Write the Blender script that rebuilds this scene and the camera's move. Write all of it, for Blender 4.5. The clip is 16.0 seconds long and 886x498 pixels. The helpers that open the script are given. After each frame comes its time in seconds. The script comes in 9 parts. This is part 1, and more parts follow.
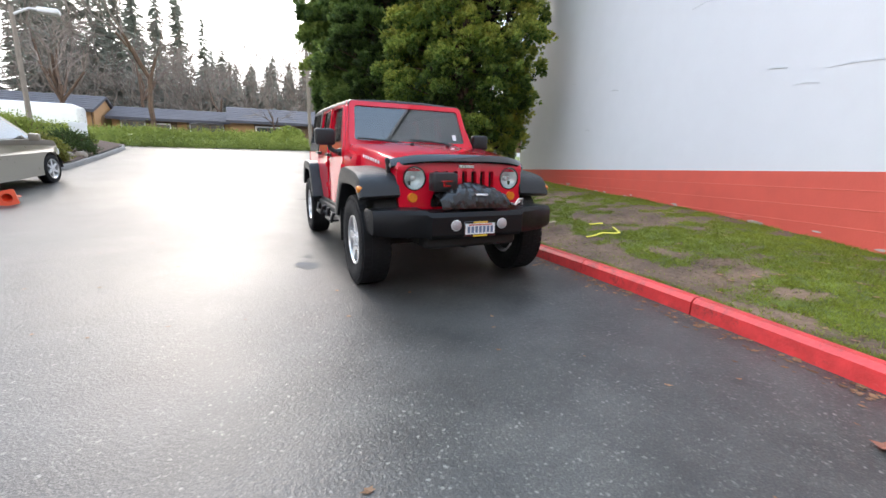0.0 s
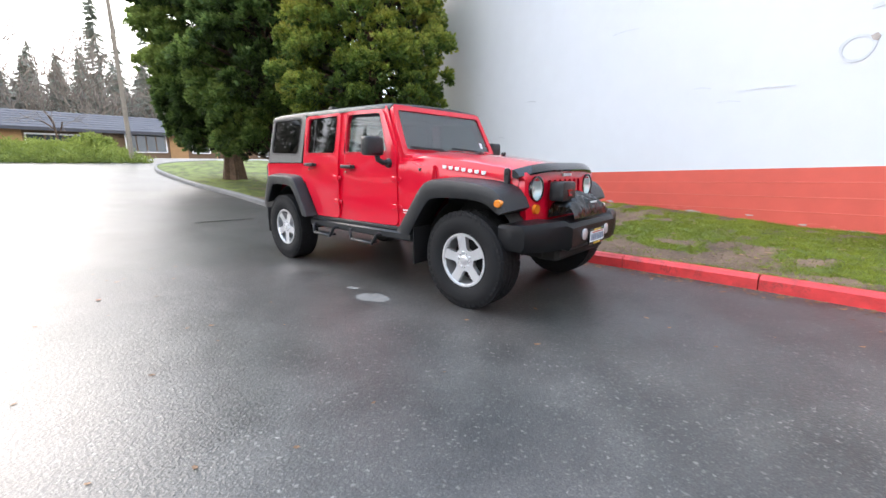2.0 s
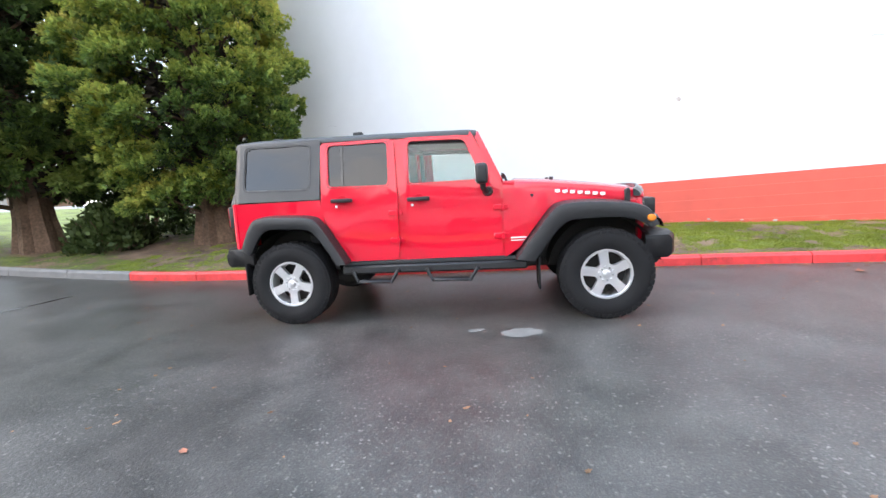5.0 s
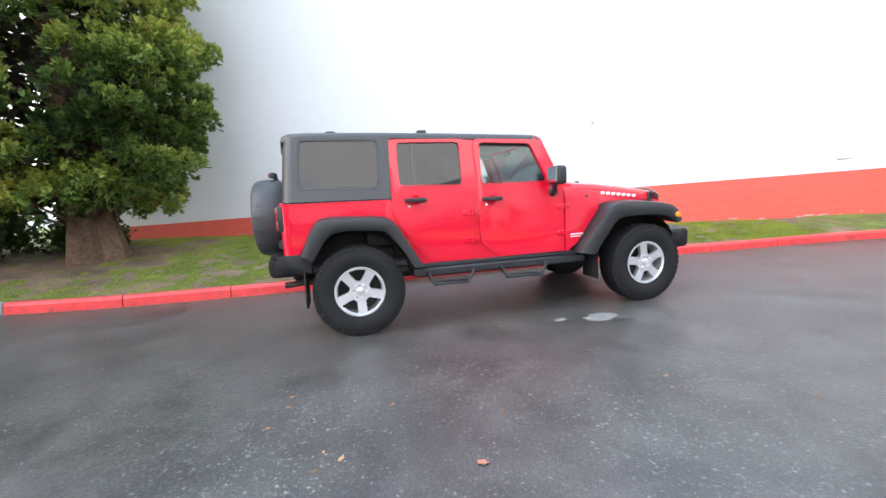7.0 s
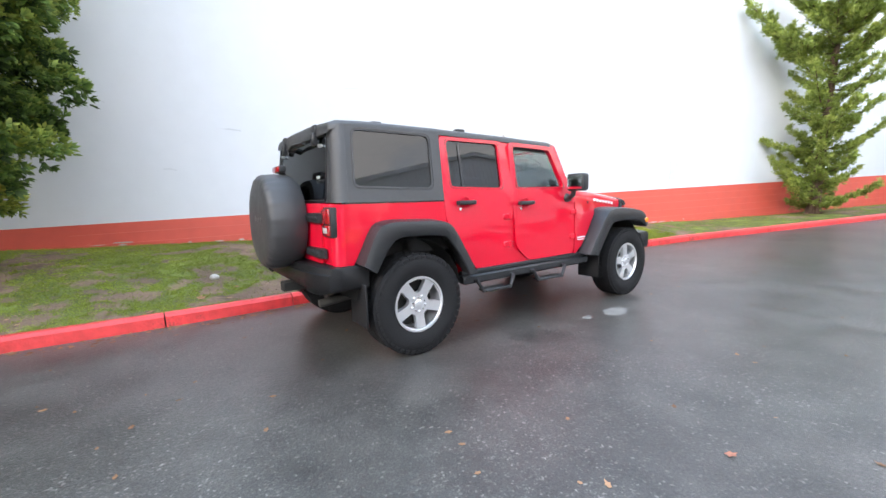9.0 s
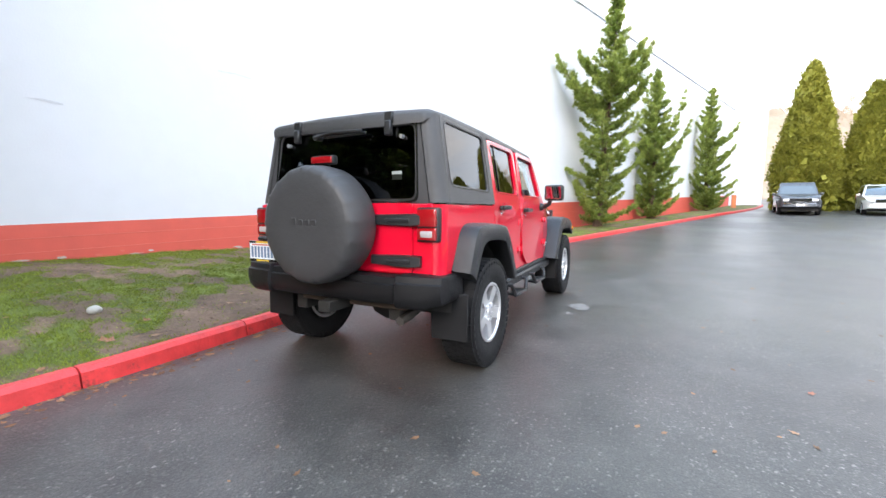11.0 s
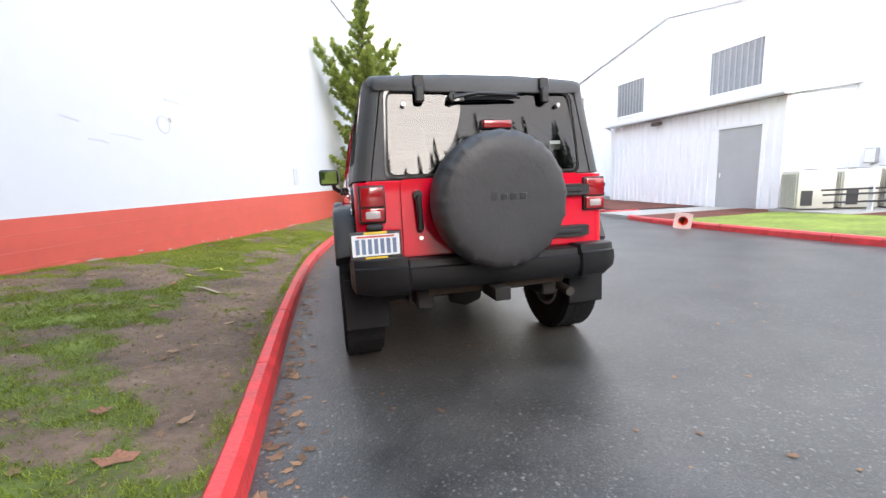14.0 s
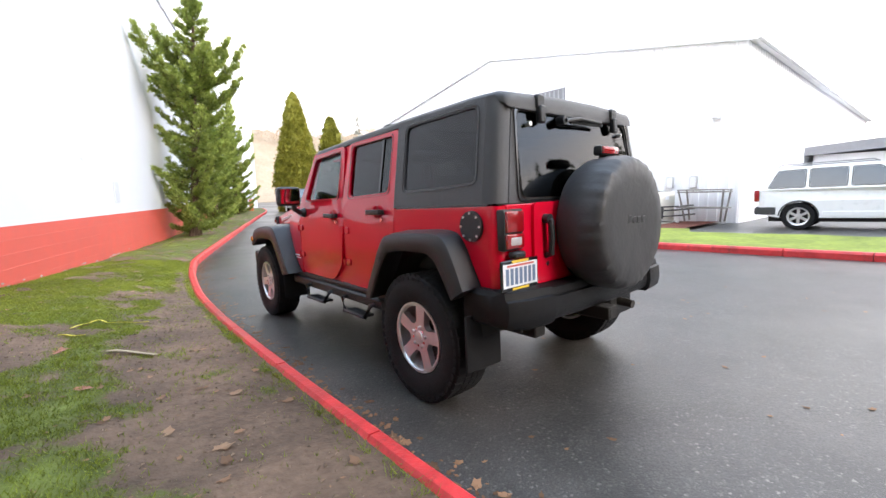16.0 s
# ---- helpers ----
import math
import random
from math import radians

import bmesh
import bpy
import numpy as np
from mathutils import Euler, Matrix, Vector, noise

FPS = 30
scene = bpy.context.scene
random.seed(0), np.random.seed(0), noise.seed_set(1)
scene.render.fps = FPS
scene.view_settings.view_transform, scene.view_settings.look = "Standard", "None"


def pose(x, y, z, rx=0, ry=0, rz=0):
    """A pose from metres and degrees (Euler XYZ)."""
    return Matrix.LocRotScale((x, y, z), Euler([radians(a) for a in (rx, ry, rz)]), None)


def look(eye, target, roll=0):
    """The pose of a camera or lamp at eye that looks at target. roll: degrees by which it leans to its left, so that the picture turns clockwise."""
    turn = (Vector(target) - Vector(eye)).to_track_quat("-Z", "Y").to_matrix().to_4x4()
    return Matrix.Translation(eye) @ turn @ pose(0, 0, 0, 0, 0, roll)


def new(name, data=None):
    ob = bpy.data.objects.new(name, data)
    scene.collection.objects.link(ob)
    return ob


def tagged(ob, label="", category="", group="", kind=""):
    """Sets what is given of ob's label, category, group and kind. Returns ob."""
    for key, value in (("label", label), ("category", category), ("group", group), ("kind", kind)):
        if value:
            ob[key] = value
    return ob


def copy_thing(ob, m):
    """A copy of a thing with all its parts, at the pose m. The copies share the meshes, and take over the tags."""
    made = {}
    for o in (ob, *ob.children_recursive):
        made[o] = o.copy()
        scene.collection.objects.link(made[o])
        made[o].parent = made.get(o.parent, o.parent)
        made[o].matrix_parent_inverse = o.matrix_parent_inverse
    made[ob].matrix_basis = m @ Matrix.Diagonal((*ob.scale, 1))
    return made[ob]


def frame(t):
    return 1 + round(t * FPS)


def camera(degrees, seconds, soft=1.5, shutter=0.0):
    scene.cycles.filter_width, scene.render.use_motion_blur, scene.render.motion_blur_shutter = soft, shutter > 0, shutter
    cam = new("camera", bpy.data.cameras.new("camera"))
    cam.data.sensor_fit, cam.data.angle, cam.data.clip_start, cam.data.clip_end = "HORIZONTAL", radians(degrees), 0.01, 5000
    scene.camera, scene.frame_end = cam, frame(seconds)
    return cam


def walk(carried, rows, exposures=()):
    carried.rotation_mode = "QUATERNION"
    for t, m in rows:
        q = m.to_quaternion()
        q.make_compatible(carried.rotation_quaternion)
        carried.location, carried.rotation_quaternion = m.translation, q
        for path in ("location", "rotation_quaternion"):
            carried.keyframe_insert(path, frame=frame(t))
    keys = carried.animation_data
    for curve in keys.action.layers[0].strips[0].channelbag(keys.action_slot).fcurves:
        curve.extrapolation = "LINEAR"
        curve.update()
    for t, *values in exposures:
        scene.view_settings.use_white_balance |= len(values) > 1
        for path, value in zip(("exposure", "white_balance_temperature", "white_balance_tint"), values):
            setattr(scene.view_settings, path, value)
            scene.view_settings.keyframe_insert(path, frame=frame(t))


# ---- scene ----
from mathutils.geometry import tessellate_polygon

cam = camera(93.8, 16.0)
PATH = [
    (0, (-1.725, -5.21, 1.0), (-0.901, -3.428, 0.621), 0.6),
    (0.5, (-2.202, -4.851, 1.01), (-1.256, -3.123, 0.669), 1.3),
    (1, (-2.697, -4.505, 1.018), (-1.532, -2.916, 0.673), -1.5),
    (1.5, (-3.087, -4.055, 1.029), (-1.788, -2.58, 0.66), -2.2),
    (2, (-3.44, -3.604, 1.052), (-1.99, -2.272, 0.698), -1.5),
    (2.5, (-3.724, -3.139, 1.087), (-2.101, -2.027, 0.726), -2.9),
    (3, (-3.981, -2.658, 1.119), (-2.256, -1.703, 0.78), -2.0),
    (3.5, (-4.242, -2.178, 1.145), (-2.435, -1.399, 0.784), -3.3),
    (4, (-4.386, -1.635, 1.178), (-2.521, -0.968, 0.902), -2.4),
    (4.2, (-4.458, -1.432, 1.182), (-2.561, -0.854, 0.925), -3.3),
    (6.3, (-4.666, 0.804, 1.242), (-2.688, 0.664, 0.977), -4.6),
    (6.5, (-4.662, 1.025, 1.249), (-2.693, 0.78, 0.999), -4.9),
    (7, (-4.558, 1.548, 1.266), (-2.63, 1.092, 0.99), -4.6),
    (7.5, (-4.352, 1.982, 1.298), (-2.454, 1.394, 1.068), -3.4),
    (8, (-4.171, 2.423, 1.328), (-2.39, 1.555, 1.056), -4.1),
    (8.2, (-4.057, 2.573, 1.333), (-2.305, 1.65, 1.05), -4.5),
    (10.3, (-2.583, 3.999, 1.337), (-1.396, 2.419, 1.027), -1.1),
    (10.5, (-2.383, 4.116, 1.329), (-1.272, 2.484, 1.008), -1.8),
    (11, (-1.933, 4.316, 1.311), (-1.046, 2.542, 1.058), -0.8),
    (11.5, (-1.46, 4.539, 1.304), (-0.891, 2.641, 1.026), -1.5),
    (12, (-0.928, 4.541, 1.292), (-0.436, 2.62, 1.035), -1.4),
    (12.5, (-0.421, 4.64, 1.283), (-0.192, 2.669, 1.029), -1.6),
    (13, (0.074, 4.62, 1.28), (0.152, 2.648, 0.955), -3.5),
    (13.5, (0.516, 4.563, 1.278), (0.317, 2.591, 1.015), -2.5),
    (14, (0.913, 4.447, 1.262), (0.426, 2.536, 0.931), -2.3),
    (14.5, (1.284, 4.212, 1.266), (0.646, 2.341, 0.967), 0.1),
    (15, (1.677, 4.021, 1.299), (0.709, 2.305, 0.955), -0.4),
    (15.5, (2.023, 3.757, 1.306), (0.945, 2.107, 0.962), -2.1),
    (16, (2.342, 3.483, 1.34), (1.081, 1.955, 1.066), -1.4),
]
walk(cam, [(t, look(eye, target, roll)) for t, eye, target, roll in PATH],
     [(0, 0.82, 6900, 14), (2, 1.10, 6900, 14), (3.5, 1.40, 6850, 14), (7, 1.40, 6850, 13), (10.5, 1.32, 6800, 13), (12.5, 1.26, 6850, 14), (14, 1.14, 7000, 15), (16, 1.19, 7100, 16)])

# ---- world, sun ----
world = bpy.data.worlds.new("world")
scene.world = world
world.use_nodes = True
wn, wl = world.node_tree.nodes, world.node_tree.links
wn.clear()
w_out = wn.new("ShaderNodeOutputWorld")
w_bg = wn.new("ShaderNodeBackground")
w_sky = wn.new("ShaderNodeTexSky")
w_sky.sky_type, w_sky.sun_disc = "NISHITA", False
SUN_EL, SUN_AZ = radians(30), radians(-7)          # azimuth from +y towards +x
w_sky.sun_elevation, w_sky.sun_rotation = SUN_EL, SUN_AZ
w_sky.air_density, w_sky.dust_density = 1.0, 2.0
w_tc = wn.new("ShaderNodeTexCoord")
w_map = wn.new("ShaderNodeMapping")
w_map.inputs["Scale"].default_value = (1.0, 1.0, 2.6)
w_noise = wn.new("ShaderNodeTexNoise")
w_noise.inputs["Scale"].default_value, w_noise.inputs["Detail"].default_value = 2.2, 6.0
w_ramp = wn.new("ShaderNodeValToRGB")
w_ramp.color_ramp.elements[0].position, w_ramp.color_ramp.elements[1].position = 0.28, 0.52
w_ramp.color_ramp.elements[0].color, w_ramp.color_ramp.elements[1].color = (0.35, 0.35, 0.35, 1), (1, 1, 1, 1)
w_cloud = wn.new("ShaderNodeValToRGB")
w_cloud.color_ramp.elements[0].position, w_cloud.color_ramp.elements[1].position = 0.3, 0.75
w_cloud.color_ramp.elements[0].color, w_cloud.color_ramp.elements[1].color = (9.5, 9.9, 10.4, 1), (13.0, 13.0, 13.0, 1)
w_mix = wn.new("ShaderNodeMixRGB")
wl.new(w_tc.outputs["Generated"], w_map.inputs["Vector"])
wl.new(w_map.outputs["Vector"], w_noise.inputs["Vector"])
wl.new(w_noise.outputs["Fac"], w_ramp.inputs["Fac"])
wl.new(w_noise.outputs["Fac"], w_cloud.inputs["Fac"])
# the cloud thins to blue overhead
w_sep = wn.new("ShaderNodeSeparateXYZ")
w_thin = wn.new("ShaderNodeMapRange")
w_thin.interpolation_type = "SMOOTHSTEP"
w_thin.inputs["From Min"].default_value, w_thin.inputs["From Max"].default_value = 0.45, 0.80
w_thin.inputs["To Min"].default_value, w_thin.inputs["To Max"].default_value = 1.0, 0.25
w_fac = wn.new("ShaderNodeMath")
w_fac.operation = "MULTIPLY"
wl.new(w_tc.outputs["Generated"], w_sep.inputs["Vector"])
wl.new(w_sep.outputs["Z"], w_thin.inputs["Value"])
wl.new(w_ramp.outputs["Color"], w_fac.inputs[0])
wl.new(w_thin.outputs["Result"], w_fac.inputs[1])
wl.new(w_fac.outputs[0], w_mix.inputs["Fac"])
# the blue between the clouds is veiled by bright haze
w_haze = wn.new("ShaderNodeVectorMath")
w_haze.operation = "ADD"
w_haze.inputs[1].default_value = (2.5, 5.0, 8.0)
wl.new(w_sky.outputs["Color"], w_haze.inputs[0])
wl.new(w_haze.outputs["Vector"], w_mix.inputs["Color1"])
wl.new(w_cloud.outputs["Color"], w_mix.inputs["Color2"])
# thin cloud glows towards the hidden sun
w_dot = wn.new("ShaderNodeVectorMath")
w_dot.operation = "DOT_PRODUCT"
w_dot.inputs[1].default_value = (math.sin(SUN_AZ) * math.cos(SUN_EL), math.cos(SUN_AZ) * math.cos(SUN_EL), math.sin(SUN_EL))
w_pos = wn.new("ShaderNodeMath")
w_pos.operation = "MAXIMUM"
w_pos.inputs[1].default_value = 0.0
w_pow = wn.new("ShaderNodeMath")
w_pow.operation = "POWER"
w_pow.inputs[1].default_value = 1.8
w_amp = wn.new("ShaderNodeMath")
w_amp.operation = "MULTIPLY_ADD"
w_amp.inputs[1].default_value, w_amp.inputs[2].default_value = 0.80, 1.10
w_glow = wn.new("ShaderNodeVectorMath")
w_glow.operation = "SCALE"
wl.new(w_tc.outputs["Generated"], w_dot.inputs[0])
wl.new(w_dot.outputs["Value"], w_pos.inputs[0])
wl.new(w_pos.outputs[0], w_pow.inputs[0])
wl.new(w_pow.outputs[0], w_amp.inputs[0])
wl.new(w_mix.outputs["Color"], w_glow.inputs[0])
wl.new(w_amp.outputs[0], w_glow.inputs["Scale"])
wl.new(w_glow.outputs["Vector"], w_bg.inputs["Color"])
w_bg.inputs["Strength"].default_value = 0.11
wl.new(w_bg.outputs["Background"], w_out.inputs["Surface"])
sun = new("sun", bpy.data.lights.new("sun", "SUN"))
sun.data.energy, sun.data.angle, sun.data.color = 0.75, radians(22), (1.0, 0.95, 0.88)
sun.matrix_world = look((0, 0, 0), (-math.sin(SUN_AZ) * math.cos(SUN_EL), -math.cos(SUN_AZ) * math.cos(SUN_EL), -math.sin(SUN_EL)))


# ---- small tools ----
def part(name, bm, material, parent=None, label="", smooth=True):
    """Links a bmesh (or a mesh) as one mesh object, under a thing or a part."""
    if isinstance(bm, bpy.types.Mesh):
        me = bm
    else:
        me = bpy.data.meshes.new(name)
        bm.normal_update()
        bm.to_mesh(me)
        bm.free()
        if smooth:
            me.shade_smooth()
            me.set_sharp_from_angle(angle=radians(38))
        if material:
            me.materials.append(material)
    ob = new(name, me)
    if parent:
        ob.parent = parent
    if label:
        ob["label"] = label
    return ob


def thing(name, label, category, m=None, group="", kind=""):
    ob = new(name)
    ob.empty_display_size = 0.2
    if m is not None:
        ob.matrix_basis = m
    return tagged(ob, label, category, group, kind)


def B():
    return bmesh.new()


def box(bm, x0, x1, y0, y1, z0, z1, bevel=0.0, seg=1):
    r = bmesh.ops.create_cube(bm, size=1.0)
    vs = r["verts"]
    bmesh.ops.scale(bm, vec=(x1 - x0, y1 - y0, z1 - z0), verts=vs)
    bmesh.ops.translate(bm, vec=((x0 + x1) / 2, (y0 + y1) / 2, (z0 + z1) / 2), verts=vs)
    if bevel > 0:
        es = list({e for v in vs for e in v.link_edges})
        r2 = bmesh.ops.bevel(bm, geom=es, offset=bevel, segments=seg, affect="EDGES", profile=0.5)
        vs = list({v for f in r2["faces"] for v in f.verts} | {v for v in vs if v.is_valid})
    return vs


def cyl(bm, p0, p1, r0, r1=None, seg=16, caps=True):
    r1 = r0 if r1 is None else r1
    p0, p1 = Vector(p0), Vector(p1)
    q = (p1 - p0).to_track_quat("Z", "Y")
    rings = []
    for p, r in ((p0, r0), (p1, r1)):
        rings.append([bm.verts.new(p + q @ Vector((r * math.cos(2 * math.pi * k / seg), r * math.sin(2 * math.pi * k / seg), 0))) for k in range(seg)])
    for k in range(seg):
        bm.faces.new((rings[0][k], rings[0][(k + 1) % seg], rings[1][(k + 1) % seg], rings[1][k]))
    if caps:
        bm.faces.new(list(reversed(rings[0])))
        bm.faces.new(rings[1])
    return rings[0] + rings[1]


def tube(bm, pts, r, seg=8, r_end=None):
    pts = [Vector(p) for p in pts]
    rings, n = [], len(pts)
    for k, p in enumerate(pts):
        d = (pts[min(k + 1, n - 1)] - pts[max(k - 1, 0)]).normalized()
        q = d.to_track_quat("Z", "Y")
        rr = r if r_end is None else r + (r_end - r) * k / (n - 1)
        rings.append([bm.verts.new(p + q @ Vector((rr * math.cos(2 * math.pi * i / seg), rr * math.sin(2 * math.pi * i / seg), 0))) for i in range(seg)])
    for a, b in zip(rings, rings[1:]):
        best = min(range(seg), key=lambda s: (a[0].co - b[s].co).length)
        for i in range(seg):
            bm.faces.new((a[i], a[(i + 1) % seg], b[(i + 1 + best) % seg], b[(i + best) % seg]))
    bm.faces.new(list(reversed(rings[0])))
    bm.faces.new(rings[-1])


def loft(bm, sections, closed=True, caps=True):
    """Skins rows of points of equal length."""
    rows = [[bm.verts.new(p) for p in s] for s in sections]
    n = len(rows[0])
    for a, b in zip(rows, rows[1:]):
        for i in range(n if closed else n - 1):
            bm.faces.new((a[i], a[(i + 1) % n], b[(i + 1) % n], b[i]))
    if closed and caps:
        bm.faces.new(list(reversed(rows[0])))
        bm.faces.new(rows[-1])
    bmesh.ops.recalc_face_normals(bm, faces=bm.faces)
    return rows


def prism(bm, poly, axis, a, b, bevel=0.0, seg=1):
    """A flat outline, given in the two other axes in order, pushed from a to b along an axis."""
    def at(u, v, w):
        return {"x": (w, u, v), "y": (u, w, v), "z": (u, v, w)}[axis]
    lo = [bm.verts.new(at(u, v, a)) for u, v in poly]
    hi = [bm.verts.new(at(u, v, b)) for u, v in poly]
    n = len(poly)
    fs = [bm.faces.new(lo), bm.faces.new(list(reversed(hi)))]
    for i in range(n):
        fs.append(bm.faces.new((lo[i], hi[i], hi[(i + 1) % n], lo[(i + 1) % n])))
    bmesh.ops.recalc_face_normals(bm, faces=fs)
    if bevel > 0:
        es = list({e for f in fs for e in f.edges})
        bmesh.ops.bevel(bm, geom=es, offset=bevel, segments=seg, affect="EDGES", profile=0.5)
    return lo + hi


def rounded(poly, r, n=4):
    """Rounds the corners of an outline."""
    out, m = [], len(poly)
    for i in range(m):
        p, a, b = Vector(poly[i]), Vector(poly[i - 1]), Vector(poly[(i + 1) % m])
        ra = min(r, (a - p).length * 0.45, (b - p).length * 0.45)
        s, e = p + (a - p).normalized() * ra, p + (b - p).normalized() * ra
        for k in range(n + 1):
            t = k / n
            out.append(tuple(s * (1 - t) ** 2 + p * 2 * t * (1 - t) + e * t * t))
    return out


def smooth_curve(pts, n=6):
    """Catmull-Rom through points."""
    pts = [Vector(p) for p in pts]
    out = []
    for i in range(len(pts) - 1):
        p0, p1, p2, p3 = pts[max(i - 1, 0)], pts[i], pts[i + 1], pts[min(i + 2, len(pts) - 1)]
        for k in range(n):
            t = k / n
            out.append(0.5 * (2 * p1 + (p2 - p0) * t + (2 * p0 - 5 * p1 + 4 * p2 - p3) * t * t + (3 * p1 - p0 - 3 * p2 + p3) * t ** 3))
    out.append(pts[-1])
    return out


# ---- materials ----
def mat(name, color, rough=0.6, metal=0.0, var=0.12, scale=8.0, bump=0.0, bscale=60.0, spec=0.5, coat=0.0, rvar=0.1, island=0.0, color2=None, emit=None, alpha_rand=False):
    """A principled material with colour wandering at two scales, a little roughness change, and fine relief."""
    m = bpy.data.materials.new(name)
    m.use_nodes = True
    n, l = m.node_tree.nodes, m.node_tree.links
    p = n["Principled BSDF"]
    p.inputs["Metallic"].default_value = metal
    p.inputs["Specular IOR Level"].default_value = spec
    if coat:
        p.inputs["Coat Weight"].default_value, p.inputs["Coat Roughness"].default_value = coat, 0.04
    tc = n.new("ShaderNodeTexCoord")
    n1, n2 = n.new("ShaderNodeTexNoise"), n.new("ShaderNodeTexNoise")
    n1.inputs["Scale"].default_value, n1.inputs["Detail"].default_value = scale * 0.12, 3
    n2.inputs["Scale"].default_value, n2.inputs["Detail"].default_value = scale, 4
    l.new(tc.outputs["Object"], n1.inputs["Vector"])
    l.new(tc.outputs["Object"], n2.inputs["Vector"])
    add = n.new("ShaderNodeMath")
    add.operation = "ADD"
    l.new(n1.outputs["Fac"], add.inputs[0])
    l.new(n2.outputs["Fac"], add.inputs[1])
    ramp = n.new("ShaderNodeMapRange")
    ramp.inputs["From Min"].default_value, ramp.inputs["From Max"].default_value = 0.6, 1.4
    l.new(add.outputs[0], ramp.inputs["Value"])
    mix = n.new("ShaderNodeMixRGB")
    c = Vector(color)
    lo = tuple(v * (1 - var) for v in c) if color2 is None else tuple(color2)
    hi = tuple(min(1, v * (1 + var)) for v in c) if color2 is None else tuple(c)
    mix.inputs["Color1"].default_value, mix.inputs["Color2"].default_value = (*lo, 1), (*hi, 1)
    l.new(ramp.outputs["Result"], mix.inputs["Fac"])
    last = mix.outputs["Color"]
    if island:
        src = n.new("ShaderNodeNewGeometry").outputs["Random Per Island"] if not alpha_rand else n.new("ShaderNodeObjectInfo").outputs["Random"]
        hsv = n.new("ShaderNodeHueSaturation")
        mr = n.new("ShaderNodeMapRange")
        mr.inputs["To Min"].default_value, mr.inputs["To Max"].default_value = 1 - island, 1 + island
        l.new(src, mr.inputs["Value"])
        l.new(mr.outputs["Result"], hsv.inputs["Value"])
        l.new(last, hsv.inputs["Color"])
        last = hsv.outputs["Color"]
    l.new(last, p.inputs["Base Color"])
    rr = n.new("ShaderNodeMapRange")
    rr.inputs["To Min"].default_value, rr.inputs["To Max"].default_value = max(0.0, rough - rvar), min(1.0, rough + rvar)
    l.new(n2.outputs["Fac"], rr.inputs["Value"])
    l.new(rr.outputs["Result"], p.inputs["Roughness"])
    if bump:
        n3 = n.new("ShaderNodeTexNoise")
        n3.inputs["Scale"].default_value, n3.inputs["Detail"].default_value = bscale, 3
        l.new(tc.outputs["Object"], n3.inputs["Vector"])
        b = n.new("ShaderNodeBump")
        b.inputs["Strength"].default_value, b.inputs["Distance"].default_value = bump, 0.01
        l.new(n3.outputs["Fac"], b.inputs["Height"])
        l.new(b.outputs["Normal"], p.inputs["Normal"])
    if emit:
        p.inputs["Emission Color"].default_value, p.inputs["Emission Strength"].default_value = (*emit[:3], 1), emit[3]
    return m





def glass_mat(name, tint, rough=0.0, ior=1.9):
    """Thin tinted glazing: part see-through, part mirror by angle."""
    m = bpy.data.materials.new(name)
    m.use_nodes = True
    n, l = m.node_tree.nodes, m.node_tree.links
    n.clear()
    out = n.new("ShaderNodeOutputMaterial")
    tr, gl = n.new("ShaderNodeBsdfTransparent"), n.new("ShaderNodeBsdfGlossy")
    tr.inputs["Color"].default_value = (*tint, 1)
    gl.inputs["Roughness"].default_value = rough
    gl.inputs["Color"].default_value = (0.95, 0.97, 1, 1)
    f0 = ((ior - 1) / (ior + 1)) ** 2
    fc = n.new("ShaderNodeLayerWeight")
    fc.inputs["Blend"].default_value = 0.5
    pw, fr = n.new("ShaderNodeMath"), n.new("ShaderNodeMath")
    pw.operation, fr.operation = "POWER", "MULTIPLY_ADD"
    pw.inputs[1].default_value = 5.0
    fr.inputs[1].default_value, fr.inputs[2].default_value = 1 - f0, f0
    l.new(fc.outputs["Facing"], pw.inputs[0])
    l.new(pw.outputs[0], fr.inputs[0])
    mix = n.new("ShaderNodeMixShader")
    l.new(fr.outputs[0], mix.inputs["Fac"])
    l.new(tr.outputs["BSDF"], mix.inputs[1])
    l.new(gl.outputs["BSDF"], mix.inputs[2])
    l.new(mix.outputs["Shader"], out.inputs["Surface"])
    return m


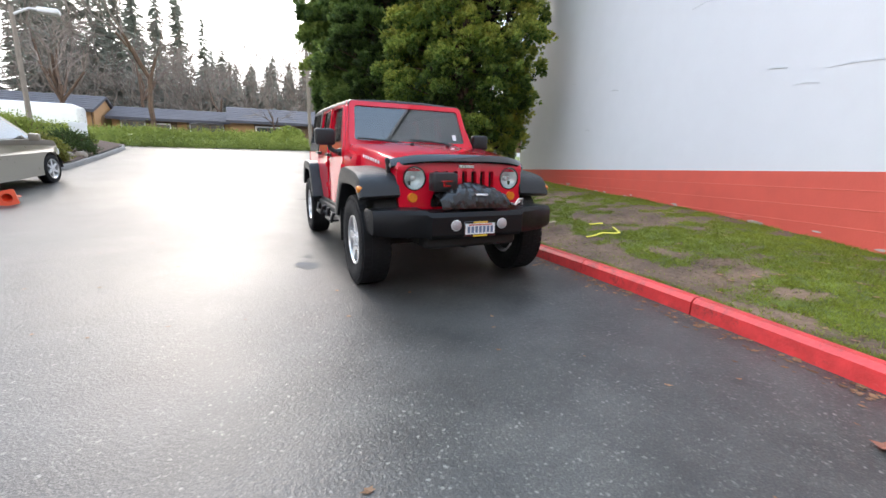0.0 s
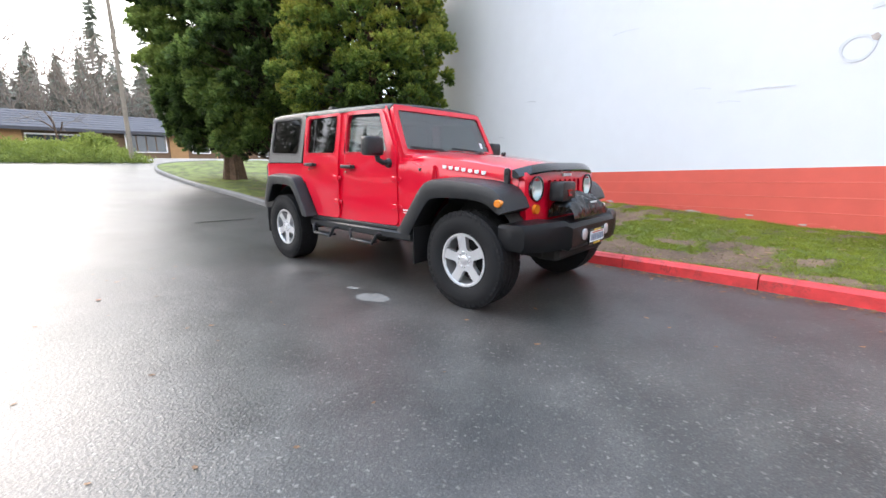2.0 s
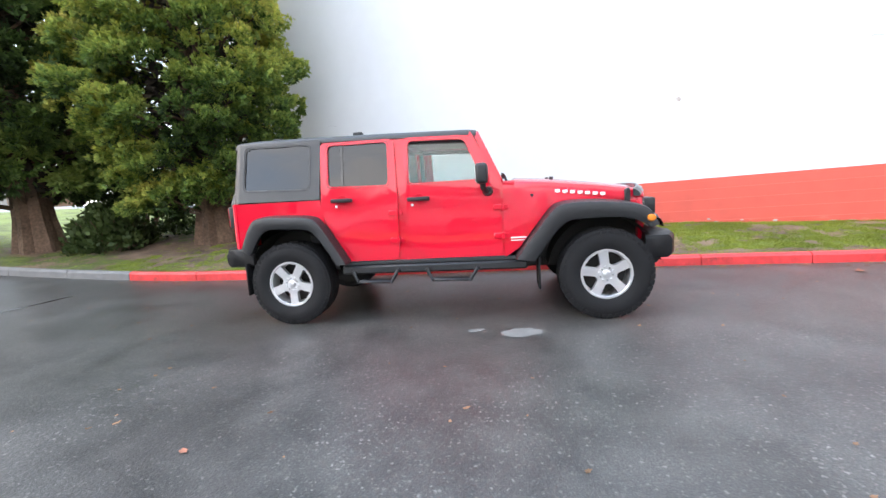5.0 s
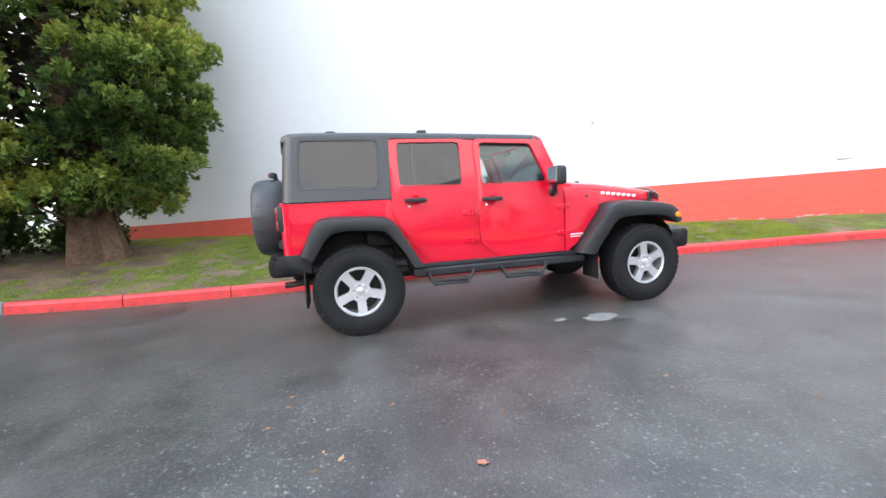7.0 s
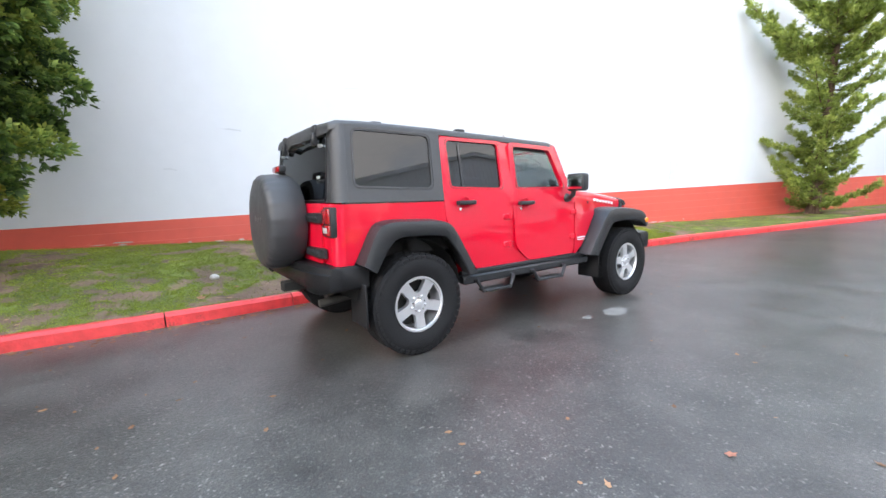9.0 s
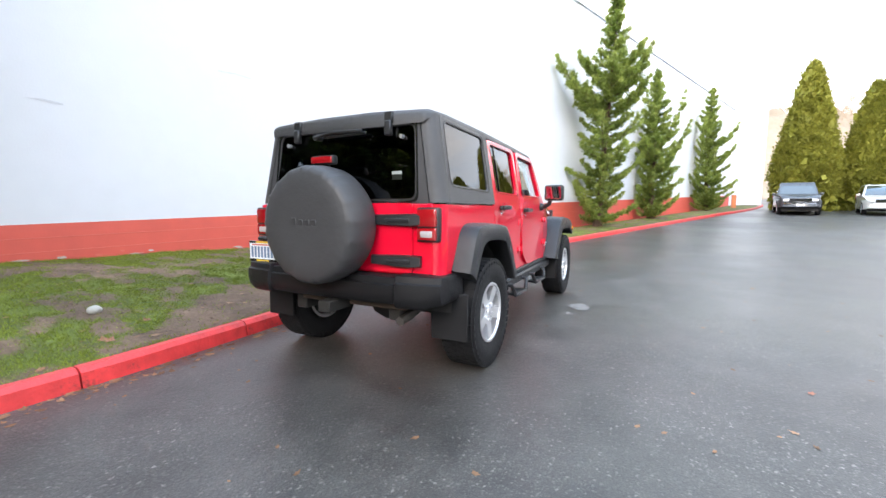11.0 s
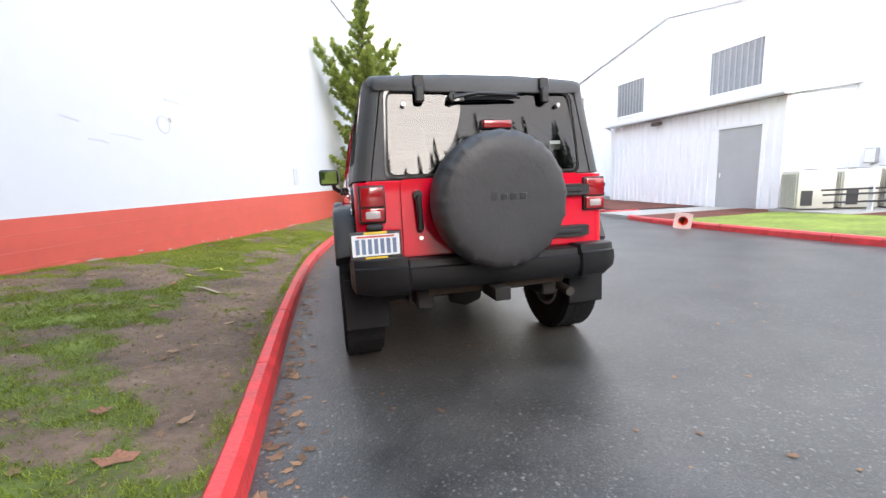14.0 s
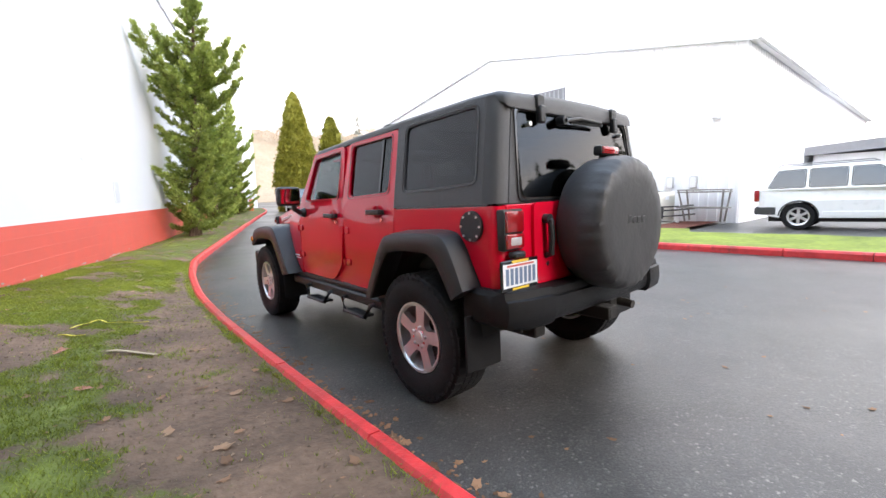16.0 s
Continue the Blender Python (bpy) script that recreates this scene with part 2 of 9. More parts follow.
def asphalt_mat():
    """Wet, worn asphalt: stone chips of mixed size and tone in dark binder, with a water film that comes and goes in broad patches."""
    m = bpy.data.materials.new("wet_asphalt")
    m.use_nodes = True
    n, l = m.node_tree.nodes, m.node_tree.links
    p = n["Principled BSDF"]
    tc = n.new("ShaderNodeTexCoord")
    # the lookups are jostled a little, so that no chip is a clean cell
    jig = n.new("ShaderNodeTexNoise")
    jig.inputs["Scale"].default_value, jig.inputs["Detail"].default_value = 45, 2
    l.new(tc.outputs["Object"], jig.inputs["Vector"])
    jm = n.new("ShaderNodeVectorMath")
    jm.operation = "MULTIPLY_ADD"
    jm.inputs[1].default_value = (0.030, 0.030, 0.030)
    l.new(jig.outputs["Color"], jm.inputs[0])
    l.new(tc.outputs["Object"], jm.inputs[2])

    def noise_node(scale, detail=3.0, rough=0.5):
        k = n.new("ShaderNodeTexNoise")
        k.inputs["Scale"].default_value, k.inputs["Detail"].default_value, k.inputs["Roughness"].default_value = scale, detail, rough
        l.new(tc.outputs["Object"], k.inputs["Vector"])
        return k

    def chips(scale, d0, d1, g0, g1, amount):
        """Chips of one size: a spot in some of the cells, brighter in a few."""
        v = n.new("ShaderNodeTexVoronoi")
        v.inputs["Scale"].default_value = scale
        l.new(jm.outputs["Vector"], v.inputs["Vector"])
        a, g = n.new("ShaderNodeMapRange"), n.new("ShaderNodeMapRange")
        a.inputs["From Min"].default_value, a.inputs["From Max"].default_value = d1, d0
        l.new(v.outputs["Distance"], a.inputs["Value"])
        sep = n.new("ShaderNodeSeparateColor")
        l.new(v.outputs["Color"], sep.inputs["Color"])
        g.inputs["From Min"].default_value, g.inputs["From Max"].default_value = g0, g1
        g.inputs["To Max"].default_value = amount
        l.new(sep.outputs["Red"], g.inputs["Value"])
        x = n.new("ShaderNodeMath")
        x.operation = "MULTIPLY"
        l.new(a.outputs["Result"], x.inputs[0])
        l.new(g.outputs["Result"], x.inputs[1])
        return v, x, sep

    big, mid, fine = noise_node(0.20, 5, 0.6), noise_node(2.1, 6, 0.65), noise_node(120, 3, 0.7)
    base = n.new("ShaderNodeMixRGB")
    base.inputs["Color1"].default_value, base.inputs["Color2"].default_value = (0.022, 0.0212, 0.020, 1), (0.076, 0.073, 0.068, 1)
    mm = n.new("ShaderNodeMapRange")
    mm.inputs["From Min"].default_value, mm.inputs["From Max"].default_value = 0.28, 0.72
    l.new(mid.outputs["Fac"], mm.inputs["Value"])
    l.new(mm.outputs["Result"], base.inputs["Fac"])
    grain = n.new("ShaderNodeMixRGB")
    grain.blend_type = "MULTIPLY"
    grain.inputs["Fac"].default_value = 0.75
    gr = n.new("ShaderNodeMapRange")
    gr.inputs["From Min"].default_value, gr.inputs["From Max"].default_value = 0.3, 0.7
    gr.inputs["To Min"].default_value, gr.inputs["To Max"].default_value = 0.30, 1.9
    l.new(fine.outputs["Fac"], gr.inputs["Value"])
    l.new(base.outputs["Color"], grain.inputs["Color1"])
    l.new(gr.outputs["Result"], grain.inputs["Color2"])
    last = grain.outputs["Color"]
    cells = []
    worn = n.new("ShaderNodeMapRange")
    worn.inputs["From Min"].default_value, worn.inputs["From Max"].default_value = 0.36, 0.64
    worn.inputs["To Min"].default_value, worn.inputs["To Max"].default_value = 0.30, 1.0
    l.new(noise_node(0.9, 5, 0.65).outputs["Fac"], worn.inputs["Value"])
    for scale, d0, d1, g0, g1, amount, tone in ((64, 0.22, 0.46, 0.35, 1.0, 0.55, (0.24, 0.23, 0.215, 1)), (36, 0.16, 0.36, 0.60, 1.0, 0.74, (0.36, 0.345, 0.32, 1)), (21, 0.07, 0.17, 0.89, 1.0, 0.68, (0.44, 0.42, 0.39, 1))):
        v, x, sep = chips(scale, d0, d1, g0, g1, amount)
        cells.append(v)
        w = n.new("ShaderNodeMath")
        w.operation = "MULTIPLY"
        l.new(x.outputs[0], w.inputs[0])
        l.new(worn.outputs["Result"], w.inputs[1])
        c = n.new("ShaderNodeMixRGB")
        c.inputs["Color2"].default_value = tone
        l.new(w.outputs[0], c.inputs["Fac"])
        l.new(last, c.inputs["Color1"])
        last = c.outputs["Color"]
    # faint oil and moss tints in broad patches
    tint = n.new("ShaderNodeMixRGB")
    tint.blend_type = "MULTIPLY"
    tr = n.new("ShaderNodeValToRGB")
    e = tr.color_ramp.elements
    e[0].position, e[0].color = 0.34, (0.99, 1.0, 0.95, 1)
    e[1].position, e[1].color = 0.66, (1.0, 0.92, 0.91, 1)
    e.new(0.5).color = (1.0, 0.98, 0.96, 1)
    l.new(noise_node(0.55, 3).outputs["Fac"], tr.inputs["Fac"])
    tint.inputs["Fac"].default_value = 1.0
    l.new(last, tint.inputs["Color1"])
    l.new(tr.outputs["Color"], tint.inputs["Color2"])
    l.new(tint.outputs["Color"], p.inputs["Base Color"])
    rough = n.new("ShaderNodeMapRange")
    rough.interpolation_type = "SMOOTHERSTEP"
    rough.inputs["From Min"].default_value, rough.inputs["From Max"].default_value = 0.28, 0.72
    rough.inputs["To Min"].default_value, rough.inputs["To Max"].default_value = 0.33, 0.47
    l.new(big.outputs["Fac"], rough.inputs["Value"])
    rv = n.new("ShaderNodeMath")
    rv.operation = "MULTIPLY_ADD"
    rv.inputs[1].default_value = 0.12
    rs = n.new("ShaderNodeMath")
    rs.operation = "SUBTRACT"
    rs.inputs[1].default_value = 0.5
    l.new(mid.outputs["Fac"], rs.inputs[0])
    l.new(rs.outputs[0], rv.inputs[0])
    l.new(rough.outputs["Result"], rv.inputs[2])
    l.new(rv.outputs[0], p.inputs["Roughness"])
    p.inputs["Specular IOR Level"].default_value = 0.60
    h1 = n.new("ShaderNodeMath")
    h1.operation = "MULTIPLY_ADD"
    h1.inputs[1].default_value = 0.6
    l.new(cells[1].outputs["Distance"], h1.inputs[0])
    l.new(cells[0].outputs["Distance"], h1.inputs[2])
    h2 = n.new("ShaderNodeMath")
    h2.operation = "ADD"
    l.new(h1.outputs[0], h2.inputs[0])
    l.new(fine.outputs["Fac"], h2.inputs[1])
    b = n.new("ShaderNodeBump")
    b.inputs["Strength"].default_value, b.inputs["Distance"].default_value = 0.25, 0.006
    l.new(h2.outputs[0], b.inputs["Height"])
    l.new(b.outputs["Normal"], p.inputs["Normal"])
    return m


def turf_mat():
    """Thin lawn with bare brown soil showing through in patches."""
    m = mat("turf", (0.085, 0.105, 0.016), 0.9, var=0.45, scale=30, bump=0.9, bscale=45)
    n, l = m.node_tree.nodes, m.node_tree.links
    p = n["Principled BSDF"]
    green = p.inputs["Base Color"].links[0].from_socket
    tc = n.new("ShaderNodeTexCoord")
    cov = n.new("ShaderNodeAttribute")
    cov.attribute_name = "cover"
    k = n.new("ShaderNodeTexNoise")
    k.inputs["Scale"].default_value, k.inputs["Detail"].default_value = 26, 5
    l.new(tc.outputs["Object"], k.inputs["Vector"])
    ad = n.new("ShaderNodeMath")
    ad.operation = "MULTIPLY_ADD"
    ad.inputs[1].default_value = 0.9
    l.new(k.outputs["Fac"], ad.inputs[0])
    l.new(cov.outputs["Fac"], ad.inputs[2])
    mr = n.new("ShaderNodeMapRange")
    mr.inputs["From Min"].default_value, mr.inputs["From Max"].default_value = 0.88, 1.14
    l.new(ad.outputs[0], mr.inputs["Value"])
    k2 = n.new("ShaderNodeTexNoise")
    k2.inputs["Scale"].default_value, k2.inputs["Detail"].default_value = 22, 4
    l.new(tc.outputs["Object"], k2.inputs["Vector"])
    soil = n.new("ShaderNodeMixRGB")
    soil.inputs["Color1"].default_value, soil.inputs["Color2"].default_value = (0.075, 0.044, 0.027, 1), (0.265, 0.170, 0.112, 1)
    l.new(k2.outputs["Fac"], soil.inputs["Fac"])
    # damp and dry areas of the soil
    k3, damp = n.new("ShaderNodeTexNoise"), n.new("ShaderNodeMapRange")
    k3.inputs["Scale"].default_value, k3.inputs["Detail"].default_value = 1.7, 6
    l.new(tc.outputs["Object"], k3.inputs["Vector"])
    damp.inputs["From Min"].default_value, damp.inputs["From Max"].default_value = 0.34, 0.66
    damp.inputs["To Min"].default_value, damp.inputs["To Max"].default_value = 0.52, 1.25
    l.new(k3.outputs["Fac"], damp.inputs["Value"])
    soil2 = n.new("ShaderNodeMixRGB")
    soil2.blend_type, soil2.inputs["Fac"].default_value = "MULTIPLY", 1.0
    l.new(soil.outputs["Color"], soil2.inputs["Color1"])
    l.new(damp.outputs["Result"], soil2.inputs["Color2"])
    soil = soil2
    # sunlight on the far lawn, painted as a brighter green by cover
    sunlit = n.new("ShaderNodeMapRange")
    sunlit.inputs["From Min"].default_value, sunlit.inputs["From Max"].default_value = 0.85, 1.25
    l.new(cov.outputs["Fac"], sunlit.inputs["Value"])
    lawn = n.new("ShaderNodeMixRGB")
    lawn.inputs["Color2"].default_value = (0.16, 0.20, 0.035, 1)
    l.new(sunlit.outputs["Result"], lawn.inputs["Fac"])
    l.new(green, lawn.inputs["Color1"])
    green = lawn.outputs["Color"]
    mix = n.new("ShaderNodeMixRGB")
    l.new(mr.outputs["Result"], mix.inputs["Fac"])
    l.new(soil.outputs["Color"], mix.inputs["Color1"])
    l.new(green, mix.inputs["Color2"])
    l.new(mix.outputs["Color"], p.inputs["Base Color"])
    return m


M_ASPHALT = asphalt_mat()
M_TURF = turf_mat()
M_LAWN = mat("lawn", (0.20, 0.245, 0.035), 0.9, var=0.5, scale=9, bump=0.8, bscale=60)
M_WHITE = mat("painted_white_block", (0.66, 0.685, 0.725), 0.6, var=0.03, scale=3, bump=0.12, bscale=40)
M_REDWALL = mat("painted_red_block", (0.66, 0.105, 0.075), 0.55, var=0.10, scale=4, bump=0.15, bscale=40)
M_JOINT = mat("painted_joint", (0.68, 0.145, 0.108), 0.7, var=0.1, scale=20)
M_KERB = mat("red_painted_kerb", (0.62, 0.042, 0.042), 0.42, var=0.34, scale=9, bump=0.5, bscale=40, island=0.1, alpha_rand=True)


def scuffed(m, dark, light_scale=2.6, lo=0.56, hi=0.66):
    """Dirt and tyre scuffs over a painted material, in streaky patches."""
    n, l = m.node_tree.nodes, m.node_tree.links
    p = n["Principled BSDF"]
    was = p.inputs["Base Color"].links[0].from_socket
    tc, k, k2 = n.new("ShaderNodeTexCoord"), n.new("ShaderNodeTexNoise"), n.new("ShaderNodeTexNoise")
    k.inputs["Scale"].default_value, k.inputs["Detail"].default_value, k.inputs["Roughness"].default_value = light_scale, 7, 0.72
    k2.inputs["Scale"].default_value, k2.inputs["Detail"].default_value = 55, 3
    l.new(tc.outputs["Object"], k.inputs["Vector"])
    l.new(tc.outputs["Object"], k2.inputs["Vector"])
    a = n.new("ShaderNodeMapRange")
    a.inputs["From Min"].default_value, a.inputs["From Max"].default_value = lo, hi
    a.inputs["To Max"].default_value = 0.85
    l.new(k.outputs["Fac"], a.inputs["Value"])
    g = n.new("ShaderNodeMapRange")
    g.inputs["From Min"].default_value, g.inputs["From Max"].default_value = 0.35, 0.6
    l.new(k2.outputs["Fac"], g.inputs["Value"])
    x = n.new("ShaderNodeMath")
    x.operation = "MULTIPLY"
    l.new(a.outputs["Result"], x.inputs[0])
    l.new(g.outputs["Result"], x.inputs[1])
    mix = n.new("ShaderNodeMixRGB")
    mix.inputs["Color2"].default_value = (*dark, 1)
    l.new(x.outputs[0], mix.inputs["Fac"])
    l.new(was, mix.inputs["Color1"])
    l.new(mix.outputs["Color"], p.inputs["Base Color"])
    return m


scuffed(M_KERB, (0.10, 0.035, 0.03))
M_CONC = mat("concrete", (0.36, 0.34, 0.31), 0.8, var=0.2, scale=7, bump=0.5, bscale=50)
M_KERBGREY = mat("grey_kerb_concrete", (0.17, 0.165, 0.16), 0.7, var=0.25, scale=7, bump=0.5, bscale=50)
M_SIDING = mat("white_metal_siding", (0.90, 0.90, 0.91), 0.5, var=0.03, scale=2)
M_GREYDOOR = mat("grey_door", (0.42, 0.42, 0.42), 0.5, var=0.06, scale=3)
# mid grey puts veiling glare into the colour of the dark panes
M_GLAREWIN = mat("dark_window", (0.22, 0.225, 0.235), 0.2, var=0.2, scale=5)
M_CARGLASS = mat("sky_reflecting_glass", (0.05, 0.065, 0.075), 0.05, var=0.1, scale=3, spec=1.0, coat=1.0, rvar=0.02)
M_MULCH = mat("red_bark_mulch", (0.13, 0.035, 0.02), 0.95, var=0.5, scale=25, bump=1.0, bscale=40)
M_DARKMULCH = mat("dark_bark_mulch", (0.075, 0.042, 0.028), 0.95, var=0.5, scale=25, bump=1.0, bscale=40)
M_BARK = mat("bark", (0.125, 0.08, 0.055), 0.95, var=0.65, scale=22, bump=1.0, bscale=18)
M_ROOF = mat("grey_shingles", (0.085, 0.085, 0.10), 0.85, var=0.2, scale=6, bump=0.6, bscale=30)
M_TAN = mat("tan_cladding", (0.42, 0.24, 0.11), 0.75, var=0.15, scale=5)
M_BROWN = mat("brown_cladding", (0.16, 0.10, 0.06), 0.8, var=0.15, scale=5)


# ---- ground ----
HY = [-400, -80, -40, -25, -15, -8, -5, -2.5, 0, 2.5, 5, 7.5, 10, 13, 16, 20, 26, 34, 60, 200, 500]
HZ = [0, 0, 0, -0.03, -0.10, -0.16, -0.135, -0.0735, 0, 0.0735, 0.17, 0.37, 0.62, 0.90, 1.25, 1.75, 2.45, 2.8, 3.0, 3.0, 3.0]


HTY = np.arange(-420, 520.01, 0.1)
HTZ = sum(np.interp(HTY + d, HY, HZ) for d in (-0.6, -0.3, 0, 0.3, 0.6)) / 5


def H(y):
    """Height of the paving: it falls gently along the drive and climbs into the car park."""
    u = min(max((y + 420) / 0.1, 0), len(HTZ) - 2)
    i = int(u)
    return float(HTZ[i] + (HTZ[i + 1] - HTZ[i]) * (u - i))


def sheet(name, xs, ys, zf, material, **tags):
    me = bpy.data.meshes.new(name)
    nx, ny = len(xs), len(ys)
    vs = [(x, y, zf(x, y)) for y in ys for x in xs]
    fs = [(j * nx + i, j * nx + i + 1, (j + 1) * nx + i + 1, (j + 1) * nx + i) for j in range(ny - 1) for i in range(nx - 1)]
    me.from_pydata(vs, [], fs)
    me.shade_smooth()
    me.materials.append(material)
    return tagged(new(name, me), **tags)


steps = [-400, -200, -100, -60, -40]
ys_all = steps + [-30 + 0.5 * k for k in range(181)] + [65, 80, 110, 160, 250, 450]
xs_all = [-450, -250, -150, -90, -60, -40, -30, -22, -16, -12, -9, -6, -4, -2, 0, 2, 5, 9, 14, 22, 40, 70, 120, 220, 450]
ground = sheet("ground", xs_all, ys_all, lambda x, y: H(y), M_ASPHALT, label="wet dark grey asphalt of a sloping car park drive", category="ground", kind="structure")

# ---- the painted block wall beside the drive ----
WALL_M = 0.322


def wall_x(y):
    return 3.594 + WALL_M * (y + 3.683)


WDIR = Vector((WALL_M, 1, 0)).normalized()
WANG = math.degrees(math.atan2(WDIR.x, WDIR.y))
WALL_Y0, WALL_Y1, RED_TOP, WALL_TOP = -40.0, 7.6, 1.017, 8.3
W0 = Vector((wall_x(WALL_Y0), WALL_Y0, 0))
WLEN = (WALL_Y1 - WALL_Y0) * math.sqrt(1 + WALL_M ** 2)
WPOSE = Matrix.Translation(W0) @ pose(0, 0, 0, 0, 0, -WANG)     # local y along the wall, local +x into the building
bm = B()
box(bm, 0.004, 24.0, 0, WLEN, RED_TOP, WALL_TOP)
wall_east = part("wall_east", bm, M_WHITE, smooth=False)
tagged(wall_east, "tall white painted concrete block wall beside the verge", "wall", kind="structure")
wall_east.matrix_basis = WPOSE
bm = B()
box(bm, 0.0, 23.99, -0.004, WLEN - 0.004, -0.7, RED_TOP)
band = part("wall_base", bm, M_REDWALL, wall_east, "red painted base band", smooth=False)
bm = B()
box(bm, -0.06, 0.3, -0.05, WLEN + 0.02, WALL_TOP - 0.02, WALL_TOP + 0.12)
part("coping", bm, M_WHITE, wall_east, smooth=False)

# ---- verge and kerb along the drive ----
KERB = [(6.0, 23.0), (3.6, 21.6), (2.35, 20.2), (1.75, 18.2), (1.56, 16), (1.50, 12.6), (1.54, 9), (1.41, 5.9), (1.325, 3.3), (1.345, 2), (1.375, 0.7), (1.38, -1.2), (1.34, -2.6), (1.27, -3.5), (1.16, -4.5),
        (0.95, -6), (0.55, -7.7), (-0.70, -11.2), (-1.55, -13.5), (-3.2, -18), (-5.7, -24.8), (-8.0, -31), (-9.5, -36), (-11, -42)]
KPTS = [Vector((p[0], p[1])) for p in smooth_curve([(x, y, 0) for x, y in KERB], 8)]


KSORT = np.array(sorted((p.y, p.x) for p in KPTS))
KTY = np.arange(-45, 25.01, 0.05)
KTX = np.interp(KTY, KSORT[:, 0], KSORT[:, 1])


def kerb_x(y):
    u = min(max((y + 45) / 0.05, 0), len(KTX) - 2)
    i = int(u)
    return float(KTX[i] + (KTX[i + 1] - KTX[i]) * (u - i))


VBY = [-45, -20, -12, -7, -3.5, -1.2, 3.7, 6, 9, 13, 16, 20, 24]
VBZ = [0.12, 0.02, 0.03, 0.12, 0.25, 0.42, 0.60, 0.70, 0.80, 1.03, 1.38, 1.88, 2.35]
KERB_H, KERB_W = 0.135, 0.122


def verge_z(x, y):
    """Height of the verge: from the kerb's back up to the wall's foot."""
    k = kerb_x(y) + KERB_W
    w = max(k + 1.0, wall_x(y) if y < 7.6 else k + 5)
    u = min(max((x - k) / (w - k), 0), 1)
    a, b = H(y) + KERB_H - 0.02, float(np.interp(y, VBY, VBZ))
    s = u * u * (3 - 2 * u) * 0.5 + u * 0.5
    return a + (b - a) * s + 0.05 * math.sin(math.pi * u) + 0.025 * noise.noise((x * 1.1, y * 1.1, 0)) * min(1, 4 * u)


# bare soil along the kerb and in worn patches: metres of soil behind the kerb, by y
SOIL_Y = [-6, -4.6, -3, -1.3, -0.5, 0.6, 1.4, 2.0, 2.9, 3.6, 5.0, 6.0, 8.0]
SOIL_W = [0.0, 0.12, 0.32, 0.62, 0.82, 0.88, 0.66, 0.52, 0.15, 0.02, 0.0, 0.1, 0.0]
SOIL_SPOTS = [(3.05, -1.1, 0.40, 0.85), (3.7, -0.5, 0.75, 0.55), (2.5, 2.45, 0.28, 0.24), (2.12, 2.52, 0.2, 0.16), (4.6, 1.7, 0.9, 0.35), (3.4, 6.2, 1.3, 1.6), (3.0, 9.4, 1.0, 1.2), (2.4, -5.4, 0.25, 0.8), (3.3, 1.2, 0.45, 0.3), (4.6, 4.3, 0.7, 0.5)]


def grassy(x, y):
    """How well grass covers the verge: above 0 it is green, below it is bare soil."""
    d = x - kerb_x(y) - KERB_W
    g = max(-0.32, min(0.26, 1.6 * (d - float(np.interp(y, SOIL_Y, SOIL_W)))))
    for sx, sy, rx, ry in SOIL_SPOTS:
        g = min(g, max(-0.3, 0.45 * (math.hypot((x - sx) / rx, (y - sy) / ry) - 1) + 0.02))
    g += 0.50 * noise.noise((x * 1.2 + 3, y * 1.2, 1.7)) + 0.66 * noise.noise((x * 3.3, y * 3.3, 4)) - 0.06 + 0.34 * noise.noise((x * 8, y * 8, 2))
    # raises cover past the cedars, which also brightens that lawn as sunlit
    g += 0.35 * min(1, max(0, (y - 7.5) / 2))
    if d < 0.07:
        g = max(g, 0.25 * noise.noise((x * 3, y * 2.3, 9)) + 0.06)
    return g


def verge_mesh():
    rows = [-41 + 0.4 * k for k in range(83)] + [-8 + 0.07 * k for k in range(240)] + [8.9 + 0.4 * k for k in range(31)] + [21.4, 21.8, 22.2]
    n = 44
    cov = []
    vs, fs = [], []
    for y in rows:
        k = kerb_x(y) + KERB_W - 0.01
        w = (wall_x(y) + 0.15) if y < 7.4 else 16.0
        for i in range(n + 1):
            x = k + (w - k) * (i / n) ** (1.0 if y < 7.4 else 1.8)
            vs.append((x, y, verge_z(x, y) + 0.012 * noise.noise((x * 6, y * 6, 1))))
            cov.append(0.5 + grassy(x, y))
    for j in range(len(rows) - 1):
        for i in range(n):
            a = j * (n + 1) + i
            fs.append((a, a + 1, a + n + 2, a + n + 1))
    me = bpy.data.meshes.new("verge")
    me.from_pydata(vs, [], fs)
    me.shade_smooth()
    me.attributes.new("cover", "FLOAT", "POINT").data.foreach_set("value", cov)
    me.materials.append(M_TURF)
    return me


verge = part("verge", verge_mesh(), None)
tagged(verge, "sloping grass verge with worn brown soil patches", "grass verge", kind="structure")


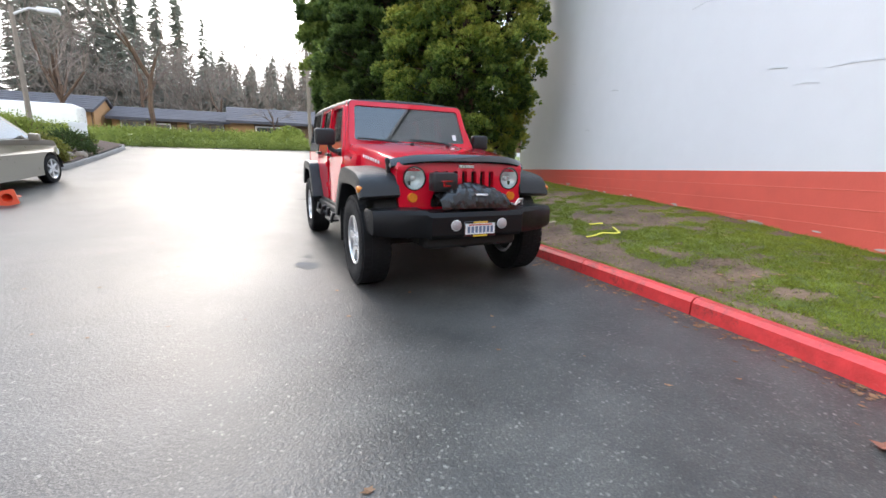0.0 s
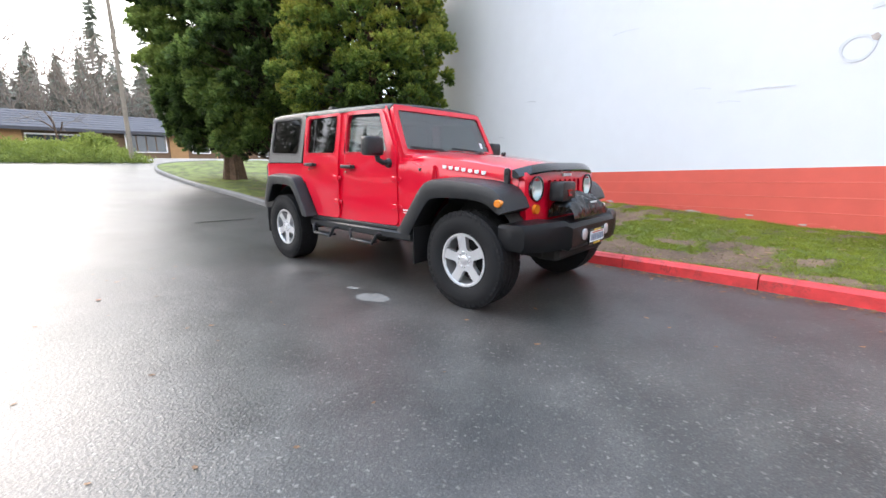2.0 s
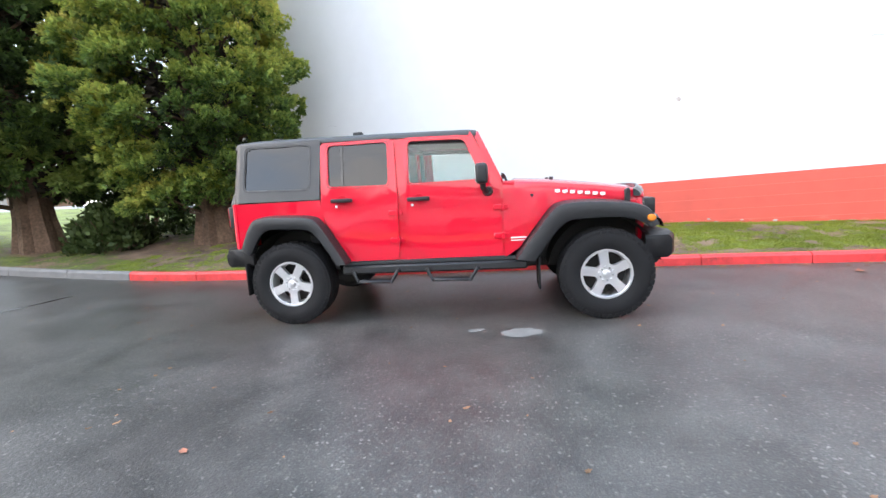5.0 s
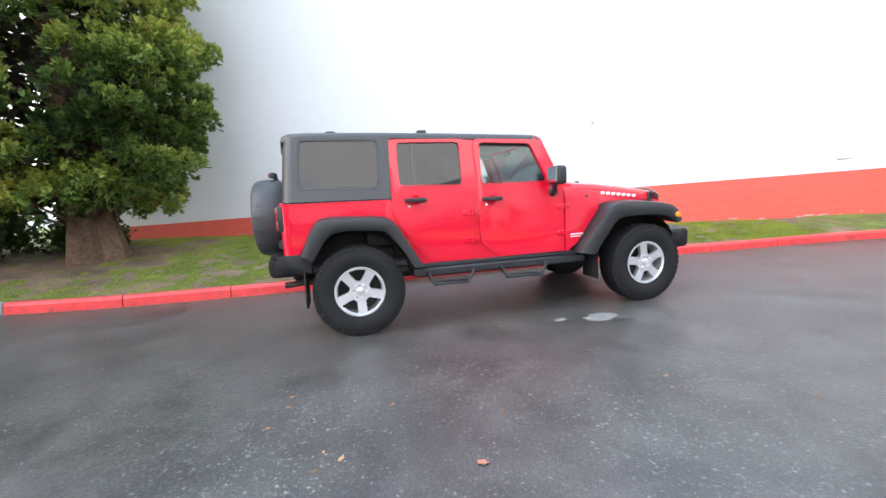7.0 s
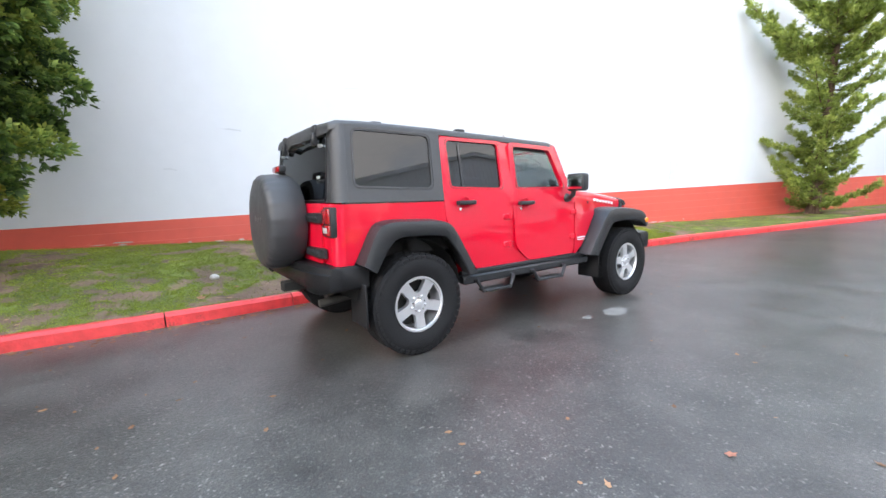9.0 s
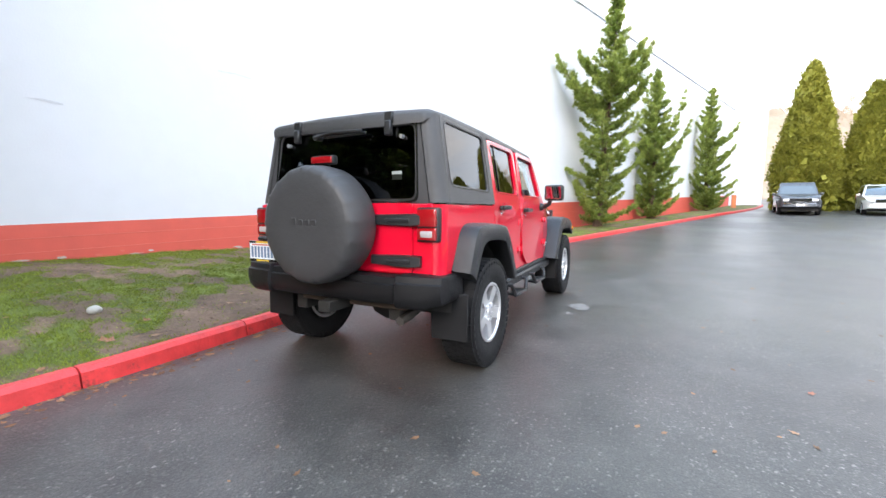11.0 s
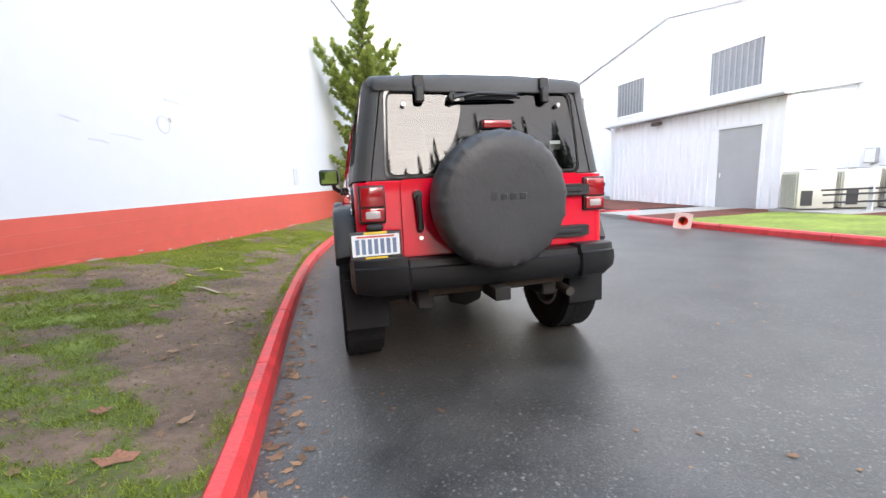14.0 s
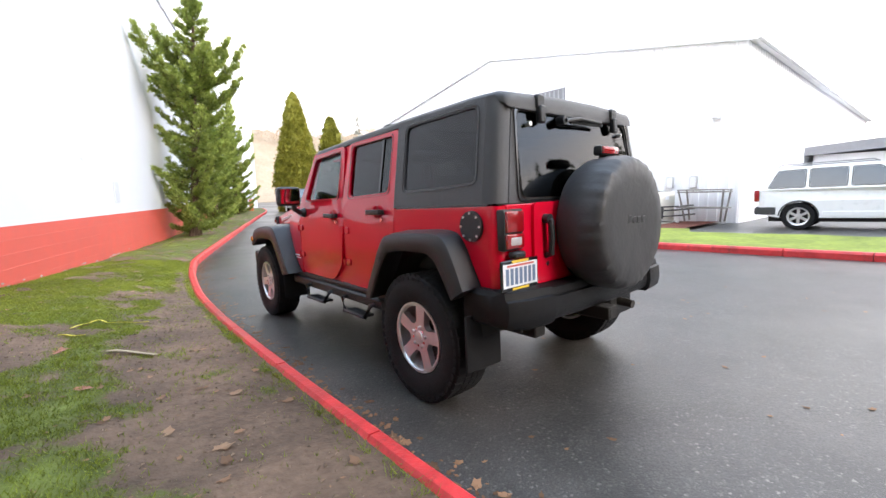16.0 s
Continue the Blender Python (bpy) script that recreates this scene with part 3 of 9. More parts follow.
def kerb_run(pts, name, label, material, parent_tags, step=1.12, hgt=KERB_H, wid=KERB_W, side=1, level=None, start=0.0):
    """A kerb of short bevelled stones along a line; the road lies on the line, the stone behind it."""
    root = thing(name, label, "kerb", kind="structure")
    acc = [0.0]
    for a, b in zip(pts, pts[1:]):
        acc.append(acc[-1] + (b - a).length)
    def at(s):
        i = min(max(int(np.searchsorted(acc, s)) - 1, 0), len(pts) - 2)
        t = (s - acc[i]) / max(acc[i + 1] - acc[i], 1e-6)
        d = (pts[i + 1] - pts[i]).normalized()
        return pts[i].lerp(pts[i + 1], t), d
    s = 0.0
    while s < acc[-1] - 0.1:
        e = min(s + step - (start if s == 0 else 0), acc[-1])
        secs = []
        m = 5
        for k in range(m + 1):
            u = s + 0.006 + (e - s - 0.012) * k / m
            p, d = at(u)
            nrm = Vector((-d.y, d.x)) * side
            g = H(p.y) if level is None else level(p.x, p.y)
            wob = 0.006 * noise.noise((p.x * 2, p.y * 2, 5))
            prof = [(0.0, -0.06), (0.012, hgt * 0.75 + wob), (0.045, hgt + wob), (wid - 0.02, hgt + 0.004), (wid, hgt - 0.02), (wid, -0.06)]
            secs.append([(p.x + nrm.x * q, p.y + nrm.y * q, g + z) for q, z in prof])
        bm = B()
        loft(bm, secs)
        part("kerb_stone", bm, material(at((s + e) / 2)[0]), root)
        s = e
    return root


KSTART = (-sum((b - a).length for a, b in zip(KPTS, KPTS[1:]) if a.y > 3.27)) % 1.262
kerb_east = kerb_run(KPTS, "kerb_east", "red painted concrete kerb along the verge", lambda p: M_KERB if p.y < 5.75 else M_KERBGREY, None, step=1.262, start=KSTART)


# ---- plants ----
def leaf_mat(name, dark, light, island=0.35):
    """Foliage: colour from dark to light by patches, or by the mesh's own tone where it has one; some light passes through."""
    m = mat(name, light, 0.6, var=0.2, scale=1.6, color2=dark, island=island, spec=0.3)
    return see_through(m, 0.28)


def see_through(m, amount):
    n, l = m.node_tree.nodes, m.node_tree.links
    p = n["Principled BSDF"]
    t, mix = n.new("ShaderNodeBsdfTranslucent"), n.new("ShaderNodeMixShader")
    mix.inputs["Fac"].default_value = amount
    l.new(p.inputs["Base Color"].links[0].from_socket, t.inputs["Color"])
    l.new(p.outputs["BSDF"], mix.inputs[1])
    l.new(t.outputs["BSDF"], mix.inputs[2])
    out = next(k for k in n if k.type == "OUTPUT_MATERIAL")
    l.new(mix.outputs["Shader"], out.inputs["Surface"])
    return m


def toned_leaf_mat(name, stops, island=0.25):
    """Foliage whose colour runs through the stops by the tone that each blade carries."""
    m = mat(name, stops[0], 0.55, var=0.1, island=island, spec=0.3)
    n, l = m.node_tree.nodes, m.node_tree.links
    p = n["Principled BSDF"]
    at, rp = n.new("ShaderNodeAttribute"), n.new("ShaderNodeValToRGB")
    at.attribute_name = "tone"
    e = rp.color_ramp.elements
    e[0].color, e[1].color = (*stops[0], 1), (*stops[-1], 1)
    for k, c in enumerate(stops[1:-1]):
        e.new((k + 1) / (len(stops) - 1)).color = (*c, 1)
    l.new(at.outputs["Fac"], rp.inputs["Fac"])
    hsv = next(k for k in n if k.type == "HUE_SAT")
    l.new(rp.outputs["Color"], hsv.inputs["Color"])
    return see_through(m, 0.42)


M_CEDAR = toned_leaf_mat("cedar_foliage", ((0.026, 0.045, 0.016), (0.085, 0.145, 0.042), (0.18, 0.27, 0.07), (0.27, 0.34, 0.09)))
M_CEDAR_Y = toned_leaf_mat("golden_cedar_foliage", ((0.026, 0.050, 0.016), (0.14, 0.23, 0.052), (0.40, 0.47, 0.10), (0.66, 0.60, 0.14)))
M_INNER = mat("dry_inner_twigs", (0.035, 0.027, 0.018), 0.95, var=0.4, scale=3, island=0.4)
M_JUNIPER = toned_leaf_mat("juniper_foliage", ((0.06, 0.095, 0.022), (0.18, 0.245, 0.055), (0.34, 0.41, 0.095), (0.47, 0.52, 0.14)))
M_ARBOR = leaf_mat("arborvitae_foliage", (0.17, 0.175, 0.022), (0.33, 0.31, 0.045), 0.14)
# distance haze is painted in: pale grey-green instead of dark fir green
M_FAR_HAZED = leaf_mat("far_conifer", (0.22, 0.25, 0.21), (0.36, 0.38, 0.32), 0.2)
M_IVY = leaf_mat("groundcover", (0.15, 0.195, 0.04), (0.31, 0.36, 0.085), 0.2)
M_SHRUB = leaf_mat("shrub_foliage", (0.03, 0.05, 0.018), (0.08, 0.12, 0.035))
M_SHRUB_Y = leaf_mat("yellow_shrub_foliage", (0.10, 0.11, 0.02), (0.22, 0.22, 0.05))
M_TWIG = mat("bare_twigs", (0.24, 0.195, 0.165), 0.9, var=0.3, scale=4)
# tan washed out in the colour itself, to stand for distance haze
M_AUTUMN = leaf_mat("autumn_twigs", (0.40, 0.30, 0.20), (0.55, 0.43, 0.31), 0.15)


def sprays(rng, centres, dirs, per, spread, size, droop=0.0, flat=0.5):
    """Leaf sprays round clump centres: bent four-cornered blades pointing mostly along each clump's direction."""
    n = len(centres)
    c = np.repeat(np.asarray(centres, float), per, 0)
    d = np.repeat(np.asarray(dirs, float), per, 0)
    m = len(c)
    off = rng.normal(size=(m, 3)) * spread
    pos = c + off
    way = d + rng.normal(size=(m, 3)) * flat
    way[:, 2] -= droop
    way /= np.linalg.norm(way, axis=1, keepdims=True) + 1e-9
    up = rng.normal(size=(m, 3))
    across = np.cross(way, up)
    across /= np.linalg.norm(across, axis=1, keepdims=True) + 1e-9
    nrm = np.cross(across, way)
    ln = (size * rng.uniform(0.6, 1.4, size=m))[:, None]
    wd = ln * rng.uniform(0.22, 0.42, size=m)[:, None]
    a = pos - way * ln * 0.5
    b = pos + across * wd + nrm * ln * 0.10
    e = pos - across * wd + nrm * ln * 0.10
    t = pos + way * ln * 0.5
    vs = np.stack([a, b, t, e], 1).reshape(-1, 3)
    idx = np.arange(m)[:, None] * 4 + np.array([0, 1, 2, 3])
    return vs, idx


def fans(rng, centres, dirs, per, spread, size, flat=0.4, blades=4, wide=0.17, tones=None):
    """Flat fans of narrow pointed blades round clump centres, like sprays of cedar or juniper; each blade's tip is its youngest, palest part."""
    c = np.repeat(np.asarray(centres, float), per, 0)
    d = np.repeat(np.asarray(dirs, float), per, 0)
    m = len(c)
    pos = c + rng.normal(size=(m, 3)) * spread
    way = d + rng.normal(size=(m, 3)) * flat
    way /= np.linalg.norm(way, axis=1, keepdims=True) + 1e-9
    up = rng.normal(size=(m, 3)) * 0.7
    up[:, 2] += 0.6
    across = np.cross(way, up)
    across /= np.linalg.norm(across, axis=1, keepdims=True) + 1e-9
    nrm = np.cross(across, way)
    ln0 = size * rng.uniform(0.65, 1.35, size=m)
    out = []
    for k in range(blades):
        an = (k - (blades - 1) / 2) * 0.52 + rng.normal(size=m) * 0.12
        ln = (ln0 * (1 - 0.25 * np.abs(an)))[:, None]
        w = way * np.cos(an)[:, None] + across * np.sin(an)[:, None]
        s = -way * np.sin(an)[:, None] + across * np.cos(an)[:, None]
        hw = ln * wide
        bend = nrm * ln * 0.10
        out.append(np.stack([pos, pos + w * ln * 0.6 + s * hw + bend, pos + w * ln - bend, pos + w * ln * 0.6 - s * hw + bend], 1))
    vs = np.stack(out, 1).reshape(-1, 3)
    idx = np.arange(m * blades)[:, None] * 4 + np.array([0, 1, 2, 3])
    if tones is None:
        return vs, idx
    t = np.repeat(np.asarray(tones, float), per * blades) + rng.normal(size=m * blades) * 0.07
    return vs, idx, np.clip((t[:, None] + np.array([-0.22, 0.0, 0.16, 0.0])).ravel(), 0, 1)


def leaf_mesh(name, chunks, material):
    vs = np.concatenate([c[0] for c in chunks])
    fs, k = [], 0
    for ch in chunks:
        fs.append(ch[1] + k)
        k += len(ch[0])
    me = bpy.data.meshes.new(name)
    fs = np.concatenate(fs)
    me.vertices.add(len(vs))
    me.vertices.foreach_set("co", vs.astype(np.float32).ravel())
    me.loops.add(fs.size)
    me.loops.foreach_set("vertex_index", fs.astype(np.int32).ravel())
    me.polygons.add(len(fs))
    me.polygons.foreach_set("loop_start", np.arange(0, fs.size, 4, dtype=np.int32))
    me.update(calc_edges=True)
    if len(chunks[0]) > 2:
        me.attributes.new("tone", "FLOAT", "POINT").data.foreach_set("value", np.concatenate([c[2] for c in chunks]).astype(np.float32))
    me.materials.append(material)
    return me


def trunk_mesh(base, height, r, rng, lean=(0, 0), flutes=5):
    bm = B()
    secs = []
    for k in range(14):
        t = (k / 13) ** 1.4
        z = -0.25 + t * height
        rr = r * ((1 - t) ** 0.8 + 0.06) * (1 + 0.45 * math.exp(-max(z, 0) / 0.35))
        ring = []
        for i in range(40):
            a = 2 * math.pi * i / 40
            q = rr * (1 + 0.13 * math.sin(flutes * a + 0.5 * z) + 0.07 * math.sin(13 * a + 0.3 * z))
            ring.append((base[0] + lean[0] * t + q * math.cos(a), base[1] + lean[1] * t + q * math.sin(a), base[2] + z))
        secs.append(ring)
    loft(bm, secs)
    return bm


def cedar(base, height, radius, seed, leaf, label, low=1.0, boughs=300, lean=(0, 0), gold=0.0, size=0.105):
    """A big dense conifer: fluted trunk, limbs, and a crown of many rounded pads of foliage, toned pale on top and
    shaded towards the dark hollows between them.
    """
    rng = np.random.default_rng(seed)
    tree = thing("conifer_tree", label, "tree", group="tall conifers on the verge")
    part("trunk", trunk_mesh(base, height * 0.95, 0.30, rng, lean, 6), M_BARK, tree)
    cs, ds, ts, tips, core = [], [], [], [], []
    top = min(height, 8.0)

    def env(z, a):
        t = (z - low) / (height - low)
        e = radius * (min(1.0, 0.66 + 2.4 * t) if t < 0.15 else 1.0) * (1 - max(0, t - 0.40) / 0.60) ** 0.85
        return max(0.15, e * (1 + 0.20 * noise.noise((math.cos(a) * 1.4 + seed, math.sin(a) * 1.4, z * 0.75))))

    for k in range(boughs + boughs // 6):
        z = low + (top - low) * ((k + rng.uniform(0, 1)) / boughs) if k < boughs else top + (height - top) * rng.uniform(0, 1)
        a = k * 2.39996 + rng.uniform(-0.35, 0.35)
        rb = rng.uniform(0.24, 0.46) * (0.8 if z > top else 1.0)
        r = max(0.1, env(z, a) * rng.uniform(0.74, 1.04) - rb * 0.5)
        t = (z - low) / (height - low)
        ca, sa = math.cos(a), math.sin(a)
        c = np.array((base[0] + lean[0] * t + r * ca, base[1] + lean[1] * t + r * sa, base[2] + z))
        tips.append(c)
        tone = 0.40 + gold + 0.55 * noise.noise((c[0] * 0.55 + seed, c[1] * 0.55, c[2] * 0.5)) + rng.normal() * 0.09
        out = np.array((ca, sa, 0.0))
        side_v = np.array((-sa, ca, 0.0))
        for _ in range(int(14 + 46 * rb)):
            v = rng.normal(size=3)
            v /= np.linalg.norm(v)
            v = v + out * 0.55 + np.array((0, 0, 0.45))
            v /= np.linalg.norm(v)
            q = rng.uniform(0.72, 1.06) * (1 + 0.25 * noise.noise((v[0] * 3 + k, v[1] * 3, v[2] * 3)))
            cs.append(c + (out * (v @ out) * 1.25 + side_v * (v @ side_v) + np.array((0, 0, v[2] * 0.68))) * rb * q)
            ds.append(v * 0.9 + out * 0.25 + np.array((0, 0, 0.15)))
            # shading painted into the tone: pad tops and outsides pale, undersides dark
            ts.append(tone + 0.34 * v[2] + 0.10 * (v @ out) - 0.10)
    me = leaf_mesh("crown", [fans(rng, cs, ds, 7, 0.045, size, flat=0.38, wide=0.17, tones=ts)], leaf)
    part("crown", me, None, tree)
    # added core of dead brown twigs; its near-black colour shades the crown's hollow
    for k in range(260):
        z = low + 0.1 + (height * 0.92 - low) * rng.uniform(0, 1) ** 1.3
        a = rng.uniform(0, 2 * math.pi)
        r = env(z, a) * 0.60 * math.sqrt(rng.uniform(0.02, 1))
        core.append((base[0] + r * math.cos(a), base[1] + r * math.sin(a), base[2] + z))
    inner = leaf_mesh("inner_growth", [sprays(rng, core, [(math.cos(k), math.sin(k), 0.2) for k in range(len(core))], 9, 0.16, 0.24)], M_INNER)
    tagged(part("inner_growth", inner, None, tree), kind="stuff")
    bm = B()
    for i in range(0, len(tips), 3):
        p = Vector(tips[i])
        q = Vector((base[0], base[1], max(base[2] + 0.5, p.z - 0.5)))
        tube(bm, [q, q.lerp(p, 0.5) + Vector((0, 0, -0.05)), p], 0.045, 5, 0.012)
    tagged(part("branchwork", bm, M_BARK, tree), kind="stuff")
    return tree


def juniper(base, height, seed, arms, label, leaf=None, r0=1.1, count=110, low=0.12, lean=(0.0, 0.0)):
    """An upright juniper: a thin leader with tiers of bristly branches that sweep up at their ends, the wall showing between them."""
    rng = np.random.default_rng(seed)
    tree = thing("juniper_tree", label, "tree", group="junipers along the wall")
    part("trunk", trunk_mesh(base, height * 0.96, 0.12, rng, lean, flutes=3), M_BARK, tree)
    cs, ds, ts = [], [], []
    bm = B()
    o0 = Vector(base)

    def bough(o, a, ln, rise, sag, tone):
        """One branch; those that meet the wall stay short of it."""
        ca, sa = math.cos(a), math.sin(a)
        while ln > 0.12 and o.x + ca * ln > wall_x(o.y + sa * ln) - 0.10:
            ln *= 0.85
        sv = Vector((-sa, ca, 0))
        n = max(4, int(ln / 0.075))
        pts = []
        for i in range(n + 1):
            u = i / n
            p = o + Vector((ca * ln * u, sa * ln * u, rise * u ** 2.0 - sag * math.sin(math.pi * u)))
            pts.append(p)
            if u < 0.16:
                continue
            slope = 2.0 * rise * u / ln
            wide = min(0.22, 0.20 * ln) * math.sin(math.pi * min(1, 0.12 + u * 0.86)) + 0.02
            for w in (-1, 0, 1):
                off = sv * (w * wide * rng.uniform(0.35, 1.0))
                q = p + off + Vector((0, 0, rng.uniform(-0.02, 0.05)))
                cs.append(tuple(q))
                ds.append((ca * 0.75 + off.x * 3, sa * 0.75 + off.y * 3, 0.30 + 0.6 * slope))
                ts.append(tone + 0.25 * (u - 0.5) + rng.normal() * 0.08)
        tube(bm, pts[:: max(1, n // 4)], 0.020 + 0.008 * ln, 5, 0.006)

    for k in range(count):
        t = (k + rng.uniform(0, 1)) / count
        z = low + t ** 1.1 * (height - low - 0.15)
        t = z / height
        a = k * 2.39996 + rng.uniform(-0.5, 0.5)
        prof = float(np.interp(t, [0, 0.10, 0.35, 0.55, 0.75, 0.9, 1.0], [0.92, 1.0, 0.92, 0.70, 0.40, 0.18, 0.07]))
        ln = r0 * prof * rng.uniform(0.55, 1.18) * (1 + 0.45 * noise.noise((seed, math.cos(a) * 1.2 + z * 0.9, math.sin(a) * 1.2)))
        bough(o0 + Vector((lean[0] * t, lean[1] * t, z)), a, max(0.10, ln), ln * rng.uniform(0.22, 0.58), ln * rng.uniform(0.02, 0.12), 0.5 + 0.35 * noise.noise((z * 1.3, a, seed)))
    for k in range(int(height * 26)):
        z = low + rng.uniform(0, 1) * (height - low)
        a = rng.uniform(0, 2 * math.pi)
        cs.append((base[0] + lean[0] * z / height + 0.05 * math.cos(a), base[1] + lean[1] * z / height + 0.05 * math.sin(a), base[2] + z))
        ds.append((math.cos(a) * 0.7, math.sin(a) * 0.7, 0.6))
        ts.append(0.4)
    for az, z, ln, rise in arms:
        ox, oy = lean[0] * z / height, lean[1] * z / height
        bough(o0 + Vector((ox, oy, z)), radians(az), ln, rise, 0.06 * ln, 0.55)
        for j in range(5):
            u = 0.3 + 0.13 * j
            bough(o0 + Vector((ox + math.cos(radians(az)) * ln * u, oy + math.sin(radians(az)) * ln * u, z + rise * u * u)), radians(az) + (0.8 if j % 2 else -0.8), 0.25 * ln * (1.1 - u) + 0.12, 0.15, 0.0, 0.55)
    part("crown", leaf_mesh("crown", [fans(rng, cs, ds, 9, 0.034, 0.115, flat=0.42, blades=3, wide=0.10, tones=ts)], leaf or M_JUNIPER), None, tree)
    tagged(part("branchwork", bm, M_BARK, tree), kind="stuff")
    return tree


def cone_shrub(base, height, radius, seed, label):
    """A clipped-looking arborvitae: a dense cone of upright sprays."""
    rng = np.random.default_rng(seed)
    tree = thing("arborvitae", label, "tree", group="arborvitae pair")
    part("trunk", trunk_mesh(base, height * 0.6, 0.12, rng), M_BARK, tree)
    cs, ds = [], []
    for k in range(2300):
        t = rng.uniform(0, 1)
        a = rng.uniform(0, 2 * math.pi)
        prof = (0.80 + 0.20 * min(1, t / 0.2)) if t < 0.3 else (1 - (t - 0.3) / 0.7) ** 0.8
        r = radius * prof * (0.90 + 0.12 * noise.noise((math.cos(a) * 3, math.sin(a) * 3, t * 7 + seed))) * rng.uniform(0.86, 1.0)
        cs.append((base[0] + r * math.cos(a), base[1] + r * math.sin(a), base[2] + 0.15 + t * (height - 0.15)))
        ds.append((math.cos(a) * 0.5, math.sin(a) * 0.5, 1.0))
    part("crown", leaf_mesh("crown", [fans(rng, cs, ds, 14, 0.12, 0.13, flat=0.3, blades=3, wide=0.2)], M_ARBOR), None, tree)
    deep = []
    for k in range(900):
        t, a = rng.uniform(0, 1), rng.uniform(0, 2 * math.pi)
        r = 0.72 * radius * (1.0 if t < 0.3 else (1 - (t - 0.3) / 0.7) ** 0.8)
        deep.append((base[0] + r * math.cos(a), base[1] + r * math.sin(a), base[2] + 0.1 + t * (height - 0.5)))
    tagged(part("inner_growth", leaf_mesh("inner_growth", [sprays(rng, deep, [(0, 0, 1)] * len(deep), 6, 0.15, 0.5)], M_ARBOR), None, tree), kind="stuff")
    return tree


def bush(name, base, rx, ry, rz, seed, leaf, label, n=150, size=0.12, group=""):
    rng = np.random.default_rng(seed)
    ob = thing(name, label, "shrub", group=group)
    cs, ds = [], []
    for k in range(n):
        v = rng.normal(size=3)
        v /= np.linalg.norm(v)
        v[2] = abs(v[2])
        q = rng.uniform(0.72, 1.05) * (0.9 + 0.25 * noise.noise((v[0] * 2 + seed, v[1] * 2, v[2] * 2)))
        cs.append((base[0] + v[0] * rx * q, base[1] + v[1] * ry * q, base[2] + v[2] * rz * q + 0.05))
        ds.append((v[0] * 0.8, v[1] * 0.8, v[2] + 0.4))
    part("foliage", leaf_mesh("foliage", [sprays(rng, cs, ds, 22, 0.10, size)], leaf), None, ob)
    bm = B()
    for k in range(9):
        a = k * 0.7
        tube(bm, [(base[0], base[1], base[2] - 0.1), (base[0] + rx * 0.35 * math.cos(a), base[1] + ry * 0.35 * math.sin(a), base[2] + rz * 0.4), (base[0] + rx * 0.75 * math.cos(a), base[1] + ry * 0.75 * math.sin(a), base[2] + rz * 0.75)], 0.03, 5, 0.008)
    part("stems", bm, M_BARK, ob)
    return ob


def bare_tree(base, height, seed, label, material, spread=0.5, name="bare_tree", depth=5):
    """A leafless tree: a trunk that forks again and again into thin twigs."""
    rng = np.random.default_rng(seed)
    ob = thing(name, label, "tree")
    bm, tw = B(), B()
    def grow(p, d, ln, r, k):
        q = p + d * ln * 0.5 + Vector(rng.normal(size=3) * ln * 0.05)
        e = p + d * ln
        tube(bm if k < 2 else tw, [p, q, e], r if k < 2 else r * 0.6, 6 if k < 2 else 4, r * (0.68 if k < 2 else 0.4))
        if k >= depth:
            return
        for _ in range(3 if k else 4):
            v = (d + Vector(rng.normal(size=3)) * spread + Vector((0, 0, 0.12))).normalized()
            grow(e if rng.uniform() < 0.6 else q.lerp(e, 0.4), v, ln * rng.uniform(0.58, 0.8), r * 0.6, k + 1)
    grow(Vector(base), Vector((0, 0, 1)), height * 0.34, height * 0.016, 0)
    part("trunk", bm, M_BARK, ob)
    tagged(part("twig_crown", tw, material, ob), kind="stuff")
    return ob


def far_conifers(name, spots, label, seed, leaf, tiers=20, per=11):
    """A stand of distant firs, too many to count: each a stem with tiers of drooping boughs."""
    rng = np.random.default_rng(seed)
    vs, fs = [], []
    for x, y, z, h, r in spots:
        b = len(vs)
        for k in range(5):
            a = 2 * math.pi * k / 5
            vs.append((x + 0.012 * h * math.cos(a), y + 0.012 * h * math.sin(a), z - 1))
        vs.append((x, y, z + h))
        for k in range(5):
            fs.append((b + k, b + (k + 1) % 5, b + 5))
        bare = rng.uniform(0.05, 0.35)
        for j in range(tiers):
            t = bare + (1 - bare) * (j / tiers)
            rr = r * (1 - (t - bare) / (1 - bare)) ** 0.85 * rng.uniform(0.75, 1.15)
            for i in range(per):
                a = rng.uniform(0, 2 * math.pi)
                ln = rr * rng.uniform(0.5, 1.15) + 0.2
                w = 0.10 * ln + 0.16
                zz = z + h * (t + rng.uniform(-0.02, 0.02))
                dx, dy = math.cos(a), math.sin(a)
                b = len(vs)
                vs += [(x, y, zz + 0.1 * ln), (x + dx * ln * 0.6 - dy * w, y + dy * ln * 0.6 + dx * w, zz - 0.12 * ln), (x + dx * ln, y + dy * ln, zz - 0.22 * ln), (x + dx * ln * 0.6 + dy * w, y + dy * ln * 0.6 - dx * w, zz - 0.12 * ln - 0.1)]
                fs.append((b, b + 1, b + 2, b + 3))
    me = bpy.data.meshes.new(name)
    me.from_pydata(vs, [], fs)
    me.materials.append(leaf)
    return tagged(new(name, me), label, "trees", kind="stuff")


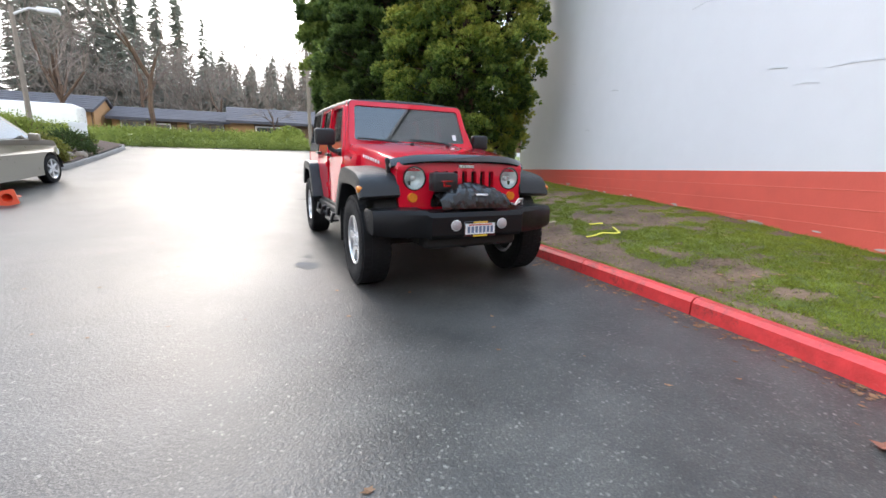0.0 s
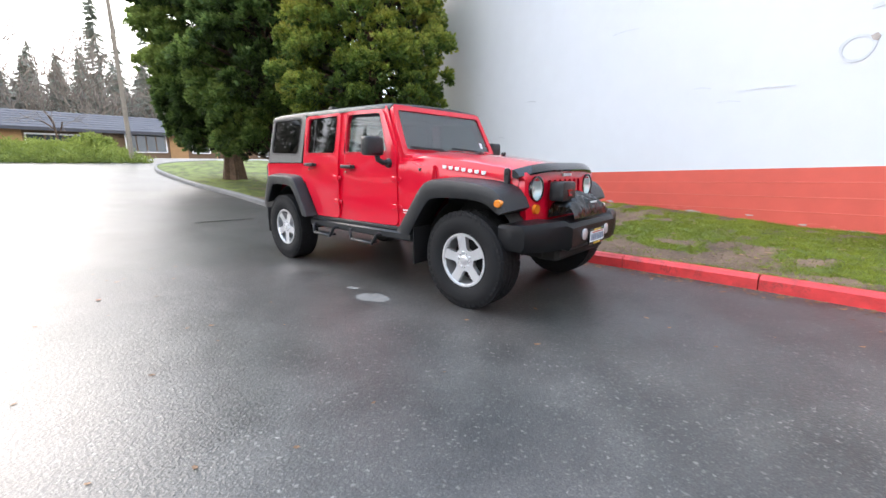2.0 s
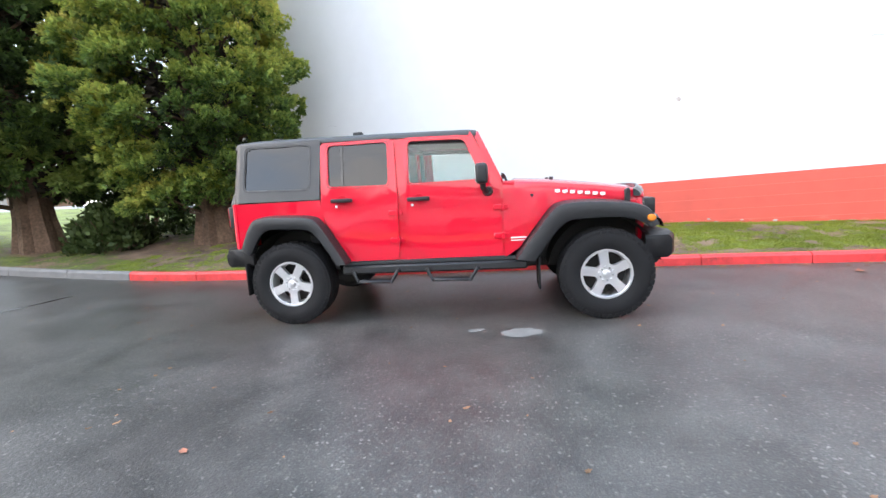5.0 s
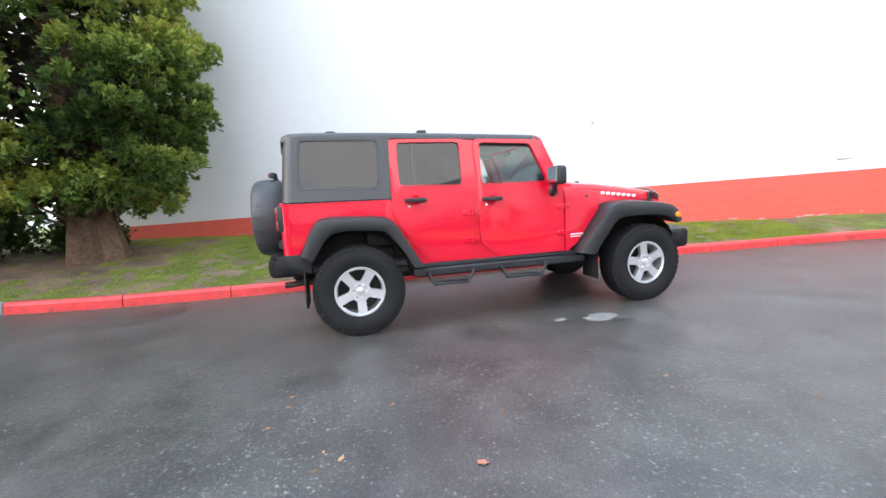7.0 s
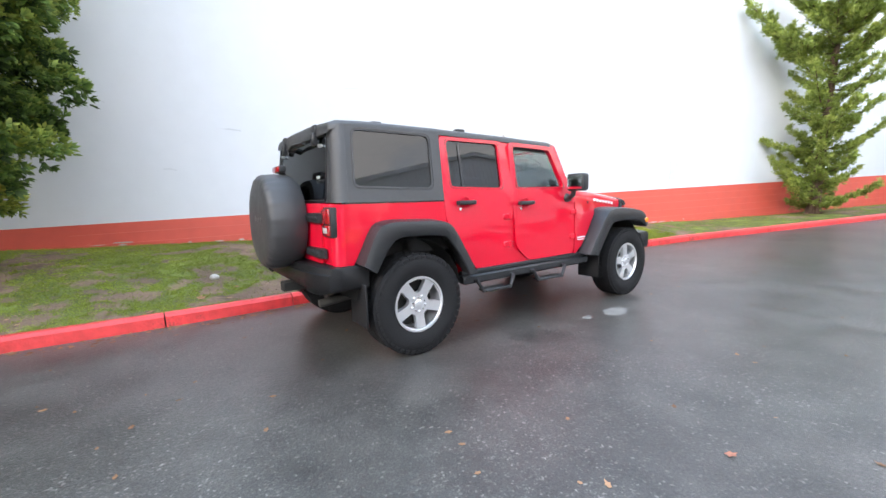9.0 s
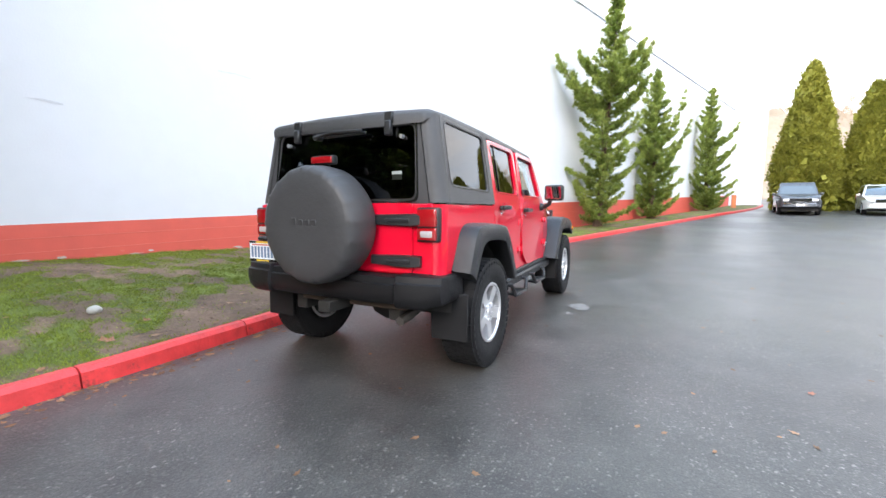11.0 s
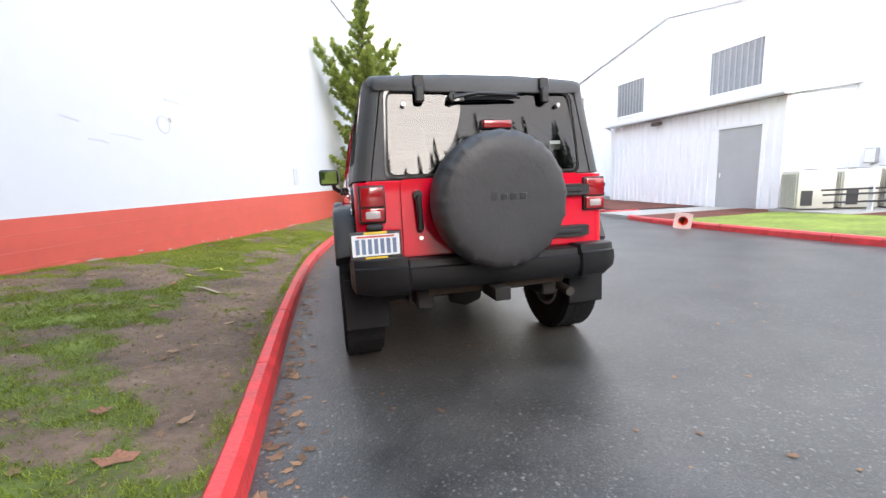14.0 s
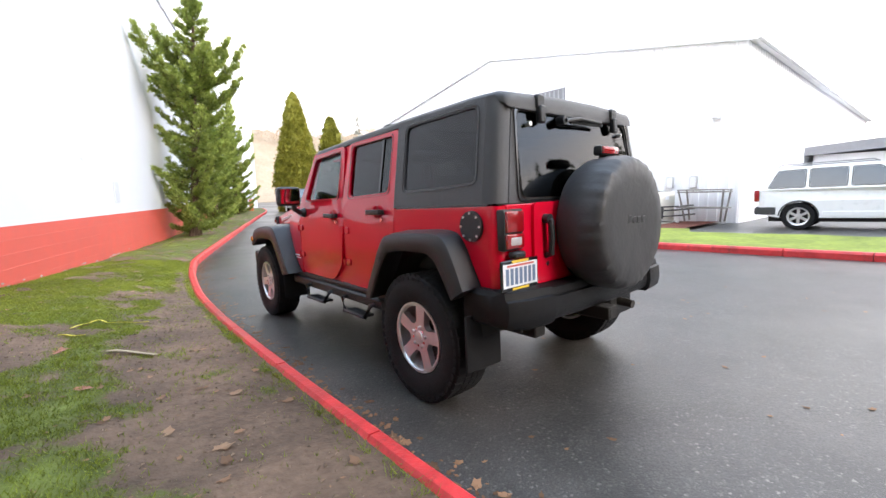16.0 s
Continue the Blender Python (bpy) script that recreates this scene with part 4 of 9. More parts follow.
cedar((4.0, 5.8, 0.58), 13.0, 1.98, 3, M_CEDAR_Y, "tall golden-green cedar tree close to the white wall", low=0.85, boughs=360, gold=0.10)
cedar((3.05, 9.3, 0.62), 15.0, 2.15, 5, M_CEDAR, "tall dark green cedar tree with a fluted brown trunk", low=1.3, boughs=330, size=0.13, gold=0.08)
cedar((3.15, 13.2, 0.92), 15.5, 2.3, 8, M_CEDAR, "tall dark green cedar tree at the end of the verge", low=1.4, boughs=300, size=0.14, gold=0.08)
juniper((-0.115, -12.73, 0.1), 8.6, 11, [(49, 4.5, 2.3, 1.3), (140, 4.7, 1.75, 1.2), (60, 4.1, 1.9, 0.9), (150, 4.1, 1.5, 0.9), (35, 5.3, 1.2, 0.8), (165, 5.5, 1.1, 0.8), (100, 4.8, 1.3, 0.9), (250, 4.8, 1.4, 1.1), (200, 5.2, 1.2, 0.9)], "tall ragged green juniper growing against the wall", r0=1.30, lean=(-0.55, 0.75))
juniper((-1.95, -18.6, 0.08), 7.0, 12, [(200, 3.6, 1.3, 2.3), (190, 2.6, 1.5, 1.9), (72, 4.4, 1.2, 1.4), (220, 2.2, 1.2, 1.4), (75, 2.8, 1.4, 0.9)], "green juniper with two leaning tops beside the wall", r0=1.2)
juniper((-5.2, -28.3, 0.05), 8.0, 13, [(200, 4.2, 1.7, 1.4), (74, 4.0, 1.6, 1.7), (180, 3.0, 1.4, 1.2), (72, 5.0, 1.0, 1.2)], "slim green juniper at the far end of the wall", r0=1.35)
cone_shrub((-11.2, -32.2, 0), 9.6, 2.05, 21, "tall yellow-green arborvitae cone")
cone_shrub((-14.6, -32.6, 0), 8.0, 1.75, 22, "yellow-green arborvitae cone, the shorter of two")

# ---- planted bank and bed round the car park ----
def bank_z(x, y):
    e = min(1, max(0, (2.9 - x) / 1.6)) * min(1, max(0, (y - 22.2) / 2.6))
    s = e * e * (3 - 2 * e)
    return H(y) - 0.05 + s * (0.52 + 0.25 * noise.noise((x * 0.35, y * 0.35, 3)))


bank = sheet("planted_bank", [-40 + 0.7 * k for k in range(62)], [22.0 + 0.5 * k for k in range(20)], bank_z, M_IVY, label="low bank of green groundcover beyond the car park", category="bank", kind="structure")
rng = np.random.default_rng(31)
pts = [(x, y, bank_z(x, y) + 0.06) for x, y in zip(rng.uniform(-22, 2.6, 2600), 22.3 + 5.0 * rng.uniform(0, 1, 2600) ** 1.3)]
cover = leaf_mesh("groundcover", [sprays(rng, pts, [(0, -0.25, 0.8)] * len(pts), 30, 0.17, 0.10)], M_IVY)
tagged(part("groundcover", cover, None), "leafy green groundcover on the bank", "groundcover", kind="stuff")
bush("clipped_shrub", (0.9, 26.0, 2.85), 1.1, 1.0, 0.75, 41, M_IVY, "rounded green shrub on top of the bank", 170, 0.14)

BED = [Vector(p) for p in ((-12.0, 10.6), (-9.5, 10.75), (-8.2, 10.95), (-7.45, 11.5), (-7.15, 12.4), (-7.1, 15), (-7.1, 18), (-7.15, 20.3), (-7.6, 21.4), (-8.6, 22.0))]
BEDS = [Vector((p.x, p.y)) for p in smooth_curve([(*p, 0) for p in BED], 6)]
kerb_run(BEDS, "kerb_bed", "grey concrete kerb round a planting bed", lambda p: M_KERBGREY, None, side=1, hgt=0.16)


def bed_z(x, y):
    return H(y) + 0.12 + 0.45 * min(1, max(0, (-7.3 - x) / 3.0)) + 0.03 * noise.noise((x * 2, y * 2, 0))


sheet("planting_bed", [-13 + 0.35 * k for k in range(17)], [11.2 + 0.5 * k for k in range(22)], bed_z, M_DARKMULCH, label="planting bed of dark bark mulch", category="planting bed", kind="structure")
for x, y, rx, rz, sd, lf, lb in ((-7.95, 13.5, 0.62, 0.75, 51, M_SHRUB_Y, "rounded yellow-green shrub in the bed"), (-8.2, 16.3, 0.95, 0.80, 52, M_SHRUB, "low dark green shrub in the bed"),
                                (-9.8, 17.2, 1.0, 1.0, 53, M_IVY, "green shrub at the back of the bed"), (-11.2, 14.0, 1.0, 1.0, 54, M_SHRUB, "dark green shrub in the bed"), (-8.9, 19.6, 0.9, 0.6, 55, M_IVY, "low green shrub in the bed"),
                                (-11.4, 19.0, 1.3, 1.1, 56, M_IVY, "large green shrub at the back of the bed")):
    bush("rounded_shrub", (x, y, bed_z(x, y)), rx, rx, rz, sd, lf, lb, 190, 0.085, "shrubs in the bed")
rng = random.Random(5)
M_ROCK = mat("garden_rock", (0.30, 0.25, 0.20), 0.85, var=0.3, scale=6, bump=0.6, bscale=20)
for k in range(9):
    y = 11.8 + 0.75 * k
    bm = B()
    bmesh.ops.create_icosphere(bm, subdivisions=2, radius=0.13 + 0.09 * rng.random())
    for v in bm.verts:
        v.co *= 1 + 0.3 * noise.noise(v.co * 5 + Vector((k, 0, 0)))
        v.co.z *= 0.7
    x = -7.55 - 0.35 * rng.random()
    bmesh.ops.translate(bm, vec=(x, y, bed_z(x, y) + 0.04), verts=bm.verts)
    tagged(part("rock", bm, M_ROCK), "rough grey-brown rock edging the bed", "rock", group="rocks in the bed")

# ---- woods beyond ----
M_THICKET = leaf_mat("bare_thicket", (0.20, 0.165, 0.14), (0.34, 0.29, 0.245), 0.35)


def thicket(name, spots, label, seed, per=420, material=None):
    """Bare winter undergrowth, too dense to count: hazes of thin twigs."""
    rng = np.random.default_rng(seed)
    vs, fs = [], []
    for x, y, z, h, r in spots:
        c = np.stack([x + rng.normal(size=per) * r * 0.45, y + rng.normal(size=per) * r * 0.45, z + h * rng.uniform(0.03, 1, size=per) ** 0.8], 1)
        d = np.stack([(c[:, 0] - x) / r, (c[:, 1] - y) / r, np.full(per, 0.9)], 1) + rng.normal(size=(per, 3)) * 0.45
        d /= np.linalg.norm(d, axis=1, keepdims=True)
        s = np.cross(d, rng.normal(size=(per, 3)))
        s /= np.linalg.norm(s, axis=1, keepdims=True)
        ln = rng.uniform(0.8, 2.2, size=per)[:, None]
        k = len(vs)
        vs += np.stack([c - s * 0.045, c + s * 0.045, c + d * ln], 1).reshape(-1, 3).tolist()
        fs += (np.arange(per)[:, None] * 3 + k + np.arange(3)).tolist()
    me = bpy.data.meshes.new(name)
    me.from_pydata(vs, [], fs)
    me.materials.append(material or M_THICKET)
    return tagged(new(name, me), label, "trees", kind="stuff")


rng = random.Random(9)
spots = []
for k in range(56):
    x = -24 + 62 * k / 55 + rng.uniform(-1, 1)
    tall = 13.5 + 1.6 * math.sin(k * 1.3) + rng.uniform(-2, 3)
    spots.append((x, 76 + rng.uniform(-5, 6), 3.0, tall, 3.6))
    spots.append((x + 0.7, 84 + rng.uniform(-4, 4), 3.5, tall + 1.5, 4.0))
for k in range(46):
    spots.append((-60 + 1.1 * k + rng.uniform(-0.9, 0.9), 68 + rng.uniform(-6, 16), 3.0, 31 + rng.uniform(-7, 6), 3.3))
for x, y, h in ((10.2, 74, 27), (14.2, 82, 24), (-6.5, 70, 20), (20, 80, 20), (26, 85, 23), (33, 85, 25), (40, 80, 22), (48, 80, 24), (12.6, 60, 20)):
    spots.append((x, y, 3.0, h, 3.0))
far_conifers("far_wood", spots, "dark conifer wood behind the houses", 4, M_FAR_HAZED, 30, 15)
spots = []
for k in range(90):
    u = k / 89
    spots.append((-62 - 26 * u + rng.uniform(-3, 3), 66 - 34 * u + rng.uniform(-4, 4), 2.0, 17 + 4 * math.sin(k * 0.9) + rng.uniform(-4, 4), 4.2))
far_conifers("west_wood", spots, "dark green conifer wood west of the car park", 5, M_SHRUB, 22, 14)
thicket("winter_thicket", [(-52 + 1.5 * k + rng.uniform(-1, 1), 58 + rng.uniform(-4, 6), 3.0, 11 + rng.uniform(-3, 3), 3.0) for k in range(60)], "brown haze of bare winter trees behind the houses", 14)
firs = [(-33.5, -62, 0, 15.2, 2.6), (-29, -60, 0, 11.5, 2.8), (-45, -70, 0, 16, 3)]
far_conifers("hill_wood", firs, "lone firs behind the far sheds, pale with haze", 6, M_FAR_HAZED, 20, 11)


def hill_z(x, y):
    u = min(1, max(0, (-88 - y) / 42))
    return 24 * u * u * (3 - 2 * u) * (0.85 + 0.25 * noise.noise((x * 0.03, 1.0, 0))) + 3.2 * u * noise.noise((x * 0.14, y * 0.14, 2)) + 2.2 * u * noise.noise((x * 0.5, y * 0.5, 5))


sheet("far_hill", [-150 + 1.6 * k for k in range(130)], [-140 + 1.6 * k for k in range(36)], hill_z, M_AUTUMN, label="far hillside covered with tan winter woodland", category="hill", kind="structure")
thicket("autumn_wood", [(-120 + 2.0 * k + rng.uniform(-1, 1), -128 + rng.uniform(-5, 25), hill_z(-120 + 2.0 * k, -122) - 2, 5.5, 2.6) for k in range(90)], "tan haze of bare trees on the far hill", 15, 260, M_AUTUMN)
bare_tree((-8.0, 34, 3.0), 13, 61, "bare winter tree by the houses", M_TWIG)
for k, (x, y, h, sd) in enumerate(((-17, 46, 15, 62), (-11.5, 50, 14, 63), (-4.5, 52, 13, 64), (-22, 44, 16, 65), (0.6, 37, 5.5, 66), (-14.5, 38, 12, 67))):
    bare_tree((x, y, 3.0), h, sd, "bare brown winter tree behind the houses" if h > 8 else "small dark bare tree by the houses", M_TWIG)


# ---- the red off-road vehicle ----
M_PAINT = mat("red_car_paint", (0.68, 0.004, 0.027), 0.3, var=0.03, scale=2, spec=0.15, coat=1.0, rvar=0.04)
M_TRIM = mat("black_textured_plastic", (0.018, 0.019, 0.021), 0.36, spec=0.42, var=0.15, scale=30, bump=0.25, bscale=300)
M_TOP = mat("black_hardtop", (0.044, 0.044, 0.046), 0.40, spec=0.5, var=0.12, scale=30, bump=0.3, bscale=350)
M_RUBBER = mat("tyre_rubber", (0.011, 0.011, 0.012), 0.7, spec=0.25, var=0.25, scale=18, bump=0.4, bscale=160)
M_ALLOY = mat("brushed_alloy", (0.76, 0.76, 0.77), 0.30, metal=0.8, var=0.05, scale=20, rvar=0.03)
M_CHROME = mat("chrome", (0.85, 0.85, 0.86), 0.08, metal=1.0, var=0.02)
M_UNDER = mat("dark_underbody", (0.018, 0.017, 0.016), 0.8, var=0.4, scale=10)
M_VINYL = mat("black_vinyl_cover", (0.046, 0.046, 0.048), 0.46, spec=0.35, var=0.12, scale=10, bump=0.15, bscale=40)
M_SEAT = mat("dark_grey_seat_cloth", (0.05, 0.05, 0.052), 0.9, var=0.2, scale=60, bump=0.4, bscale=200)
M_TAIL = mat("red_lamp_lens", (0.30, 0.006, 0.010), 0.12, var=0.1, scale=40, coat=0.8)
M_REVERSE = mat("pale_reverse_lens", (0.42, 0.38, 0.38), 0.25, var=0.15, scale=60, coat=0.4)
M_MIRROR = mat("mirror_silver", (0.85, 0.86, 0.87), 0.03, metal=1.0, var=0.01, rvar=0.01)
M_STEELB = mat("black_bumper_plastic", (0.010, 0.010, 0.011), 0.42, spec=0.22, var=0.2, scale=25, bump=0.2, bscale=260)
M_LAMPW = mat("clear_lamp_lens", (0.72, 0.73, 0.74), 0.12, var=0.1, scale=50, coat=0.8)
M_REFLECT = mat("faceted_reflector", (0.86, 0.87, 0.88), 0.16, metal=0.45, var=0.12, scale=40, bump=0.5, bscale=30)
M_AMBER = mat("amber_lamp_lens", (0.75, 0.22, 0.02), 0.15, var=0.1, scale=40, coat=0.6)
M_BLACK = mat("gloss_black", (0.012, 0.012, 0.014), 0.12, var=0.05, coat=0.5)
M_DECAL = mat("silver_decal", (0.80, 0.80, 0.80), 0.35, var=0.03)
M_PLATEW = mat("plate_white", (0.78, 0.80, 0.82), 0.4, var=0.05)
M_PLATEY = mat("plate_yellow", (0.75, 0.50, 0.05), 0.4, var=0.08)
M_PLATEB = mat("plate_blue", (0.14, 0.20, 0.30), 0.4, var=0.08)
G_CLEAR = glass_mat("clear_glass", (0.82, 0.86, 0.84), ior=1.5)
G_SCREEN = glass_mat("windscreen_glass", (0.30, 0.345, 0.355), ior=2.15)
G_DARK = glass_mat("privacy_glass", (0.16, 0.165, 0.16), ior=1.6)
G_REAR = glass_mat("rear_privacy_glass", (0.15, 0.155, 0.15), ior=1.48)


def panel(bm, outline, holes, f, th):
    """A plate with holes: the outline in two numbers, f(u, v, depth) sets it into space, th its thickness."""
    tmp = bmesh.new()
    loops = []
    for pts in [outline] + list(holes):
        vs = [tmp.verts.new((u, v, 0)) for u, v in pts]
        loops.append(vs)
        for a, b in zip(vs, vs[1:] + vs[:1]):
            tmp.edges.new((a, b))
    bmesh.ops.triangle_fill(tmp, edges=tmp.edges[:], use_beauty=True)
    tmp.verts.index_update()
    front = [bm.verts.new(f(v.co.x, v.co.y, 0.0)) for v in tmp.verts]
    back = [bm.verts.new(f(v.co.x, v.co.y, th)) for v in tmp.verts]
    made = []
    for fc in tmp.faces:
        ids = [v.index for v in fc.verts]
        made.append(bm.faces.new([front[i] for i in ids]))
        made.append(bm.faces.new([back[i] for i in reversed(ids)]))
    for vs in loops:
        ids = [v.index for v in vs]
        for a, b in zip(ids, ids[1:] + ids[:1]):
            made.append(bm.faces.new((front[a], front[b], back[b], back[a])))
    tmp.free()
    bmesh.ops.recalc_face_normals(bm, faces=made)


def grown(poly, d):
    """The outline moved outwards from its middle by about d."""
    cx = sum(p[0] for p in poly) / len(poly)
    cy = sum(p[1] for p in poly) / len(poly)
    out = []
    for u, v in poly:
        w = Vector((u - cx, v - cy))
        out.append((u + math.copysign(min(abs(w.x), d), w.x), v + math.copysign(min(abs(w.y), d), w.y)))
    return out


def side_x(z):
    """Half width of the body side by height: upright below the belt, leaning in above it."""
    return 0.800 - 0.012 * max(0, 0.9 - z) if z < 1.2 else 0.800 - 0.175 * (z - 1.2)


def side(s, proud=0.0):
    return lambda u, v, d: (s * (side_x(v) + proud - d), u, v)


def lathe(bm, prof, axis_pt, s, seg=40):
    """Spins a profile of (offset along x, radius) round the x axis through axis_pt."""
    rings = []
    for k in range(seg):
        a = 2 * math.pi * k / seg
        rings.append([bm.verts.new((axis_pt[0] + s * o, axis_pt[1] + r * math.cos(a), axis_pt[2] + r * math.sin(a))) for o, r in prof])
    fs = []
    for k in range(seg):
        p, q = rings[k], rings[(k + 1) % seg]
        for i in range(len(prof) - 1):
            fs.append(bm.faces.new((p[i], p[i + 1], q[i + 1], q[i])))
    bmesh.ops.recalc_face_normals(bm, faces=fs)


def wheel_meshes():
    """Tyre, rim, hub and disc round the origin, facing +x."""
    R, hw = 0.405, 0.125
    bm = B()
    prof = [(-hw + 0.02, 0.222), (-hw - 0.002, 0.27), (-hw - 0.006, 0.33), (-hw + 0.006, 0.380), (-hw + 0.028, 0.4005), (0, 0.4015), (hw - 0.028, 0.4005), (hw - 0.006, 0.380),
            (hw + 0.006, 0.33), (hw + 0.002, 0.27), (hw - 0.02, 0.222)]
    lathe(bm, prof, (0, 0, 0), 1, 48)
    for k in range(44):
        a = 2 * math.pi * k / 44
        for row, (x0, x1, off) in enumerate(((-hw + 0.012, -0.055, 0), (-0.045, -0.004, 0.5), (0.004, 0.045, 0), (0.055, hw - 0.012, 0.5))):
            vs = box(bm, x0, x1, -0.0235, 0.0235, 0.388, R + (0.0 if row in (1, 2) else -0.002))
            bmesh.ops.rotate(bm, cent=(0, 0, 0), matrix=Matrix.Rotation(a + off * 2 * math.pi / 44, 3, "X"), verts=vs)
    for k in range(44):
        a = 2 * math.pi * (k + 0.5) / 44
        for x in (-hw - 0.001, hw + 0.001):
            vs = box(bm, x - 0.002, x + 0.002, -0.018, 0.018, 0.362, 0.383)
            bmesh.ops.rotate(bm, cent=(0, 0, 0), matrix=Matrix.Rotation(a, 3, "X"), verts=vs)
    tyre = part("tyre", bm, M_RUBBER)
    bm = B()
    lathe(bm, [(-0.11, 0.20), (-0.105, 0.223), (0.085, 0.224), (0.112, 0.222), (0.112, 0.208), (0.095, 0.200), (-0.08, 0.190), (-0.11, 0.20)], (0, 0, 0), 1, 48)
    face = [(0.214 * math.cos(a), 0.214 * math.sin(a)) for a in np.linspace(0, 2 * math.pi, 49)[:-1]]
    gaps = []
    for k in range(5):
        a = 2 * math.pi * (k + 0.5) / 5 + math.pi / 2
        ca, sa = math.cos(a), math.sin(a)
        hole = rounded([(0.092, -0.020), (0.184, -0.082), (0.200, 0.0), (0.184, 0.082), (0.092, 0.020)], 0.014, 3)
        gaps.append([(r * ca - w * sa, r * sa + w * ca) for r, w in hole])
    panel(bm, face, gaps, lambda u, v, d: (0.086 + 0.016 * math.hypot(u, v) / 0.21 - d, u, v), 0.042)
    for k in range(5):
        a = 2 * math.pi * k / 5 + math.pi / 2
        cyl(bm, (0.085, 0.063 * math.cos(a), 0.063 * math.sin(a)), (0.108, 0.063 * math.cos(a), 0.063 * math.sin(a)), 0.012, 0.010, 10)
    lathe(bm, [(0.02, 0.001), (0.02, 0.036), (0.100, 0.036), (0.104, 0.028), (0.105, 0.001)], (0, 0, 0), 1, 30)
    rim = part("rim", bm, M_ALLOY)
    bm = B()
    lathe(bm, [(-0.06, 0.001), (-0.06, 0.196), (-0.03, 0.196), (-0.03, 0.001)], (0, 0, 0), 1, 32)
    backing = part("brake_disc", bm, M_UNDER)
    nuts = []
    for k in range(5):
        a = 2 * math.pi * (k + 0.5) / 5 + math.pi / 2
        bm = B()
        cyl(bm, (0.07, 0.057 * math.cos(a), 0.057 * math.sin(a)), (0.096, 0.057 * math.cos(a), 0.057 * math.sin(a)), 0.011, 0.009, 6)
        nuts.append(part("lug_nut", bm, M_CHROME))
    return tyre, rim, backing, nuts


def flare(bm, outer, inner, s, x_in, x_out, n=5):
    """A moulded wheel-arch flare between an outer and an inner line in (y, z)."""
    o = [(p.x, p.y) for p in smooth_curve([(u, v, 0) for u, v in outer], n)]
    i = [(p.x, p.y) for p in smooth_curve([(u, v, 0) for u, v in inner], n)]
    secs = []
    for (oy, oz), (iy, iz) in zip(o, i):
        m1 = (oy * 0.72 + iy * 0.28, oz * 0.72 + iz * 0.28)
        secs.append([(s * x_in, oy, oz + 0.012), (s * (x_out - 0.05), oy, oz), (s * (x_out - 0.012), oy * 0.93 + iy * 0.07, oz * 0.93 + iz * 0.07), (s * x_out, *m1),
                     (s * x_out, iy * 0.9 + oy * 0.1, iz * 0.9 + oz * 0.1), (s * (x_out - 0.008), iy, iz), (s * (x_out - 0.03), iy, iz), (s * x_in, oy * 0.5 + iy * 0.5, oz * 0.5 + iz * 0.5)])
    loft(bm, secs)


def number_plate(parent, x0, x1, y, z0, z1, face):
    """A plate in its frame; the registration is drawn as plain bars."""
    f = 1 if face > 0 else -1
    bm = B()
    box(bm, x0, x1, y - 0.006, y + 0.006, z0, z1, 0.004)
    pl = part("number_plate", bm, M_BLACK, parent, "number plate in a black and yellow frame")
    yy = y + f * 0.008
    w, h = x1 - x0, z1 - z0
    bm = B()
    box(bm, x0 + 0.012, x1 - 0.012, yy - 0.001, yy + 0.001, z0 + 0.022, z1 - 0.018)
    part("plate_face", bm, M_PLATEW, pl)
    for zz, hh in ((z0 + 0.009, 0.016), (z1 - 0.009, 0.014)):
        bm = B()
        box(bm, x0 + w * 0.28, x1 - w * 0.28, yy - 0.0015, yy + 0.0015, zz - hh / 2, zz + hh / 2)
        part("frame_strip", bm, M_PLATEY, pl)
    bm = B()
    box(bm, x0 + w * 0.14, x1 - w * 0.14, yy + f * 0.001, yy + f * 0.003, z1 - 0.034, z1 - 0.024)
    part("plate_strip", bm, mat("plate_red_strip", (0.6, 0.12, 0.10), 0.5), pl)
    n = 7
    for k in range(n):
        cx = x0 + 0.024 + (w - 0.048) * (k + 0.5) / n
        bm = B()
        box(bm, cx - w / n * 0.26, cx + w / n * 0.26, yy + f * 0.001, yy + f * 0.003, z0 + 0.034, z1 - 0.042)
        part("plate_bar", bm, M_PLATEB, pl)
    return pl


